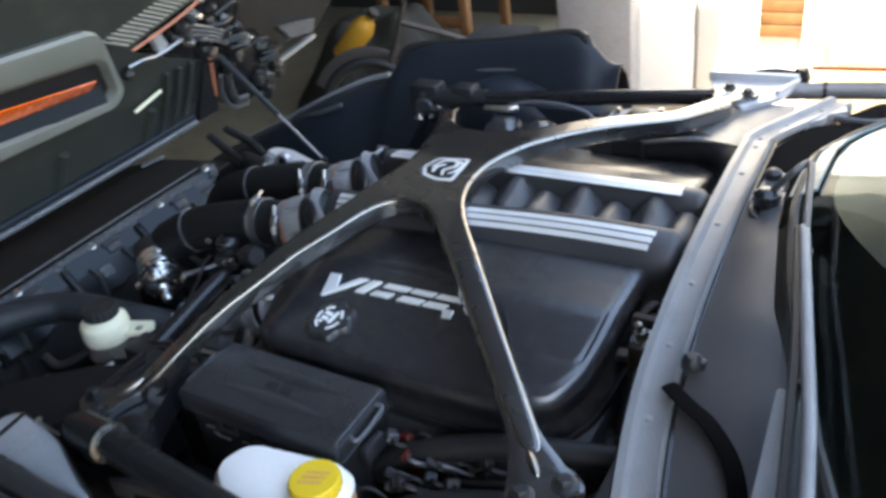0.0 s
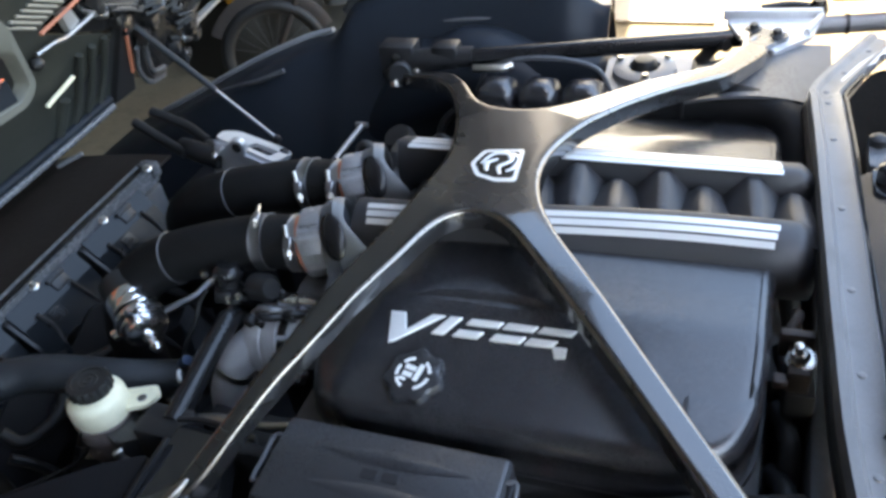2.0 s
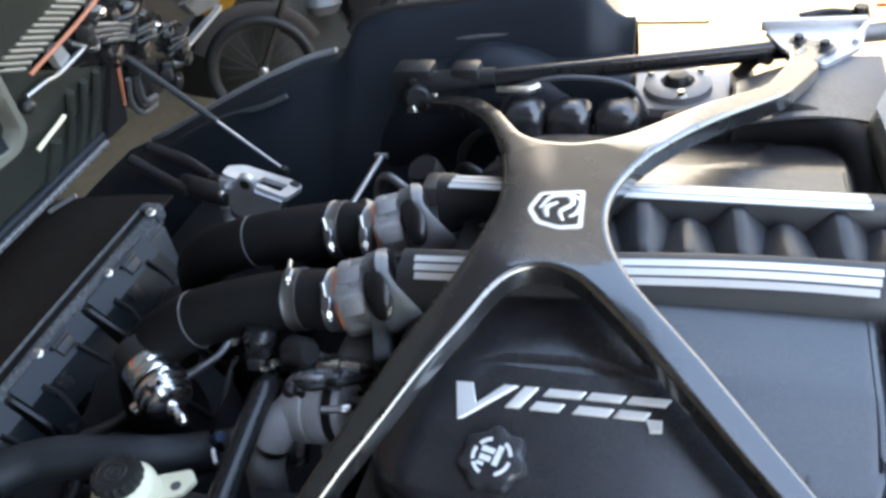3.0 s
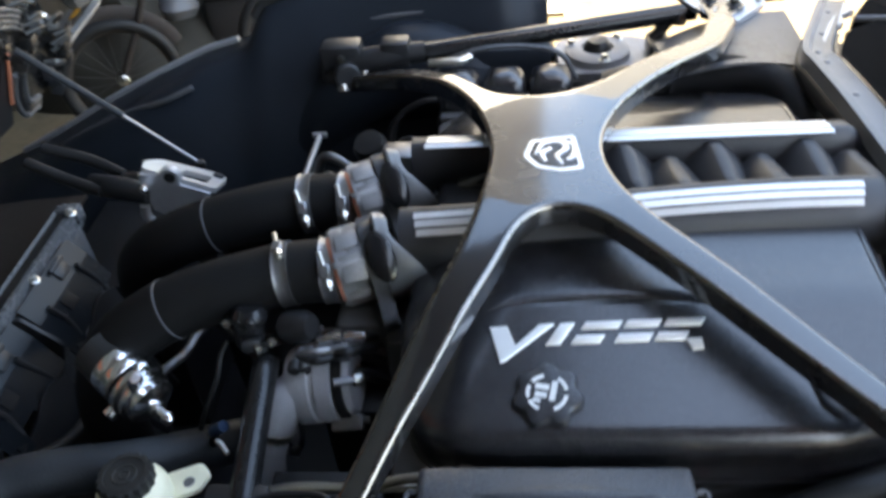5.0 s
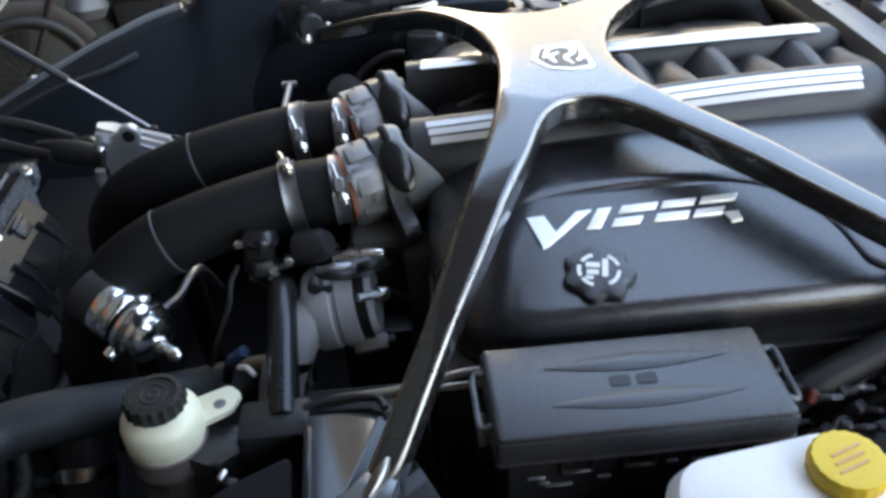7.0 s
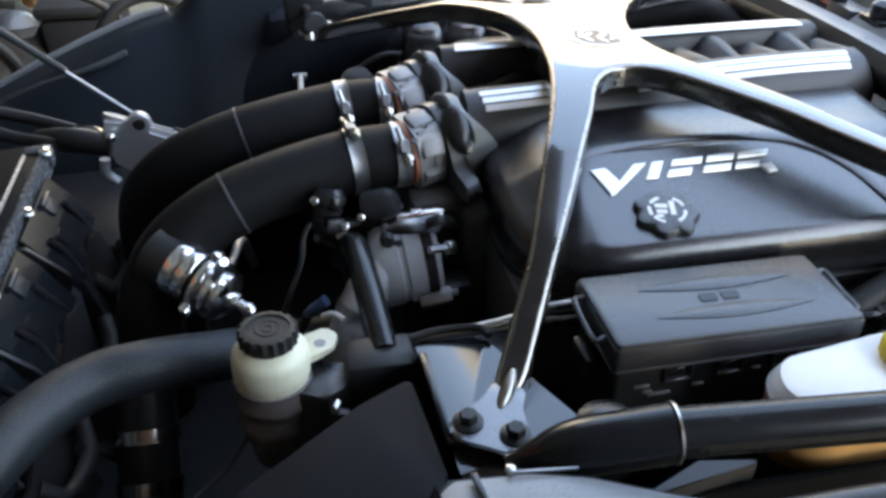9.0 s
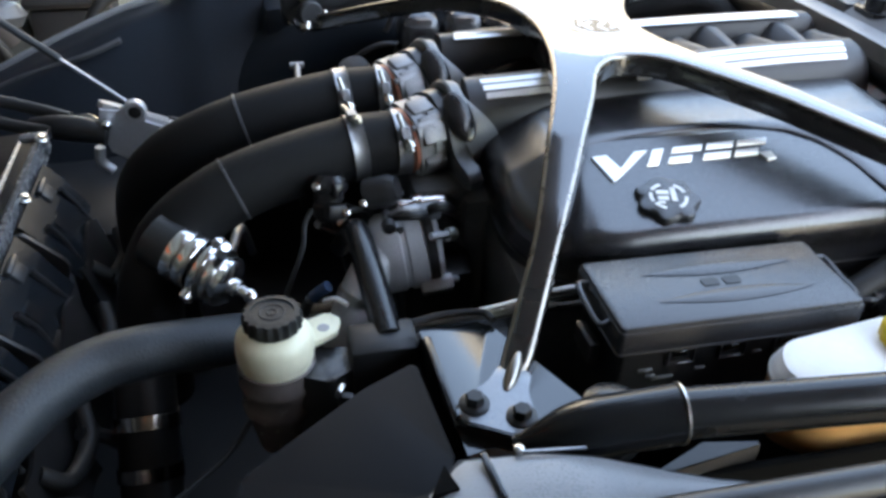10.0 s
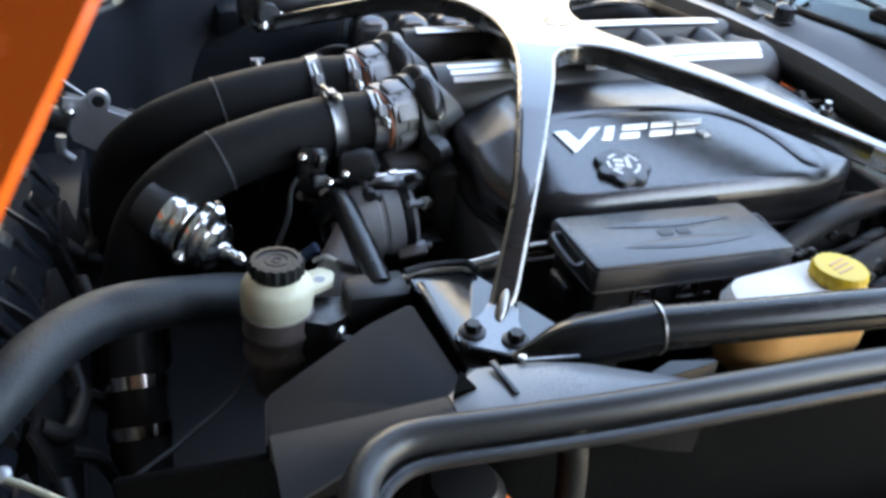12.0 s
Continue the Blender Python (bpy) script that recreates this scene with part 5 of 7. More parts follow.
def build_hood_hardware():
    th = thing("headlight_unit", "black headlight housing with fins, wiring and chrome fittings", "headlight")

    def on(y, z, out=0.0):
        """A place on the hood's inner slope, lifted off it by out."""
        y, z = -0.262 + 1.05 * y + 0.337 * z, 0.077 + 0.891 * z
        return Vector((-1.06 + 0.55 * (z - 0.70) + out, y, z))

    def slab(outline, t0, t1, mat, name, label=""):
        bm = bmesh.new()
        a, b = ([bm.verts.new(on(y, z, t)) for y, z in outline] for t in (t0, t1))
        for k in range(len(a)):
            bm.faces.new((a[k], a[(k + 1) % len(a)], b[(k + 1) % len(a)], b[k]))
        bm.faces.new(a)
        bm.faces.new(b)
        bmesh.ops.triangulate(bm, faces=[q for q in bm.faces if len(q.verts) > 4])
        return part(name, bm, mat, th, label)

    slab(rounded([(0.19, 1.09), (0.10, 1.0), (0.29, 0.92), (0.33, 0.86), (0.41, 0.77), (0.55, 0.675), (0.645, 0.685), (0.60, 0.785), (0.685, 0.83), (0.80, 0.80), (0.84, 0.95), (0.66, 1.2), (0.36, 1.26)], 0.02), -0.07, -0.01, GLOSSBLACK, "housing", "black headlight housing")
    slab([(0.288, 0.925), (0.31, 0.925), (0.43, 0.715), (0.36, 0.715)], -0.02, 0.012, BLACK, "end_post")
    slab([(0.20, 0.81), (0.29, 0.92), (0.34, 0.80), (0.30, 0.75)], -0.012, -0.002, BLACK, "post_panel")
    slab([(0.56, 0.91), (0.74, 0.875), (0.76, 0.825), (0.65, 0.845)], -0.01, 0.012, GREY, "side_plate", "grey side plate")
    slab([(0.64, 0.785), (0.78, 0.812), (0.785, 0.798), (0.65, 0.768)], -0.004, 0.014, ALU_PALE, "plate_edge", "bright plate edge")
    slab([(0.066, 1.052), (0.085, 1.058), (0.13, 1.012), (0.11, 1.0)], -0.004, 0.012, ALU_PALE, "bezel_block")
    for k in range(17):
        t = k / 16
        y, z = 0.0 + 0.19 * t - 0.03, 1.052 + 0.07 * t + 0.02
        part("fin", tube([on(y - 0.05, z + 0.022, 0.008), on(y + 0.028, z - 0.014, 0.014)], 0.0036, 6), VENTGREY, th)
    part("fin_edge", tube([on(0.014, 1.04, 0.016), on(0.12, 1.073, 0.016), on(0.18, 1.102, 0.016)], 0.0038, 8), ORANGE_RING, th, "thin orange painted edge")
    part("post_edge", tube([on(0.298, 0.918, 0.016), on(0.335, 0.86, 0.016), on(0.385, 0.78, 0.016)], 0.004, 8), ORANGE_RING, th)
    part("cable", tube([on(0.022, 0.998, 0.012), on(0.06, 1.002, 0.016), on(0.10, 0.997, 0.016), on(0.16, 1.01, 0.016)], 0.005, 8), DULLSTEEL, th)
    part("ball_joint", moved(lathe([(0.006, -0.012), (0.013, -0.006), (0.015, 0.0), (0.013, 0.006), (0.006, 0.012)], 18), Matrix.Translation(on(0.026, 0.979, 0.014))), BLACK, th)
    for k in range(4):
        part("spring_rod", tube([on(0.175 + 0.012 * k, 1.045 - 0.016 * k, 0.01), on(0.26 + 0.01 * k, 1.008 - 0.014 * k, 0.016), on(0.343 + 0.004 * k, 0.966 - 0.011 * k, 0.01)], 0.0045, 8), GREY, th)
    for k in range(3):
        r = 0.014 * k
        part("seal_loop", tube([on(0.384 + r, 0.835, 0.008), on(0.425 + r, 0.765 + r * 0.4, 0.008), on(0.50, 0.695 + r, 0.008), on(0.565 - r * 0.5, 0.68 + r, 0.008)], 0.006, 8), (GREY, BLACK)[k % 2], th, "rubber seal loop")
    rnd = random.Random(4)
    for k in range(60):
        t, w = rnd.random(), rnd.random()
        y = 0.16 + 0.52 * t
        z = 1.075 - 0.36 * t + 0.06 * (w - 0.5) * 2
        s = 0.005 + 0.011 * rnd.random()
        shape = lathe([(s, 0), (s, 0.015), (s * 0.6, 0.024), (0.001, 0.025)], 12) if k % 2 else box(-s, s, -s * 1.4, s * 1.4, 0, 0.025, 0.003)
        part("fitting", moved(shape, Matrix.Translation(on(y, z, -0.012)) @ pose(0, 0, 0, 0, 80 + 40 * rnd.random(), 50 * rnd.random())), (BLACK, GLOSSBLACK, BLACK, DULLSTEEL, GLOSSBLACK, CHROME, BLACK, GREY)[k % 8], th)
    for k in range(12):
        y = 0.25 + 0.33 * rnd.random()
        z = 1.04 - 0.7 * (y - 0.2) + 0.05 * rnd.random()
        part("wire", tube([on(y, z, 0.005), on(y + 0.04, z - 0.01 + 0.03 * rnd.random(), 0.02), on(y + 0.09, z - 0.05 * rnd.random(), 0.0)], 0.003 + 0.003 * rnd.random(), 8), BLACK, th)

    st = thing("hood_strut", "thin dark gas strut holding the hood", "gas strut")
    part("cylinder", tube([(-1.03, 0.415, 0.938), (-0.80, 0.411, 0.733)], 0.007, 14), RAILDARK, st)
    part("rod", tube([(-0.805, 0.411, 0.737), (-0.677, 0.408, 0.622)], 0.004, 10), DULLSTEEL, st)
    part("ball_end", moved(lathe([(0.003, -0.01), (0.009, -0.006), (0.01, 0), (0.009, 0.006), (0.003, 0.01)], 14), pose(-0.677, 0.408, 0.620)), BLACK, st)
    br = thing("hinge_bracket", "pale cast hinge bracket with a long slot and bolts", "bracket")
    e1, e2 = Vector((0.912, 0.037, -0.409)).normalized(), Vector((-0.036, 0.921, -0.388))
    e2 = (e2 - e1 * e2.dot(e1)).normalized()
    up = e1.cross(e2)
    w = (Vector((0, 0, 1)) - e1 * e1.z).normalized()
    fr = e1.cross(w)

    def axes(a, b, c, p):
        return Matrix(((a.x, b.x, c.x, p[0]), (a.y, b.y, c.y, p[1]), (a.z, b.z, c.z, p[2]), (0, 0, 0, 1)))

    ms, mf = axes(e1, e2, up, (-0.657, 0.261, 0.681)), axes(e1, w, fr, (-0.657, 0.261, 0.681))
    o = rounded([(-0.066, 0.002), (-0.072, 0.05), (-0.05, 0.088), (0.052, 0.104), (0.074, 0.09), (0.066, 0.002)], 0.012)
    slot = rounded([(-0.006, 0.02), (0.046, 0.022), (0.05, 0.068), (0.0, 0.062)], 0.004)
    bm = bmesh.new()
    edge = lambda pts, z: [bm.verts.new((a, b, z)) for a, b in pts]
    loops = [[edge(o, -0.005), edge(o, 0.005)], [edge(slot, -0.005), edge(slot, 0.005)]]
    for low, high in loops:
        for k in range(len(low)):
            bm.faces.new((low[k], low[(k + 1) % len(low)], high[(k + 1) % len(low)], high[k]))
    for side in (0, 1):
        both = loops[0][side] + loops[1][side][::-1]
        for tri in tessellate_polygon([[Vector((a, b, 0)) for a, b in o], [Vector((a, b, 0)) for a, b in slot[::-1]]]):
            bm.faces.new([both[k] for k in tri])
    part("slotted_shelf", moved(bm, ms), ALU_PALE, br)
    ear = [(-0.0135 + 0.0185 * math.cos(q), 0.009 + 0.0185 * math.sin(q)) for q in (radians(-20 + 200 * k / 10) for k in range(11))]
    face = [(0.006, -0.004), (0.06, -0.004), (0.056, -0.05), (0.03, -0.085), (-0.03, -0.075), (-0.06, -0.035), (-0.066, -0.006), (-0.04, 0.0)]
    part("face_plate", moved(prism(ear + face[::-1], -0.005, 0.005), mf), ALU_PALE, br)
    part("lug", moved(lathe([(0.016, 0.0), (0.018, 0.003), (0.018, 0.007), (0.016, 0.009), (0.01, 0.009)], 24), mf @ pose(-0.0135, 0.009, 0)), ALU_PALE, br)
    part("bolt", moved(lathe([(0.0105, -0.008), (0.0105, 0.0095), (0.008, 0.0105), (0.001, 0.0105)], 16), mf @ pose(-0.0135, 0.009, 0)), BLACK, br)
    part("bolt", moved(lathe([(0.0105, -0.008), (0.0105, 0.008), (0.007, 0.011), (0.001, 0.011)], 16), ms @ pose(0.058, 0.08, 0)), BLACK, br)
    part("ball_stud", moved(lathe([(0.006, 0), (0.006, 0.012), (0.009, 0.016), (0.009, 0.02), (0.004, 0.025), (0.001, 0.025)], 16), mf @ pose(-0.051, -0.022, 0.004)), CHROME, br)
    part("foot", moved(tube([(-0.05, -0.075, 0.0), (-0.042, -0.1, 0.0), (-0.02, -0.112, 0.0)], 0.009, 10), mf), ALU_PALE, br)
    part("lever", tube([(-0.715, 0.252, 0.655), (-0.745, 0.26, 0.664), (-0.79, 0.27, 0.668), (-0.84, 0.30, 0.66)], 0.022, 14, scale=lambda t: 0.7 + 0.3 * math.sin(math.pi * t)), BLACK, br, "black lever")
    part("arm", tube([(-0.78, 0.31, 0.665), (-0.86, 0.35, 0.675), (-0.95, 0.36, 0.70)], 0.011, 10), BLACK, br)
    part("arm", tube([(-0.80, 0.255, 0.668), (-0.88, 0.29, 0.672), (-0.96, 0.31, 0.70)], 0.011, 10), BLACK, br)
    part("arm_tip", tube([(-0.78, 0.31, 0.665), (-0.75, 0.30, 0.67), (-0.735, 0.29, 0.665)], 0.006, 8), STEEL, br)
    part("post", box(-0.66, -0.62, 0.24, 0.27, 0.12, 0.62, 0.004), BLACK, br)


build_hood_hardware()


def build_shroud():
    th = thing("radiator_shroud", "blue-grey moulded radiator shroud with bolts and brackets", "radiator shroud")
    rail = [(-0.79, -0.70, 0.70), (-0.79, -0.335, 0.708), (-0.795, -0.116, 0.71), (-0.797, 0.14, 0.712)]
    line = spline(rail, 6)
    part("top_rail", sweep(line, [(-0.03, -0.018), (0.004, -0.02), (0.007, -0.016), (0.004, -0.012), (0.003, 0.004), (0.007, 0.008), (0.007, 0.014), (-0.03, 0.016)], up=(0, 0, 1)), RAILPALE, th, "worn grey ribbed top rail")
    part("rail_groove", sweep([p + Vector((0, 0, 0)) for p in line], [(0.0, -0.0118), (0.0048, -0.0112), (0.0042, 0.0032), (0.0, 0.0038)], up=(0, 0, 1)), GLOSSBLACK, th, "dark groove along the rail")
    part("rail_end", box(-0.815, -0.775, 0.125, 0.15, 0.69, 0.722, 0.006), RAILPALE, th)
    rnd = random.Random(7)
    for k in range(4):
        y, w = (-0.66, -0.475, -0.288, -0.098)[k], 0.168
        # two flat facets that meet at a crease, the lower one with an uneven edge
        cut = [0.05 + 0.03 * rnd.random() for _ in range(4)]
        part("upper_facet", sheet(lambda u, v, y=y: Vector((-0.775 + 0.024 * v, y + w * u, 0.704 - 0.030 * v)), 6, 1, 0.004), SHROUD, th, "blue-grey moulded facet", 20)
        part("panel", sheet(lambda u, v, y=y, cut=cut: Vector((-0.752 + 0.5 * v * cut[min(int(u * 4), 3)], y + w * u, 0.6735 - 0.88 * v * cut[min(int(u * 4), 3)])), 16, 2, 0.004), SHROUD, th, "blue-grey moulded panel", 20)
        part("web", moved(prism(rounded([(0, 0.006), (0.075, 0.01), (0.10, -0.03), (0.04, -0.06), (0.0, -0.04)], 0.012), -0.003, 0.003, 0.001), pose(-0.775, y - 0.008, 0.70, 90, 0, 0) @ pose(0, 0, 0, 0, 0, -50)), BLACK, th)
        for q in range(2):
            yy = y + 0.03 + 0.08 * q + 0.03 * rnd.random()
            part("stiffener", tube([(-0.748, yy, 0.684), (-0.735, yy + 0.008, 0.654), (-0.722, yy + 0.02 * rnd.random(), 0.622)], 0.004, 8), BLACK, th)
        part("lower_panel", sheet(lambda u, v, y=y: Vector((-0.72 + 0.03 * v, y + 0.01 + 0.14 * u, 0.625 - 0.13 * v - 0.012 * math.sin(7 * u))), 8, 4, 0.005), BLACK, th)
        part("recess", moved(prism(rounded([(-0.012, -0.014), (0.012, -0.012), (0.012, 0.014), (-0.012, 0.012)], 0.004), -0.002, 0.0035), pose(-0.742, y + 0.055 + 0.05 * rnd.random(), 0.662, 0, 60, 0)), GLOSSBLACK, th)
        part("recess", moved(prism(ring(0.007, 12), -0.002, 0.0035), pose(-0.740, y + 0.03 + 0.02 * rnd.random(), 0.658, 0, 60, 0)), GLOSSBLACK, th)
        part("bolt", moved(hexbolt(0.0055, 0.008), pose(-0.778, (-0.56, -0.39, -0.215, -0.03)[k], 0.707, 0, 25, 0)), STEEL, th)
        part("clip", moved(join(box(-0.004, 0.022, -0.016, 0.016, 0, 0.008, 0.003), box(-0.004, 0.004, -0.02, 0.02, 0, 0.012, 0.003)), pose(-0.77, (-0.6, -0.43, -0.24, -0.05)[k] + 0.06, 0.698, 0, 50, 0)), BLACK, th)
        part("hose_stub", tube([(-0.715, y + 0.05 * k % 0.1, 0.60), (-0.69, y + 0.06, 0.575), (-0.68, y + 0.12, 0.57), (-0.69, y + 0.16, 0.59)], 0.011, 10), RUBBER, th)
    part("bolt", moved(hexbolt(0.0055, 0.008), pose(-0.78, 0.118, 0.722, 0, 25, 0)), STEEL, th)
    part("core", box(-0.93, -0.80, -0.66, 0.16, 0.12, 0.66, 0.006), DUSTYCAST, th)
    part("side_core", box(-0.92, -0.72, 0.163, 0.5, 0.12, 0.52, 0.006), BLACK, th)
    part("nose_panel", sheet(lambda u, v: Vector((-1.35 + 0.545 * v, -0.84 + 1.055 * u, chart(((0.0, 0.58), (0.5, 0.662), (0.8, 0.682), (1.0, 0.69)), v) - 0.1 * max(0, 1 - 2 * u) ** 2)), 20, 20, 0.005), NOSE, th, "dusty brown-black nose panel")
    part("rail_clip", tube([(-1.072, 0.165, 0.668), (-1.05, 0.178, 0.676), (-1.02, 0.196, 0.687)], 0.005, 8), RAILGREY, th, "pale clip on the nose panel")
    part("fan_ring", moved(lathe([(0.2, 0), (0.21, 0.01), (0.21, 0.06), (0.2, 0.06)], 40), pose(-0.80, -0.2, 0.36, 0, 90, 0)), BLACK, th)
    for k in range(6):
        part("hanger", tube([(-0.70 + 0.02 * rnd.random(), -0.55 + 0.1 * k, 0.58), (-0.66, -0.53 + 0.1 * k, 0.54), (-0.65 + 0.03 * rnd.random(), -0.50 + 0.1 * k, 0.44)], 0.006 + 0.004 * rnd.random(), 8), BLACK, th)


build_shroud()


# ---- passenger side ----
def build_far_liner():
    th = thing("fender_liner", "large dark blue-grey moulded wheel liner", "fender liner", "fender liners")
    TOP = ((-1.4, 0.42), (-1.2, 0.50), (-1.0, 0.60), (-0.85, 0.67), (-0.72, 0.72), (-0.62, 0.745), (-0.58, 0.80), (-0.5, 0.822), (-0.3, 0.84), (-0.12, 0.866), (-0.075, 0.86), (-0.02, 0.80))
    def skin(u, v):
        x = -1.35 + 1.36 * u
        top = chart(TOP, x)
        k = v
        step = smooth(-0.92, -0.25, x)
        y = 0.38 + 0.14 * step + (0.34 - 0.14 * step) * smooth(0.0, 1.0, k)
        z = 0.42 + (top - 0.42) * smooth(-0.05, 0.6 + 0.22 * step, k) + 0.012 * math.sin(9 * k) * (x > -0.6)
        return Vector((x, y, z))
    part("panel", sheet(skin, 70, 22, 0.005), BLUEGREY, th)
    part("outer_panel", sheet(lambda u, v: Vector((-1.35 + 1.36 * u, 0.72 + 0.1 * v, chart(TOP, -1.35 + 1.36 * u) - 0.35 * v * v)), 70, 8, 0.005), BLUEGREY, th)
    part("top_seal", tube([(-0.60, 0.70, 0.79), (-0.55, 0.715, 0.822), (-0.3, 0.72, 0.848), (-0.12, 0.722, 0.874), (-0.075, 0.71, 0.866)], 0.013, 12), RUBBER, th, "black top seal")
    part("step", box(-0.45, 0.02, 0.56, 0.70, 0.6, 0.76, 0.03), BLUEGREY, th)
    # Pale colour paints the bright light that lies along this edge.
    part("rim", tube([(x, 0.71, chart(TOP, x) + 0.002) for x in (-1.25, -1.1, -1.0, -0.9, -0.8, -0.72, -0.65)], 0.009, 10), PANEL, th, "rim with the light on its edge put into pale grey")
    # Both ridges are grey because the highlight along them is in the colour.
    part("ridge", tube([(-1.10, 0.605, 0.548), (-0.957, 0.59, 0.619), (-0.86, 0.575, 0.655), (-0.784, 0.558, 0.682), (-0.72, 0.566, 0.705)], 0.006, 8), GREY, th, "moulded ridge with its highlight put into pale grey")
    part("ridge", tube([(-0.604, 0.608, 0.711), (-0.55, 0.635, 0.738), (-0.493, 0.656, 0.763), (-0.363, 0.664, 0.788), (-0.2, 0.668, 0.80)], 0.005, 8), GREY, th, "moulded ridge with its highlight put into pale grey")
    crest = spline([(-0.56, 0.6, 0.60), (-0.47, 0.6, 0.69), (-0.398, 0.6, 0.741), (-0.309, 0.6, 0.786), (-0.242, 0.6, 0.792), (-0.179, 0.6, 0.778), (-0.1, 0.6, 0.74), (-0.04, 0.6, 0.68)], 6)
    def arch(u, v):
        p = crest[round(u * (len(crest) - 1))]
        a = radians(-35 + 150 * v)
        return p + Vector((0, -0.10 * math.sin(a) + 0.02, 0.10 * (math.cos(a) - 1)))
    part("wheel_arch", sheet(arch, len(crest) - 1, 12, 0.004), BLUEGREY, th, "rounded wheel arch bulge")
    part("rear_edge", tube([(-0.075, 0.71, 0.868), (-0.062, 0.70, 0.82), (-0.06, 0.66, 0.72), (-0.06, 0.64, 0.62)], 0.012, 10), BLUEGREY, th)


build_far_liner()


def build_far_bits():
    th = thing("ignition_coil_cover", "row of rounded black lobes beside the far fender", "engine cover")
    for k in range(3):
        part("lobe", moved(lathe([(0.036, -0.06), (0.0385, 0.0), (0.037, 0.028), (0.031, 0.045), (0.018, 0.054), (0.001, 0.056)], 40, lambda a, r: r / (abs(math.cos(a)) ** 4 + abs(math.sin(a)) ** 4) ** 0.25 * 1.06), pose(-0.158 + 0.083 * k, 0.43, 0.727)), WRINKLE, th)
    part("base", box(-0.2, 0.06, 0.39, 0.48, 0.45, 0.71, 0.01), BLACK, th)
    part("front_lip", box(-0.19, 0.05, 0.365, 0.385, 0.715, 0.728, 0.003), DULLSTEEL, th)
    part("top_rim", tube([(-0.215, 0.47, 0.73), (-0.18, 0.475, 0.785), (-0.08, 0.48, 0.803), (0.02, 0.475, 0.79), (0.055, 0.465, 0.74)], 0.005, 8), GREY, th, "pale arched rim")
    cp = thing("strut_mount", "round alloy strut mount with a black centre nut", "strut mount")
    part("ring", moved(lathe([(0.03, 0.012), (0.03, 0.02), (0.045, 0.022), (0.06, 0.016), (0.062, 0.0)], 36), pose(0.10, 0.56, 0.735)), ALU, cp)
    part("nut", moved(lathe([(0.026, 0), (0.026, 0.024), (0.018, 0.034), (0.001, 0.036)], 20), pose(0.10, 0.56, 0.735)), BLACK, cp)
    part("plate", prism(rounded([(0.03, 0.49), (0.21, 0.48), (0.24, 0.60), (0.16, 0.64), (0.02, 0.63)], 0.02), 0.72, 0.738, 0.004), ALU, cp)
    part("tower", box(0.02, 0.24, 0.48, 0.64, 0.12, 0.722, 0.01), BLACK, cp)
    for a in (40, 160, 280):
        part("bolt", moved(hexbolt(0.007, 0.012), pose(0.10 + 0.052 * math.cos(radians(a)), 0.56 + 0.052 * math.sin(radians(a)), 0.752)), STEEL, cp)
    part("lever", join(box(0.19, 0.23, 0.50, 0.58, 0.738, 0.775, 0.008), tube([(0.2, 0.55, 0.77), (0.23, 0.56, 0.80), (0.25, 0.54, 0.81)], 0.012, 10)), BLACK, cp)
    ar = thing("air_duct", "curved black air duct at the back of the engine bay", "air duct")
    part("duct", tube([(0.10, 0.345, 0.775), (0.17, 0.338, 0.796), (0.25, 0.335, 0.806), (0.33, 0.312, 0.806), (0.372, 0.262, 0.798), (0.388, 0.19, 0.76), (0.39, 0.12, 0.68)], 0.033, 24), HOSE, ar)
    part("cuff", tube([(0.10, 0.345, 0.775), (0.12, 0.343, 0.782), (0.14, 0.341, 0.788)], 0.0355, 24), RUBBER, ar)
    tw = thing("bulkhead_cover", "satin grey moulded cover in front of the windscreen", "cover")
    part("cover", sheet(lambda u, v: Vector((0.20 + 0.22 * u, 0.30 + 0.22 * v, 0.826 + 0.016 * math.sin(math.pi * u) - 0.05 * (1 - u) * v)), 14, 10, 0.005), GREY, tw)
    part("front_drop", sheet(lambda u, v: Vector((0.20, 0.30 + 0.22 * u, 0.826 - 0.05 * u - 0.3 * v)), 8, 6, 0.005), BLACK, tw)
    fr = thing("firewall", "black firewall behind the engine", "firewall", kind="structure")
    part("panel", box(0.402, 0.425, -0.66, 0.62, 0.1, 0.765, 0.004), DUSTYCAST, fr)
    wl = thing("far_inner_wall", "dark inner wall of the far fender", "fender panel", kind="structure")
    part("panel", join(box(-0.95, -0.53, 0.604, 0.618, 0.1, 0.50, 0.004), box(-0.548, 0.45, 0.60, 0.62, 0.1, 0.66, 0.004)), BLACK, wl)


build_far_bits()


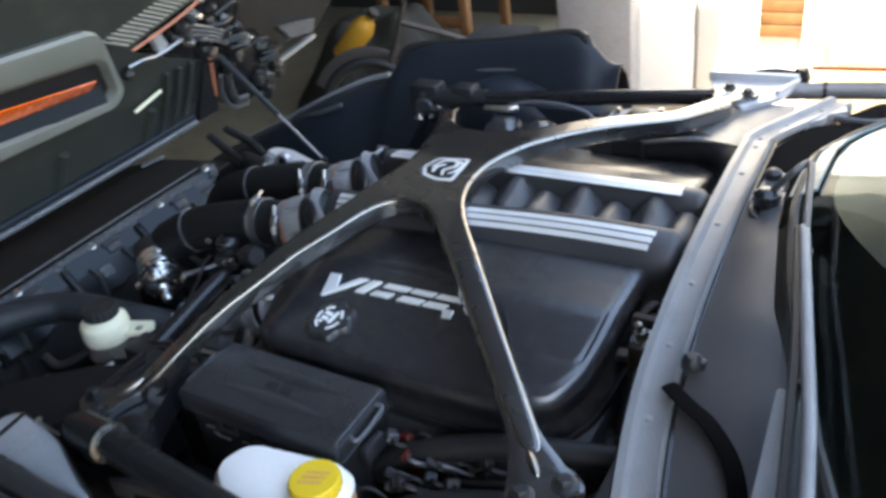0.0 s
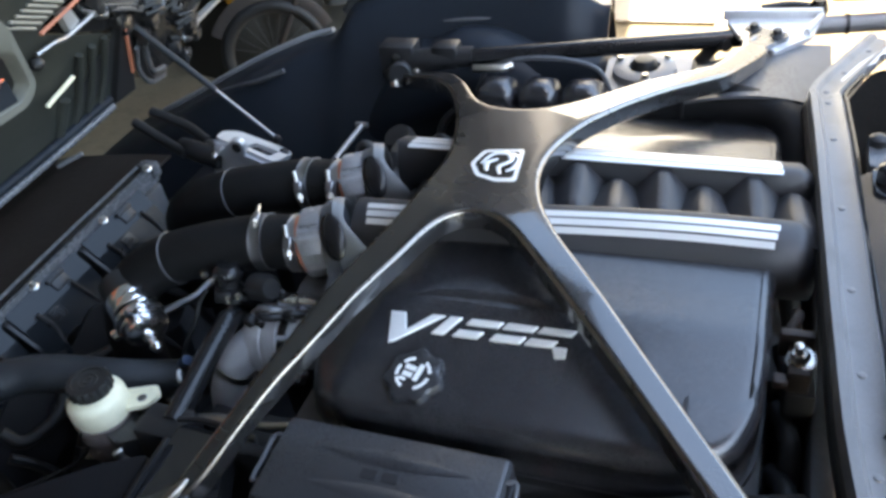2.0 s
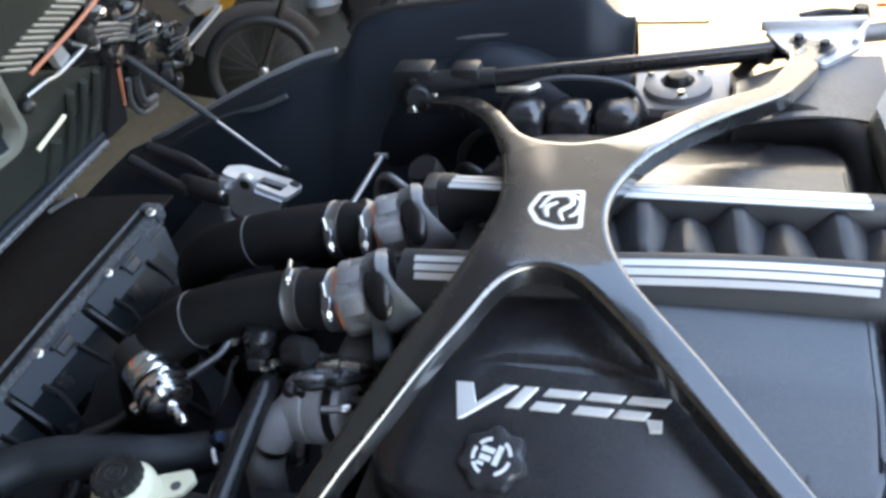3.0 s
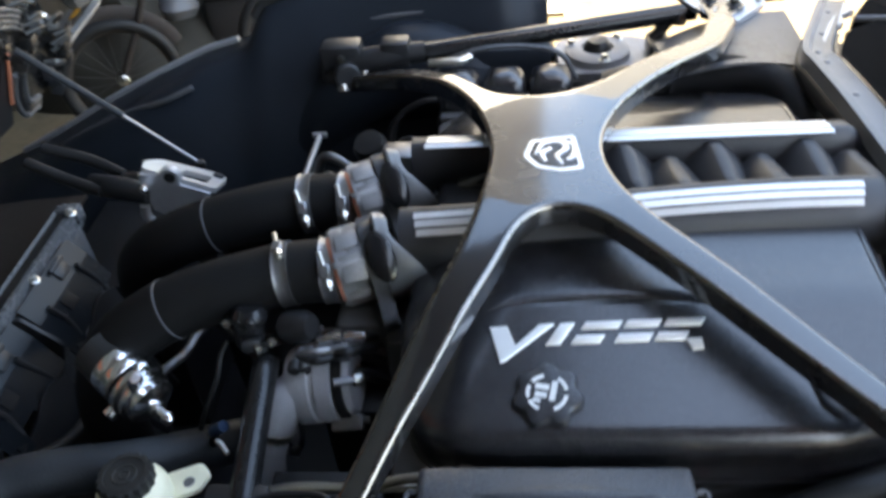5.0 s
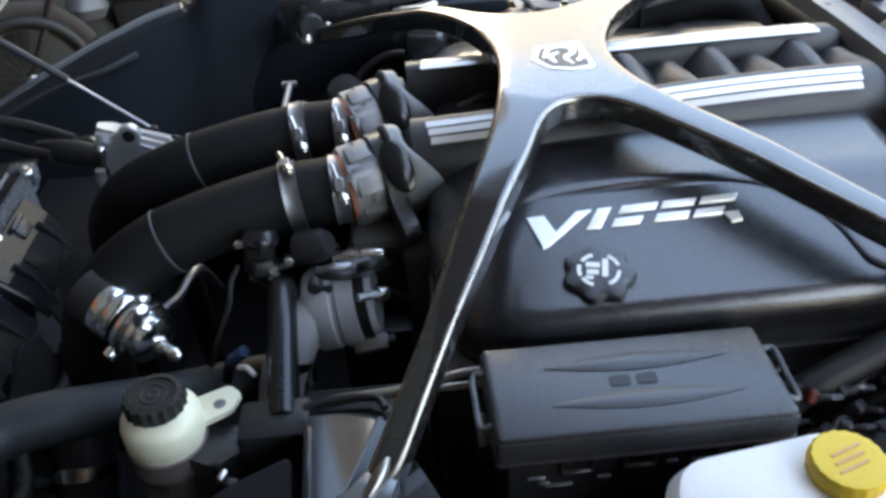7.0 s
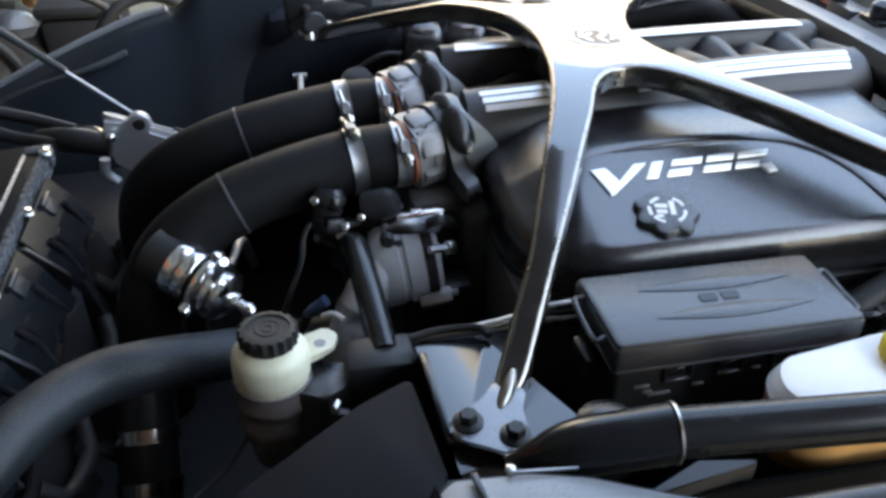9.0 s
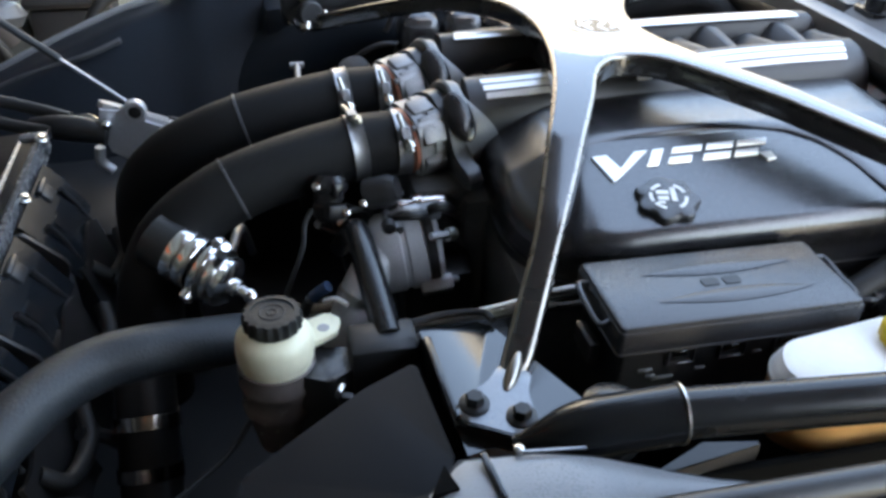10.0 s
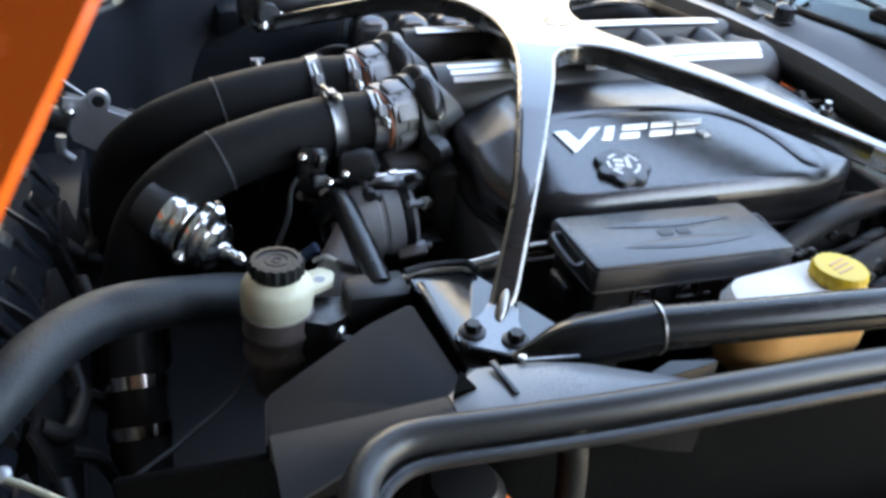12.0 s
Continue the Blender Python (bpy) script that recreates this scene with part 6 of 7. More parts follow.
# ---- cowl, windscreen and wiper ----
def build_cowl():
    th = thing("cowl", "satin grey plastic cowl with a riveted rubber-topped rail", "cowl", kind="structure")
    rail = [(0.476, 0.51, 0.838), (0.428, 0.395, 0.848), (0.388, 0.29, 0.857), (0.387, 0.24, 0.862), (0.393, 0.1, 0.871), (0.402, -0.1, 0.873), (0.411, -0.25, 0.866), (0.423, -0.38, 0.851), (0.451, -0.52, 0.825), (0.492, -0.66, 0.79)]
    line = spline(rail, 6)
    prof = [(-0.012, -0.022), (0.004, -0.022), (0.010, -0.018), (0.006, -0.009), (0.006, 0.008), (0.013, 0.014), (0.012, 0.023), (-0.012, 0.025)]
    part("rail", sweep([p + Vector((0.02, 0, 0)) for p in line], prof, up=(0, 0, 1)), RAILGREY, th, "light grey riveted rail")
    part("front_seal", sweep([p + Vector((0.006, 0, -0.026)) for p in line], ring(0.022, 12, 0.016), True, up=(0, 0, 1)), RUBBER, th, "thick black rubber seal")
    for i in range(3, len(line) - 2, 5):
        part("rivet", moved(lathe([(0.0045, 0), (0.0038, 0.002), (0.001, 0.0026)], 14), Matrix.Translation(line[i] + Vector((0.02, 0, 0.0055)))), RAILGREY, th)

    def front(y):
        return chart([(q[1], q[0]) for q in rail[::-1]], y), chart([(q[1], q[2]) for q in rail[::-1]], y)

    def back(y):
        return chart(((-0.8, 0.75), (-0.6, 0.655), (-0.41, 0.585), (-0.31, 0.562), (-0.224, 0.53), (-0.04, 0.497), (0.03, 0.49), (0.15, 0.494), (0.2, 0.508), (0.41, 0.645), (0.6, 0.77)), y)

    def panel(u, v):
        y = -0.66 + 0.70 * u
        xf, zf = front(y)
        x = xf + 0.042 + (back(y) - xf - 0.042) * v
        return Vector((x, y, zf + 0.004 + 0.014 * math.sin(math.pi * v * 0.6) + 0.012 * v))
    part("panel", sheet(panel, 40, 10, 0.005), COWLGREY, th)
    part("rail_gap", tube([p + Vector((0.046, 0, 0.002)) for p in line[8:]], 0.004, 6, 1), GLOSSBLACK, th)
    part("groove", sweep(spline([(0.455, -0.362, 0.869), (0.480, -0.385, 0.872), (0.512, -0.408, 0.871), (0.545, -0.452, 0.866), (0.567, -0.52, 0.853), (0.58, -0.60, 0.84)], 8), ring(0.003, 10, 0.0095), True, up=(0, 0, 1)), FELT, th, "black drain groove")
    part("washer_nozzle", join(moved(lathe([(0.012, 0), (0.011, 0.010), (0.006, 0.015), (0.001, 0.015)], 18), pose(0.470, -0.33, 0.876)), box(0.470, 0.486, -0.336, -0.324, 0.875, 0.887, 0.004)), BLACK, th)
    # the pale flange with its stepped edge, and the black wells beside it
    flange = [(0.505, 0.475), (0.512, 0.44), (0.484, 0.42), (0.478, 0.385), (0.452, 0.36), (0.446, 0.325), (0.424, 0.30), (0.425, 0.245), (0.415, 0.235), (0.402, 0.25), (0.41, 0.285), (0.455, 0.385)]
    part("flange", prism([(x + 0.002, y + 0.015) for x, y in flange], lambda x, y: 0.853 - 0.07 * (y - 0.25), lambda x, y: 0.865 - 0.07 * (y - 0.25), 0.002), ALU_PALE, th, "pale alloy stepped flange")
    part("vent_well", prism(rounded([(0.425, 0.05), (0.425, 0.24), (0.47, 0.36), (0.54, 0.40), (0.58, 0.34), (0.50, 0.20), (0.49, 0.05)], 0.012), 0.835, 0.858, 0.002), FELT, th, "black fabric vent")
    part("upper_well", prism(rounded([(0.50, 0.425), (0.56, 0.52), (0.68, 0.53), (0.66, 0.46), (0.585, 0.40)], 0.012), 0.82, 0.845, 0.002), FELT, th, "black fabric vent")
    part("divider", tube([(0.50, 0.41, 0.855), (0.555, 0.395, 0.86), (0.60, 0.405, 0.865)], 0.006, 8), GREY, th)
    part("pivot_well", prism(rounded([(0.452, -0.015), (0.452, 0.04), (0.49, 0.04), (0.495, -0.02), (0.475, -0.035)], 0.012), 0.875, 0.894, 0.002), GLOSSBLACK, th)
    part("pivot_plate", prism(rounded([(0.45, 0.045), (0.452, 0.115), (0.482, 0.12), (0.482, 0.045)], 0.006), 0.87, 0.89, 0.002), GREY, th)
    part("mount_bolt", moved(lathe([(0.012, 0), (0.012, 0.01), (0.007, 0.014), (0.001, 0.014)], 14), pose(0.462, 0.10, 0.889)), BLACK, th)
    part("end_flap", prism(rounded([(0.562, -0.36), (0.585, -0.37), (0.60, -0.56), (0.575, -0.56)], 0.006), 0.86, 0.903, 0.004), RAILGREY, th, "pale upright end flap")
    part("plenum_floor", box(0.44, 0.9, -0.66, 0.6, 0.7, 0.72, 0.004), BLACK, th)

    ws = thing("windscreen", "tinted windscreen with a pale reflecting lower trim", "windscreen")
    def glass(u, v):
        y = -0.72 + 1.40 * u
        return Vector((back(y) + 0.02 + 0.66 * v - 0.05 * v * v, MID + (y - MID) * (1 - 0.14 * v), 0.905 + 0.36 * v - 0.05 * v * v))
    pane = part("pane", sheet(glass, 30, 14, 0.005), GLASS, ws)
    pane.visible_shadow = False
    part("border", sheet(lambda u, v: glass(u, 0.0 + (0.06 + 0.16 * smooth(0.55, 0.2, u)) * v) + Vector((0, 0, -0.009)), 30, 3, 0.003), FELT, ws, "black lower border")
    part("lower_trim", sheet(lambda u, v: glass(0.53 + 0.47 * u, -0.02 + 0.05 * v) + Vector((0, 0, 0.006)), 20, 3, 0.003), TRIM, ws, "pale glossy lower trim")
    part("edge_seal", tube([glass(0.03 + 0.95 * k / 16, 0.0) + Vector((-0.004, 0, 0.0)) for k in range(17)], 0.007, 8, 1), RUBBER, ws)
    for u in (0.0, 1.0):
        part("pillar", tube([glass(u, 0) + Vector((0, 0, -0.01)), glass(u, 0.5) + Vector((0, 0, -0.005)), glass(u, 1.0)], 0.028, 12), BLACK, ws)
    wi = thing("wiper_arm", "grey metal wiper arm with a black blade", "wiper")
    part("arm", tube([(0.47, 0.012, 0.905), (0.50, 0.012, 0.945), (0.518, 0.032, 0.952), (0.532, -0.06, 0.952), (0.542, -0.13, 0.948)], 0.0048, 10), COWLGREY, wi)
    part("spine", sweep(spline([(0.5395, -0.118, 0.946), (0.544, -0.15, 0.948), (0.578, -0.322, 0.946), (0.604, -0.457, 0.944), (0.625, -0.60, 0.935)], 8), ring(0.005, 12, 0.0065), True, lambda t: 0.75 + 0.25 * smooth(0, 0.08, t), up=(0, 0, 1)), RAILGREY, wi, "grey channel-shaped spine")
    part("blade", sweep(spline([(0.537, -0.115, 0.935), (0.559, -0.24, 0.933), (0.580, -0.361, 0.93), (0.612, -0.60, 0.92)], 8), ring(0.008, 8, 0.012)), BLACK, wi)
    for k in range(4):
        part("clip", moved(box(-0.006, 0.006, -0.005, 0.005, -0.004, 0.004, 0.001, 1), pose(0.551 + 0.013 * k, -0.17 - 0.075 * k, 0.942)), BLACK, wi)
    part("pivot", moved(lathe([(0.018, -0.012), (0.018, 0.008), (0.010, 0.014), (0.001, 0.014)], 18), pose(0.472, 0.008, 0.905)), GLOSSBLACK, wi)

    da = thing("dashboard", "dark dashboard top behind the windscreen", "dashboard")
    part("top", sheet(lambda u, v: Vector((0.66 + 0.55 * v, -0.62 + 1.2 * u, 0.80 + 0.05 * math.sin(math.pi * v))), 16, 8, 0.01), DASH, da)
    bd = thing("car_body", "orange car body behind the windscreen", "car body")
    part("door_skin", box(0.78, 1.9, -0.80, -0.78, 0.25, 0.90, 0.015), ORANGE, bd)
    part("door_skin", box(0.78, 1.9, 0.74, 0.76, 0.25, 0.90, 0.015), ORANGE, bd)
    part("fender_top", sheet(lambda u, v: Vector((0.42 + 0.5 * u, 0.66 + 0.1 * v, 0.852 + 0.02 * u - 0.03 * v * v)), 10, 4, 0.006), ORANGE, bd)
    part("roof", sheet(lambda u, v: Vector((1.24 + 0.9 * u, -0.62 + 1.2 * v, 1.22 + 0.03 * math.sin(math.pi * v) - 0.12 * u * u)), 10, 8, 0.01), ORANGE, bd)
    part("cabin_rear", box(1.9, 1.95, -0.78, 0.74, 0.25, 1.0, 0.02), BLACK, bd)


build_cowl()


# ---- front accessories of the engine ----
def build_accessories():
    al = thing("alternator", "grey cast alternator with ribbed case", "alternator")
    m = along((-0.335, -0.232, 0.70), (-0.215, -0.232, 0.715))
    part("case", moved(lathe([(0.03, 0), (0.05, 0.004), (0.056, 0.012), (0.056, 0.034), (0.053, 0.036), (0.053, 0.041), (0.056, 0.043), (0.056, 0.062), (0.05, 0.064), (0.05, 0.078), (0.044, 0.084), (0.02, 0.086)], 48), m @ Matrix.Diagonal((0.9, 0.9, 1, 1))), ALTALU, al)
    part("band", moved(lathe([(0.0475, 0.065), (0.0485, 0.066), (0.0485, 0.076), (0.0475, 0.077)], 40), m), BLACK, al)
    for a in (95, 215):
        part("lug", moved(join(box(-0.008, 0.012, -0.008, 0.008, 0.05, 0.09, 0.003), lathe([(0.005, 0.09), (0.005, 0.098), (0.001, 0.098)], 8)), m @ pose(0.051 * math.cos(radians(a)), 0.051 * math.sin(radians(a)), 0, 0, 0, a)), DULLSTEEL, al)
    part("mount", box(-0.30, -0.21, -0.26, -0.2, 0.45, 0.68, 0.008), BLACK, al)
    cp = thing("charge_pipe", "grey cast elbow pipe beside the alternator", "pipe")
    part("elbow", tube([(-0.275, -0.222, 0.718), (-0.305, -0.240, 0.719), (-0.332, -0.258, 0.708), (-0.354, -0.275, 0.68), (-0.374, -0.288, 0.635), (-0.385, -0.292, 0.57)], 0.0265, 24), ALTALU, cp)
    part("clip", moved(lathe([(0.0262, -0.006), (0.0285, -0.006), (0.0285, 0.006), (0.0262, 0.006)], 28), along((-0.357, -0.277, 0.674), (-0.368, -0.284, 0.65))), STEEL, cp)
    tb = thing("support_tube", "glossy black steel tube leaning beside the hoses", "tube")
    part("tube", tube([(-0.343, -0.425, 0.731), (-0.346, -0.38, 0.738), (-0.353, -0.28, 0.751), (-0.358, -0.24, 0.745), (-0.37, -0.20, 0.70)], 0.016, 20), GLOSSBLACK, tb)
    part("base", box(-0.385, -0.315, -0.455, -0.405, 0.60, 0.742, 0.006), BLACK, tb)
    wb = thing("sensor_plug", "small black sensor with chrome fasteners", "sensor")
    sm = pose(-0.385, -0.207, 0.756, -14, 12, 18)
    part("cap", moved(join(lathe([(0.021, 0.026), (0.0235, 0.03), (0.0235, 0.036), (0.02, 0.041), (0.016, 0.046), (0.001, 0.047)], 24), box(-0.006, 0.006, -0.029, -0.016, 0.02, 0.04, 0.003)), sm), GLOSSBLACK, wb)
    part("body", join(moved(lathe([(0.012, -0.012), (0.017, -0.006), (0.0185, 0), (0.0185, 0.008), (0.0165, 0.01), (0.0165, 0.014), (0.0185, 0.016), (0.0185, 0.027)], 24), sm), moved(box(-0.012, 0.012, -0.03, -0.012, -0.004, 0.014, 0.004), sm), moved(lathe([(0.02, 0), (0.02, 0.03), (0.014, 0.04), (0.001, 0.04)], 18), pose(-0.335, -0.2, 0.77, 0, 70, -20))), BLACK, wb)
    part("stalk", tube([(-0.38, -0.205, 0.76), (-0.37, -0.20, 0.72), (-0.36, -0.2, 0.66)], 0.008, 8), BLACK, wb)
    for x, y, z in ((-0.398, -0.222, 0.80), (-0.365, -0.228, 0.765), (-0.345, -0.228, 0.775)):
        part("screw", moved(lathe([(0.005, 0), (0.005, 0.006), (0.001, 0.007)], 10), pose(x, y, z, 60, 0, 0)), CHROME, wb)
    ft = thing("hose_fitting", "blue-grey anodised hose fitting", "fitting")
    part("fitting", moved(lathe([(0.009, 0), (0.009, 0.018), (0.013, 0.02), (0.013, 0.032), (0.010, 0.034), (0.010, 0.05), (0.008, 0.06), (0.001, 0.06)], 12), along((-0.30, -0.205, 0.752), (-0.24, -0.2, 0.752))), CHROME, ft)
    part("stem", tube([(-0.24, -0.2, 0.752), (-0.22, -0.19, 0.745), (-0.2, -0.18, 0.72)], 0.008, 10), BLACK, ft)
    pp = thing("steel_line", "thin stainless fuel line along the block", "fuel line")
    part("line", tube([(-0.36, -0.40, 0.708), (-0.30, -0.405, 0.728), (-0.22, -0.410, 0.742), (-0.15, -0.404, 0.752), (-0.02, -0.402, 0.754), (0.10, -0.401, 0.752)], 0.0055, 10), STEEL, pp)
    part("line", tube([(-0.35, -0.392, 0.70), (-0.29, -0.395, 0.72), (-0.21, -0.402, 0.729), (-0.10, -0.404, 0.733)], 0.0055, 10), STEEL, pp)
    part("sleeve", tube([(-0.085, -0.403, 0.753), (-0.045, -0.402, 0.754)], 0.0085, 10), CREAM, pp)
    bk = thing("front_bracket", "black plate bracket below the stainless line", "bracket")
    part("plate", box(-0.33, -0.2, -0.445, -0.425, 0.5, 0.73, 0.004), BLACK, bk)
    part("shelf", box(-0.33, -0.20, -0.445, -0.36, 0.69, 0.70, 0.003), BLACK, bk)
    for x in (-0.28, -0.24):
        part("stud", moved(lathe([(0.005, 0), (0.005, 0.015), (0.001, 0.016)], 8), pose(x, -0.41, 0.70)), STEEL, bk)
    # thin dark line dropping behind the reservoir, and shining band clamps below
    vl = thing("vacuum_line", "thin black vacuum line", "vacuum line")
    part("line", tube([(-0.405, -0.225, 0.772), (-0.415, -0.235, 0.757), (-0.42, -0.252, 0.735), (-0.438, -0.27, 0.70), (-0.455, -0.28, 0.66)], 0.0034, 8), RUBBER, vl)
    bs = thing("hose_joiner", "small blue joiner with a pale cable tie on the coolant hose", "joiner")
    part("sleeve", tube([(-0.414, -0.312, 0.708), (-0.406, -0.314, 0.716), (-0.396, -0.317, 0.725)], 0.007, 12), BLUE, bs)
    part("cable_tie", tube([(-0.402, -0.332, 0.716), (-0.390, -0.345, 0.728), (-0.379, -0.358, 0.728)], 0.0028, 8), WHITE, bs, "pale cable tie")
    part("stem", tube([(-0.418, -0.311, 0.704), (-0.425, -0.30, 0.68), (-0.44, -0.285, 0.64)], 0.006, 8), RUBBER, bs)
    rp = thing("return_pipe", "bright curved steel pipe below the intake hose", "pipe")
    part("pipe", tube([(-0.535, -0.215, 0.69), (-0.517, -0.181, 0.684), (-0.509, -0.15, 0.676), (-0.503, -0.115, 0.676), (-0.497, -0.08, 0.66), (-0.49, -0.05, 0.60)], 0.0065, 12), DULLSTEEL, rp)
    sp = thing("steel_pin", "bright steel pin with a crosswise head behind the intake hose", "pin")
    part("shank", tube([(-0.398, 0.16, 0.736), (-0.396, 0.23, 0.738), (-0.394, 0.296, 0.74)], 0.0055, 12), DULLSTEEL, sp)
    part("head", tube([(-0.406, 0.299, 0.741), (-0.382, 0.299, 0.741)], 0.0055, 12), DULLSTEEL, sp)
    part("bracket", box(-0.412, -0.384, 0.14, 0.185, 0.55, 0.731, 0.003), BLACK, sp)
    hr = thing("prop_rod", "thin bright rod low in the front corner", "rod")
    part("rod", tube([(-0.78, -0.53, 0.655), (-0.72, -0.565, 0.672), (-0.66, -0.622, 0.687)], 0.0035, 8), CREAM, hr)
    part("ball", moved(lathe([(0.003, -0.007), (0.008, -0.003), (0.008, 0.003), (0.003, 0.007)], 14), pose(-0.72, -0.562, 0.674)), ALU_PALE, hr)
    part("bracket", box(-0.80, -0.77, -0.55, -0.51, 0.60, 0.66, 0.003), BLACK, hr)
    cb = thing("drain_cable", "thin black cable hanging from the reservoir", "cable")
    part("sheath", tube([(-0.49, -0.45, 0.665), (-0.515, -0.475, 0.648), (-0.57, -0.525, 0.642), (-0.63, -0.575, 0.638), (-0.66, -0.60, 0.60)], 0.003, 8), RUBBER, cb)
    lp = thing("lower_pipe", "dark intercooler pipe with bright band clamps", "pipe")
    part("pipe", tube([(-0.622, -0.27, 0.61), (-0.622, -0.315, 0.555), (-0.622, -0.354, 0.512), (-0.622, -0.40, 0.455), (-0.622, -0.43, 0.3)], 0.036, 24), BLACK, lp)
    for a, b in (((-0.622, -0.318, 0.552), (-0.622, -0.354, 0.512)), ((-0.622, -0.357, 0.509), (-0.622, -0.395, 0.462))):
        part("band", moved(lathe([(0.0365, -0.008), (0.039, -0.008), (0.039, 0.008), (0.0365, 0.008)], 32), along(a, b)), BANDSTEEL, lp, "bright steel band")
    # red and orange glimpses of plugs beside the fuse box
    rnd = random.Random(11)
    for k in range(7):
        x, y = 0.13 + 0.22 * rnd.random(), -0.5 + 0.08 * rnd.random()
        pl = thing("wiring_plug", "small plug on the wiring beside the fuse box", "plug", "wiring plugs")
        part("shell", moved(box(-0.009, 0.009, -0.007, 0.007, -0.008, 0.009, 0.003), pose(x, y, 0.66 + 0.03 * rnd.random(), 0, 0, 90 * rnd.random())), (RED, BLACK, DARKMETAL)[k % 3], pl)
        part("lead", tube([(x, y, 0.66), (x + 0.03, y - 0.02, 0.62), (x + 0.05, y + 0.03, 0.56)], 0.005, 8), BLACK, pl)
    rnd = random.Random(21)
    for k in range(14):
        x, y = 0.11 + 0.26 * rnd.random(), -0.43 - 0.14 * rnd.random()
        ca = thing("cable", "black loom cable beside the engine", "cable", "loom cables")
        part("sheath", tube([(x - 0.12, y + 0.02, 0.62 + 0.06 * rnd.random()), (x, y, 0.67 + 0.05 * rnd.random()), (x + 0.1, y + 0.05 * rnd.random(), 0.68 + 0.05 * rnd.random()), (x + 0.18, y, 0.62)], 0.006 + 0.008 * rnd.random(), 10), RUBBER if k % 3 else BLACK, ca)
    rnd = random.Random(41)
    for k in range(32):
        x, y, z = 0.118 + 0.16 * rnd.random(), -0.545 + 0.115 * rnd.random(), 0.70 + 0.045 * rnd.random()
        cn = thing("connector", "small connector on the loom beside the engine", "connector", "loom connectors")
        w = 0.005 + 0.006 * rnd.random()
        part("shell", moved(box(-w, w, -w * 0.8, w * 0.8, -0.006, 0.008, 0.002, 1), pose(x, y, z, 40 * rnd.random(), 30 * rnd.random(), 180 * rnd.random())), (GREY, BLACK, DARKMETAL, BLACK, GREY, RED, BLACK, BLACK)[k % 8], cn)
        part("lead", tube([(x, y, z), (x + 0.02, y - 0.015 + 0.03 * rnd.random(), z + 0.006), (x + 0.05, y + 0.02, z - 0.03), (x + 0.07, y + 0.03, z - 0.09)], 0.003, 6, 4), (RUBBER, BLACK, GREY)[k % 3], cn)
    hs = thing("heater_hose", "pair of thick black heater hoses towards the firewall", "hose")
    part("hose", tube([(0.10, -0.46, 0.69), (0.17, -0.45, 0.735), (0.27, -0.42, 0.757), (0.40, -0.38, 0.752)], 0.0165, 16), RUBBER, hs)
    part("hose", tube([(0.15, -0.54, 0.69), (0.22, -0.515, 0.73), (0.32, -0.475, 0.735), (0.41, -0.44, 0.715)], 0.0165, 16), RUBBER, hs)
    sb = thing("sensor_bracket", "dark metal bracket behind the valve cover", "bracket")
    part("bracket", join(box(0.372, 0.396, -0.262, -0.212, 0.79, 0.822, 0.004), box(0.358, 0.374, -0.268, -0.252, 0.80, 0.812, 0.003), box(0.362, 0.398, -0.218, -0.206, 0.80, 0.836, 0.003), tube([(0.372, -0.205, 0.83), (0.380, -0.185, 0.835), (0.378, -0.165, 0.82)], 0.006, 8)), DARKMETAL, sb)
    part("base", box(0.372, 0.405, -0.265, -0.205, 0.6, 0.792, 0.004), BLACK, sb)
    part("stud", moved(join(hexbolt(0.010, 0.014), moved(lathe([(0.005, 0.012), (0.005, 0.026), (0.001, 0.027)], 12), pose(0, 0, 0))), pose(0.385, -0.24, 0.822, 10, -12, 0)), STEEL, sb, "bright stud and nut")
    rb = thing("rear_hose_bundle", "dark hoses behind the valve cover", "hose")
    for k in range(4):
        part("hose", tube([(0.37, -0.10 - 0.07 * k, 0.80 - 0.03 * k), (0.385, -0.16 - 0.07 * k, 0.74), (0.38, -0.22 - 0.07 * k, 0.66)], 0.012, 10), RUBBER, rb)
    fl = thing("fluid_line_bundle", "dark lines and linkages by the far brace foot", "fluid line")
    rnd = random.Random(31)
    for k in range(10):
        x, y = -0.42 + 0.3 * rnd.random(), 0.22 + 0.2 * rnd.random()
        part("line", tube([(x, y, 0.55), (x + 0.05 * rnd.random(), y + 0.04, 0.66 + 0.06 * rnd.random()), (x + 0.1, y + 0.05 * rnd.random(), 0.68 + 0.05 * rnd.random()), (x + 0.2, y, 0.60)], 0.007 + 0.008 * rnd.random(), 10), BLACK if k % 4 else DULLSTEEL, fl)
    part("can", moved(lathe([(0.03, -0.1), (0.03, 0.0), (0.025, 0.012), (0.001, 0.014)], 24), pose(-0.30, 0.26, 0.74, 20, -10, 0)), BLACK, fl)
    part("valve_body", join(box(-0.26, -0.2, 0.13, 0.18, 0.72, 0.80, 0.01), moved(lathe([(0.014, 0), (0.014, 0.07), (0.001, 0.072)], 14), pose(-0.29, 0.1, 0.76, 30, -40, 0))), DULLSTEEL, fl)


build_accessories()


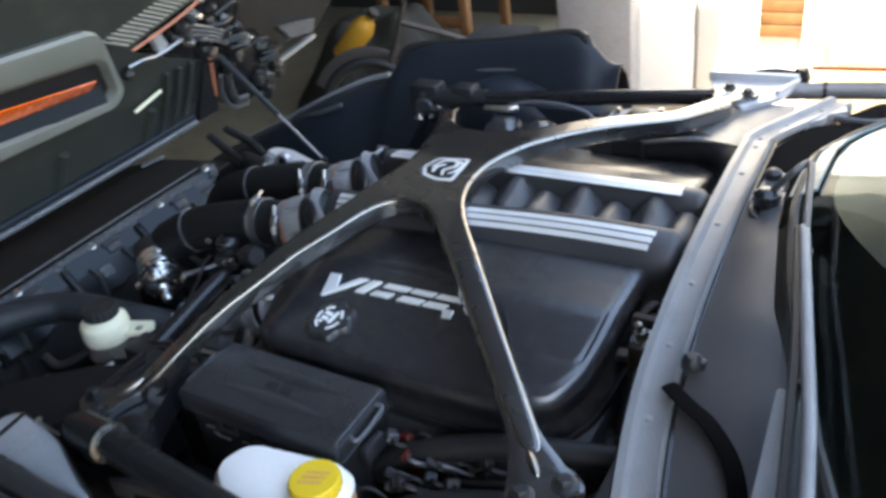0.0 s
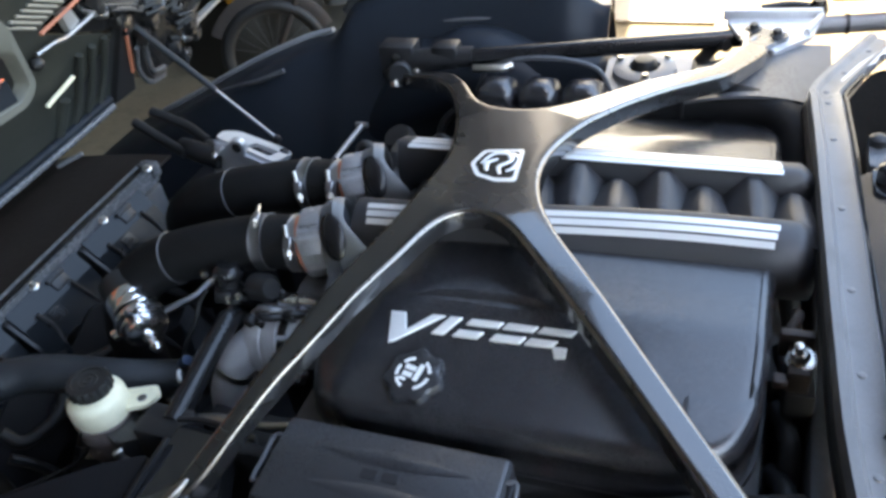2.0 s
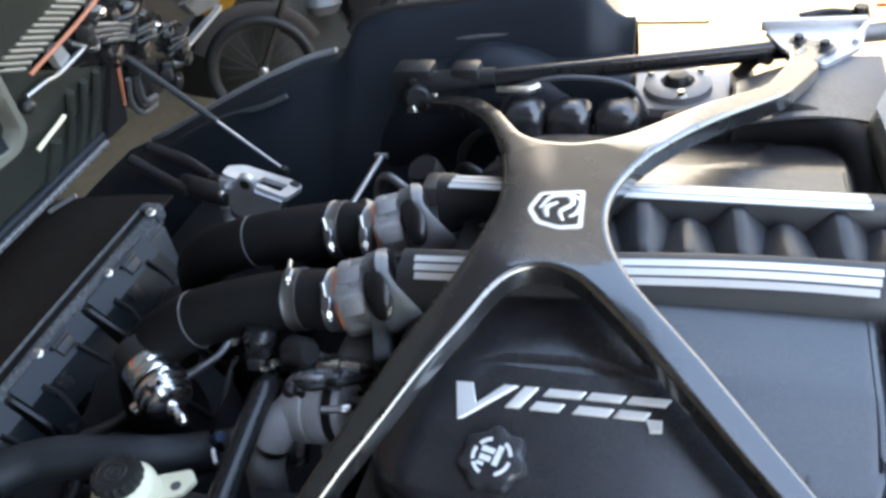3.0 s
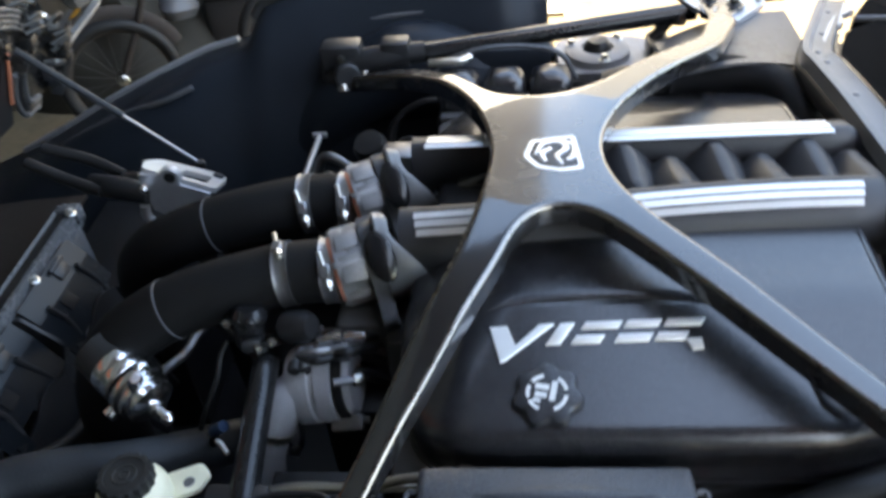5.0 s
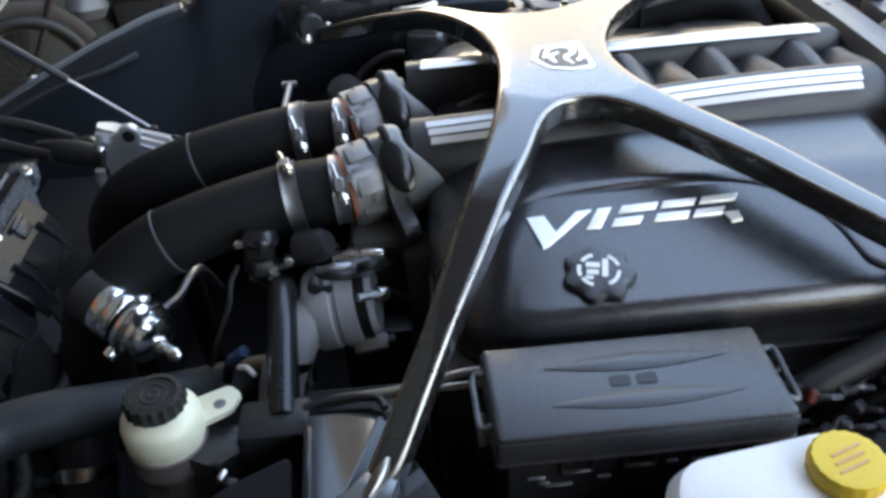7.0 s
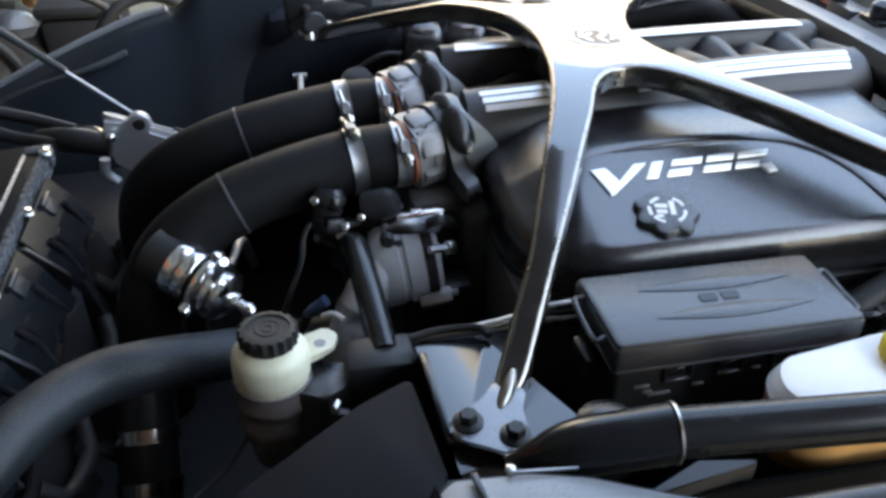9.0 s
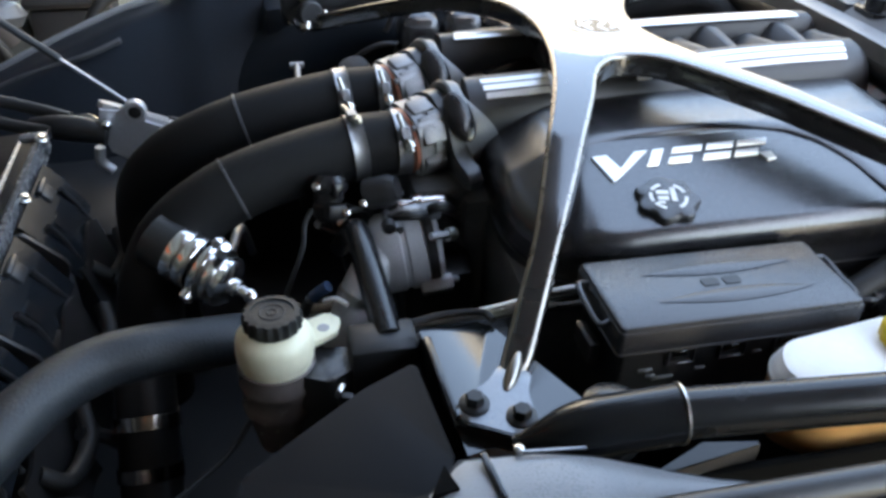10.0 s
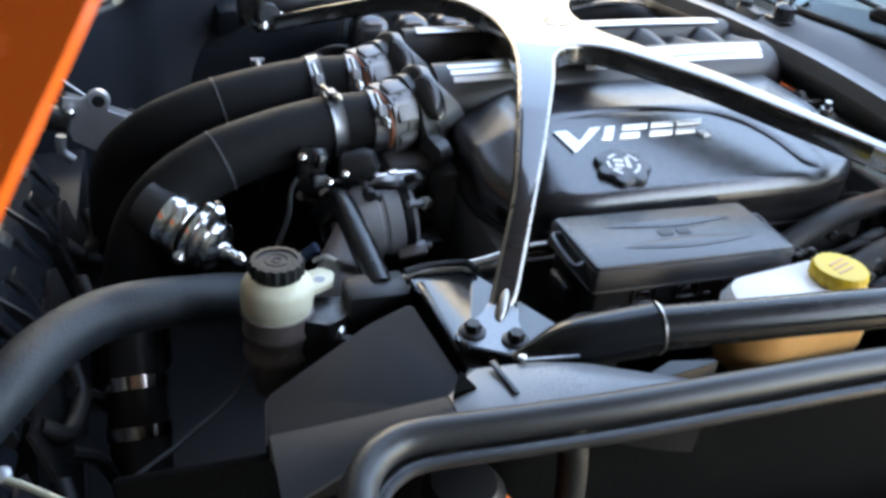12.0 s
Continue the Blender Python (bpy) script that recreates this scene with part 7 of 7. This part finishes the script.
# small fittings crowded below the throttles
def build_fittings():
    rnd = random.Random(17)
    for k in range(15):
        x, y, z = -0.395 + 0.155 * rnd.random(), -0.285 + 0.11 * rnd.random(), 0.715 + 0.05 * rnd.random()
        r = 0.004 + 0.005 * rnd.random()
        fit = thing("fitting", "small bolt or union among the lines by the alternator", "fitting", "small fittings")
        turn = pose(x, y, z, 70 + 50 * rnd.random(), 0, 360 * rnd.random())
        part("head", moved(lathe([(r, 0), (r, r * 1.1), (r * 0.8, r * 1.4), (0.001, r * 1.4)], 6 if k % 2 else 14), turn), (CHROME, DULLSTEEL, BLACK, ALU, STEEL)[k % 5], fit)
        part("shank", moved(lathe([(r * 0.6, -0.025), (r * 0.6, 0.001), (0.001, 0.001)], 10), turn), (DULLSTEEL, BLACK)[k % 2], fit)
    for k in range(8):
        x, y, z = -0.40 + 0.14 * rnd.random(), -0.27 + 0.08 * rnd.random(), 0.70 + 0.06 * rnd.random()
        ln = thing("thin_line", "thin dark line among the engine fittings", "line", "thin lines")
        part("line", tube([(x, y, z), (x + 0.03, y - 0.02 * rnd.random(), z + 0.03 * rnd.random()), (x + 0.06 + 0.04 * rnd.random(), y + 0.03, z - 0.02), (x + 0.12, y + 0.05, z - 0.08)], 0.0035 + 0.003 * rnd.random(), 8), (BLACK, RUBBER, DULLSTEEL)[k % 3], ln)


build_fittings()


# ---- things stored beyond the car ----
def build_background():
    dr = thing("door_1", "white double door in bright daylight", "door", kind="structure")
    for x0, x1 in ((-0.86, -0.30), (-0.285, 0.12)):
        part("leaf", box(x0, x1, 2.40, 2.45, 0.02, 2.1, 0.006), DOORPAINT, dr)
    part("frame", join(box(-0.9, -0.865, 2.39, 2.47, 0.0, 2.15, 0.004), box(0.125, 0.17, 2.39, 2.47, 0.0, 2.15, 0.004)), DOORPAINT, dr)
    part("backing", box(-0.3, -0.285, 2.44, 2.46, 0.02, 2.1, 0), DARKWALL, dr)
    pl = thing("low_wall", "pale masonry ledge along the wall", "ledge", kind="structure")
    part("ledge", box(0.17, 3.4, 2.95, 3.3, 0.0, 0.12, 0.01), PLASTER, pl)
    sg = thing("wooden_plaque", "small rough wooden plaque hanging on the white door", "plaque")
    for k in range(4):
        part("board", box(-0.03, 0.135, 2.36, 2.385, 0.335 + 0.05 * k, 0.382 + 0.05 * k, 0.003), OAK, sg)
    part("hanger", box(0.03, 0.06, 2.386, 2.40, 0.36, 0.56, 0.003), DARKMETAL, sg)

    ch = thing("wooden_chair", "dark stained wooden chair in the shade", "chair")
    for x, y in ((-2.15, 2.75), (-1.62, 2.75), (-2.15, 3.2), (-1.62, 3.2)):
        part("leg", box(x - 0.025, x + 0.025, y - 0.025, y + 0.025, 0, 0.45 if y < 3 else 0.95, 0.005), WOOD, ch)
    part("seat", box(-2.2, -1.57, 2.7, 3.24, 0.42, 0.46, 0.008), WOOD, ch)
    for z in (0.18, 0.62, 0.8):
        part("rail", box(-2.15, -1.62, 3.185 if z > 0.3 else 2.735, 3.215 if z > 0.3 else 2.765, z, z + 0.06, 0.005), WOOD, ch)

    yb = thing("yellow_container", "yellow plastic container leaning among stored things", "container")
    part("body", moved(lathe([(0.045, 0), (0.055, 0.01), (0.055, 0.2), (0.04, 0.24), (0.02, 0.26), (0.02, 0.29), (0.001, 0.29)], 20), pose(-1.80, 1.9, 0.31, 0, 46, 0)), AMBERYELLOW, yb)
    part("cap", moved(lathe([(0.022, 0.285), (0.024, 0.29), (0.024, 0.315), (0.001, 0.316)], 16), pose(-1.80, 1.9, 0.31, 0, 46, 0)), DARKMETAL, yb)
    bg = thing("cloth_bundle", "small grey cloth bundle on the dark heap", "bundle")
    part("cloth", moved(lathe([(0.01, -0.05), (0.06, -0.04), (0.075, 0.0), (0.05, 0.035), (0.01, 0.045)], 18, lambda a, r: r * (1 + 0.12 * math.cos(3 * a))), pose(-1.35, 2.0, 0.31, 0, 10, 20)), GREY, bg)
    tp = thing("covered_heap", "dark olive canvas thrown over stored things", "heap")
    def heap(u, v):
        a, r = 2 * math.pi * u, v
        k = 0.5 + 0.5 * noise.noise(Vector((3 * math.cos(a) * r, 3 * math.sin(a) * r, 0.3)))
        return Vector((-1.75 + 0.55 * r * math.cos(a), 2.2 + 0.45 * r * math.sin(a), max(0.0, 0.42 * (1 - r ** 2.5) * (0.6 + 0.7 * k))))
    part("canvas", sheet(heap, 40, 14), TARP, tp)
    bx = thing("tool_case", "dark plastic case on the floor", "case")
    part("case", box(-1.30, -1.02, 2.1, 2.4, 0.0, 0.28, 0.03), DARKWALL, bx)
    part("lid", box(-1.31, -1.01, 2.09, 2.41, 0.28, 0.33, 0.02), DARKWALL, bx)

    wh = thing("bicycle", "small bicycle lying in the shade of the wall", "bicycle")
    c = Vector((-1.43, 1.58, 0.225))
    m = Matrix.Translation(c) @ pose(0, 0, 0, 84, 0, 28)
    tyre = part("tyre", moved(sweep([Vector((0.188 * math.cos(2 * math.pi * k / 48), 0.188 * math.sin(2 * math.pi * k / 48), 0)) for k in range(49)], ring(0.022, 10), False), m), RUBBER, wh)
    part("rim", moved(sweep([Vector((0.168 * math.cos(2 * math.pi * k / 48), 0.168 * math.sin(2 * math.pi * k / 48), 0)) for k in range(49)], ring(0.008, 8), False), m), DARKMETAL, wh)
    part("hub", moved(lathe([(0.012, -0.03), (0.02, -0.025), (0.012, -0.01), (0.012, 0.01), (0.02, 0.025), (0.012, 0.03)], 16), m), STEEL, wh)
    for k in range(20):
        a = 2 * math.pi * k / 20
        part("spoke", moved(tube([(0.015 * math.cos(a + 0.4), 0.015 * math.sin(a + 0.4), 0.015 * (-1) ** k), (0.168 * math.cos(a), 0.168 * math.sin(a), 0)], 0.0012, 5), m), DARKMETAL, wh)
    part("mudguard", moved(sweep([Vector((0.222 * math.cos(q), 0.222 * math.sin(q), 0)) for q in (radians(20 + 7 * k) for k in range(20))], ring(0.004, 8, 0.03), True, up=(0, 0, 1)), m), DARKMETAL, wh)
    part("fork", tube([c, c + Vector((0.10, 0.07, 0.2)), c + Vector((0.18, 0.1, 0.42))], 0.012, 10), DARKMETAL, wh)
    part("frame", tube([c + Vector((0.15, 0.09, 0.34)), c + Vector((0.4, 0.25, 0.2)), c + Vector((0.55, 0.3, -0.0))], 0.014, 10), DARKMETAL, wh)
    part("rear_tyre", moved(sweep([Vector((0.188 * math.cos(2 * math.pi * k / 40), 0.188 * math.sin(2 * math.pi * k / 40), 0)) for k in range(41)], ring(0.022, 10), False), Matrix.Translation(c + Vector((0.55, 0.3, 0))) @ pose(0, 0, 0, 84, 0, 28)), RUBBER, wh)


build_background()
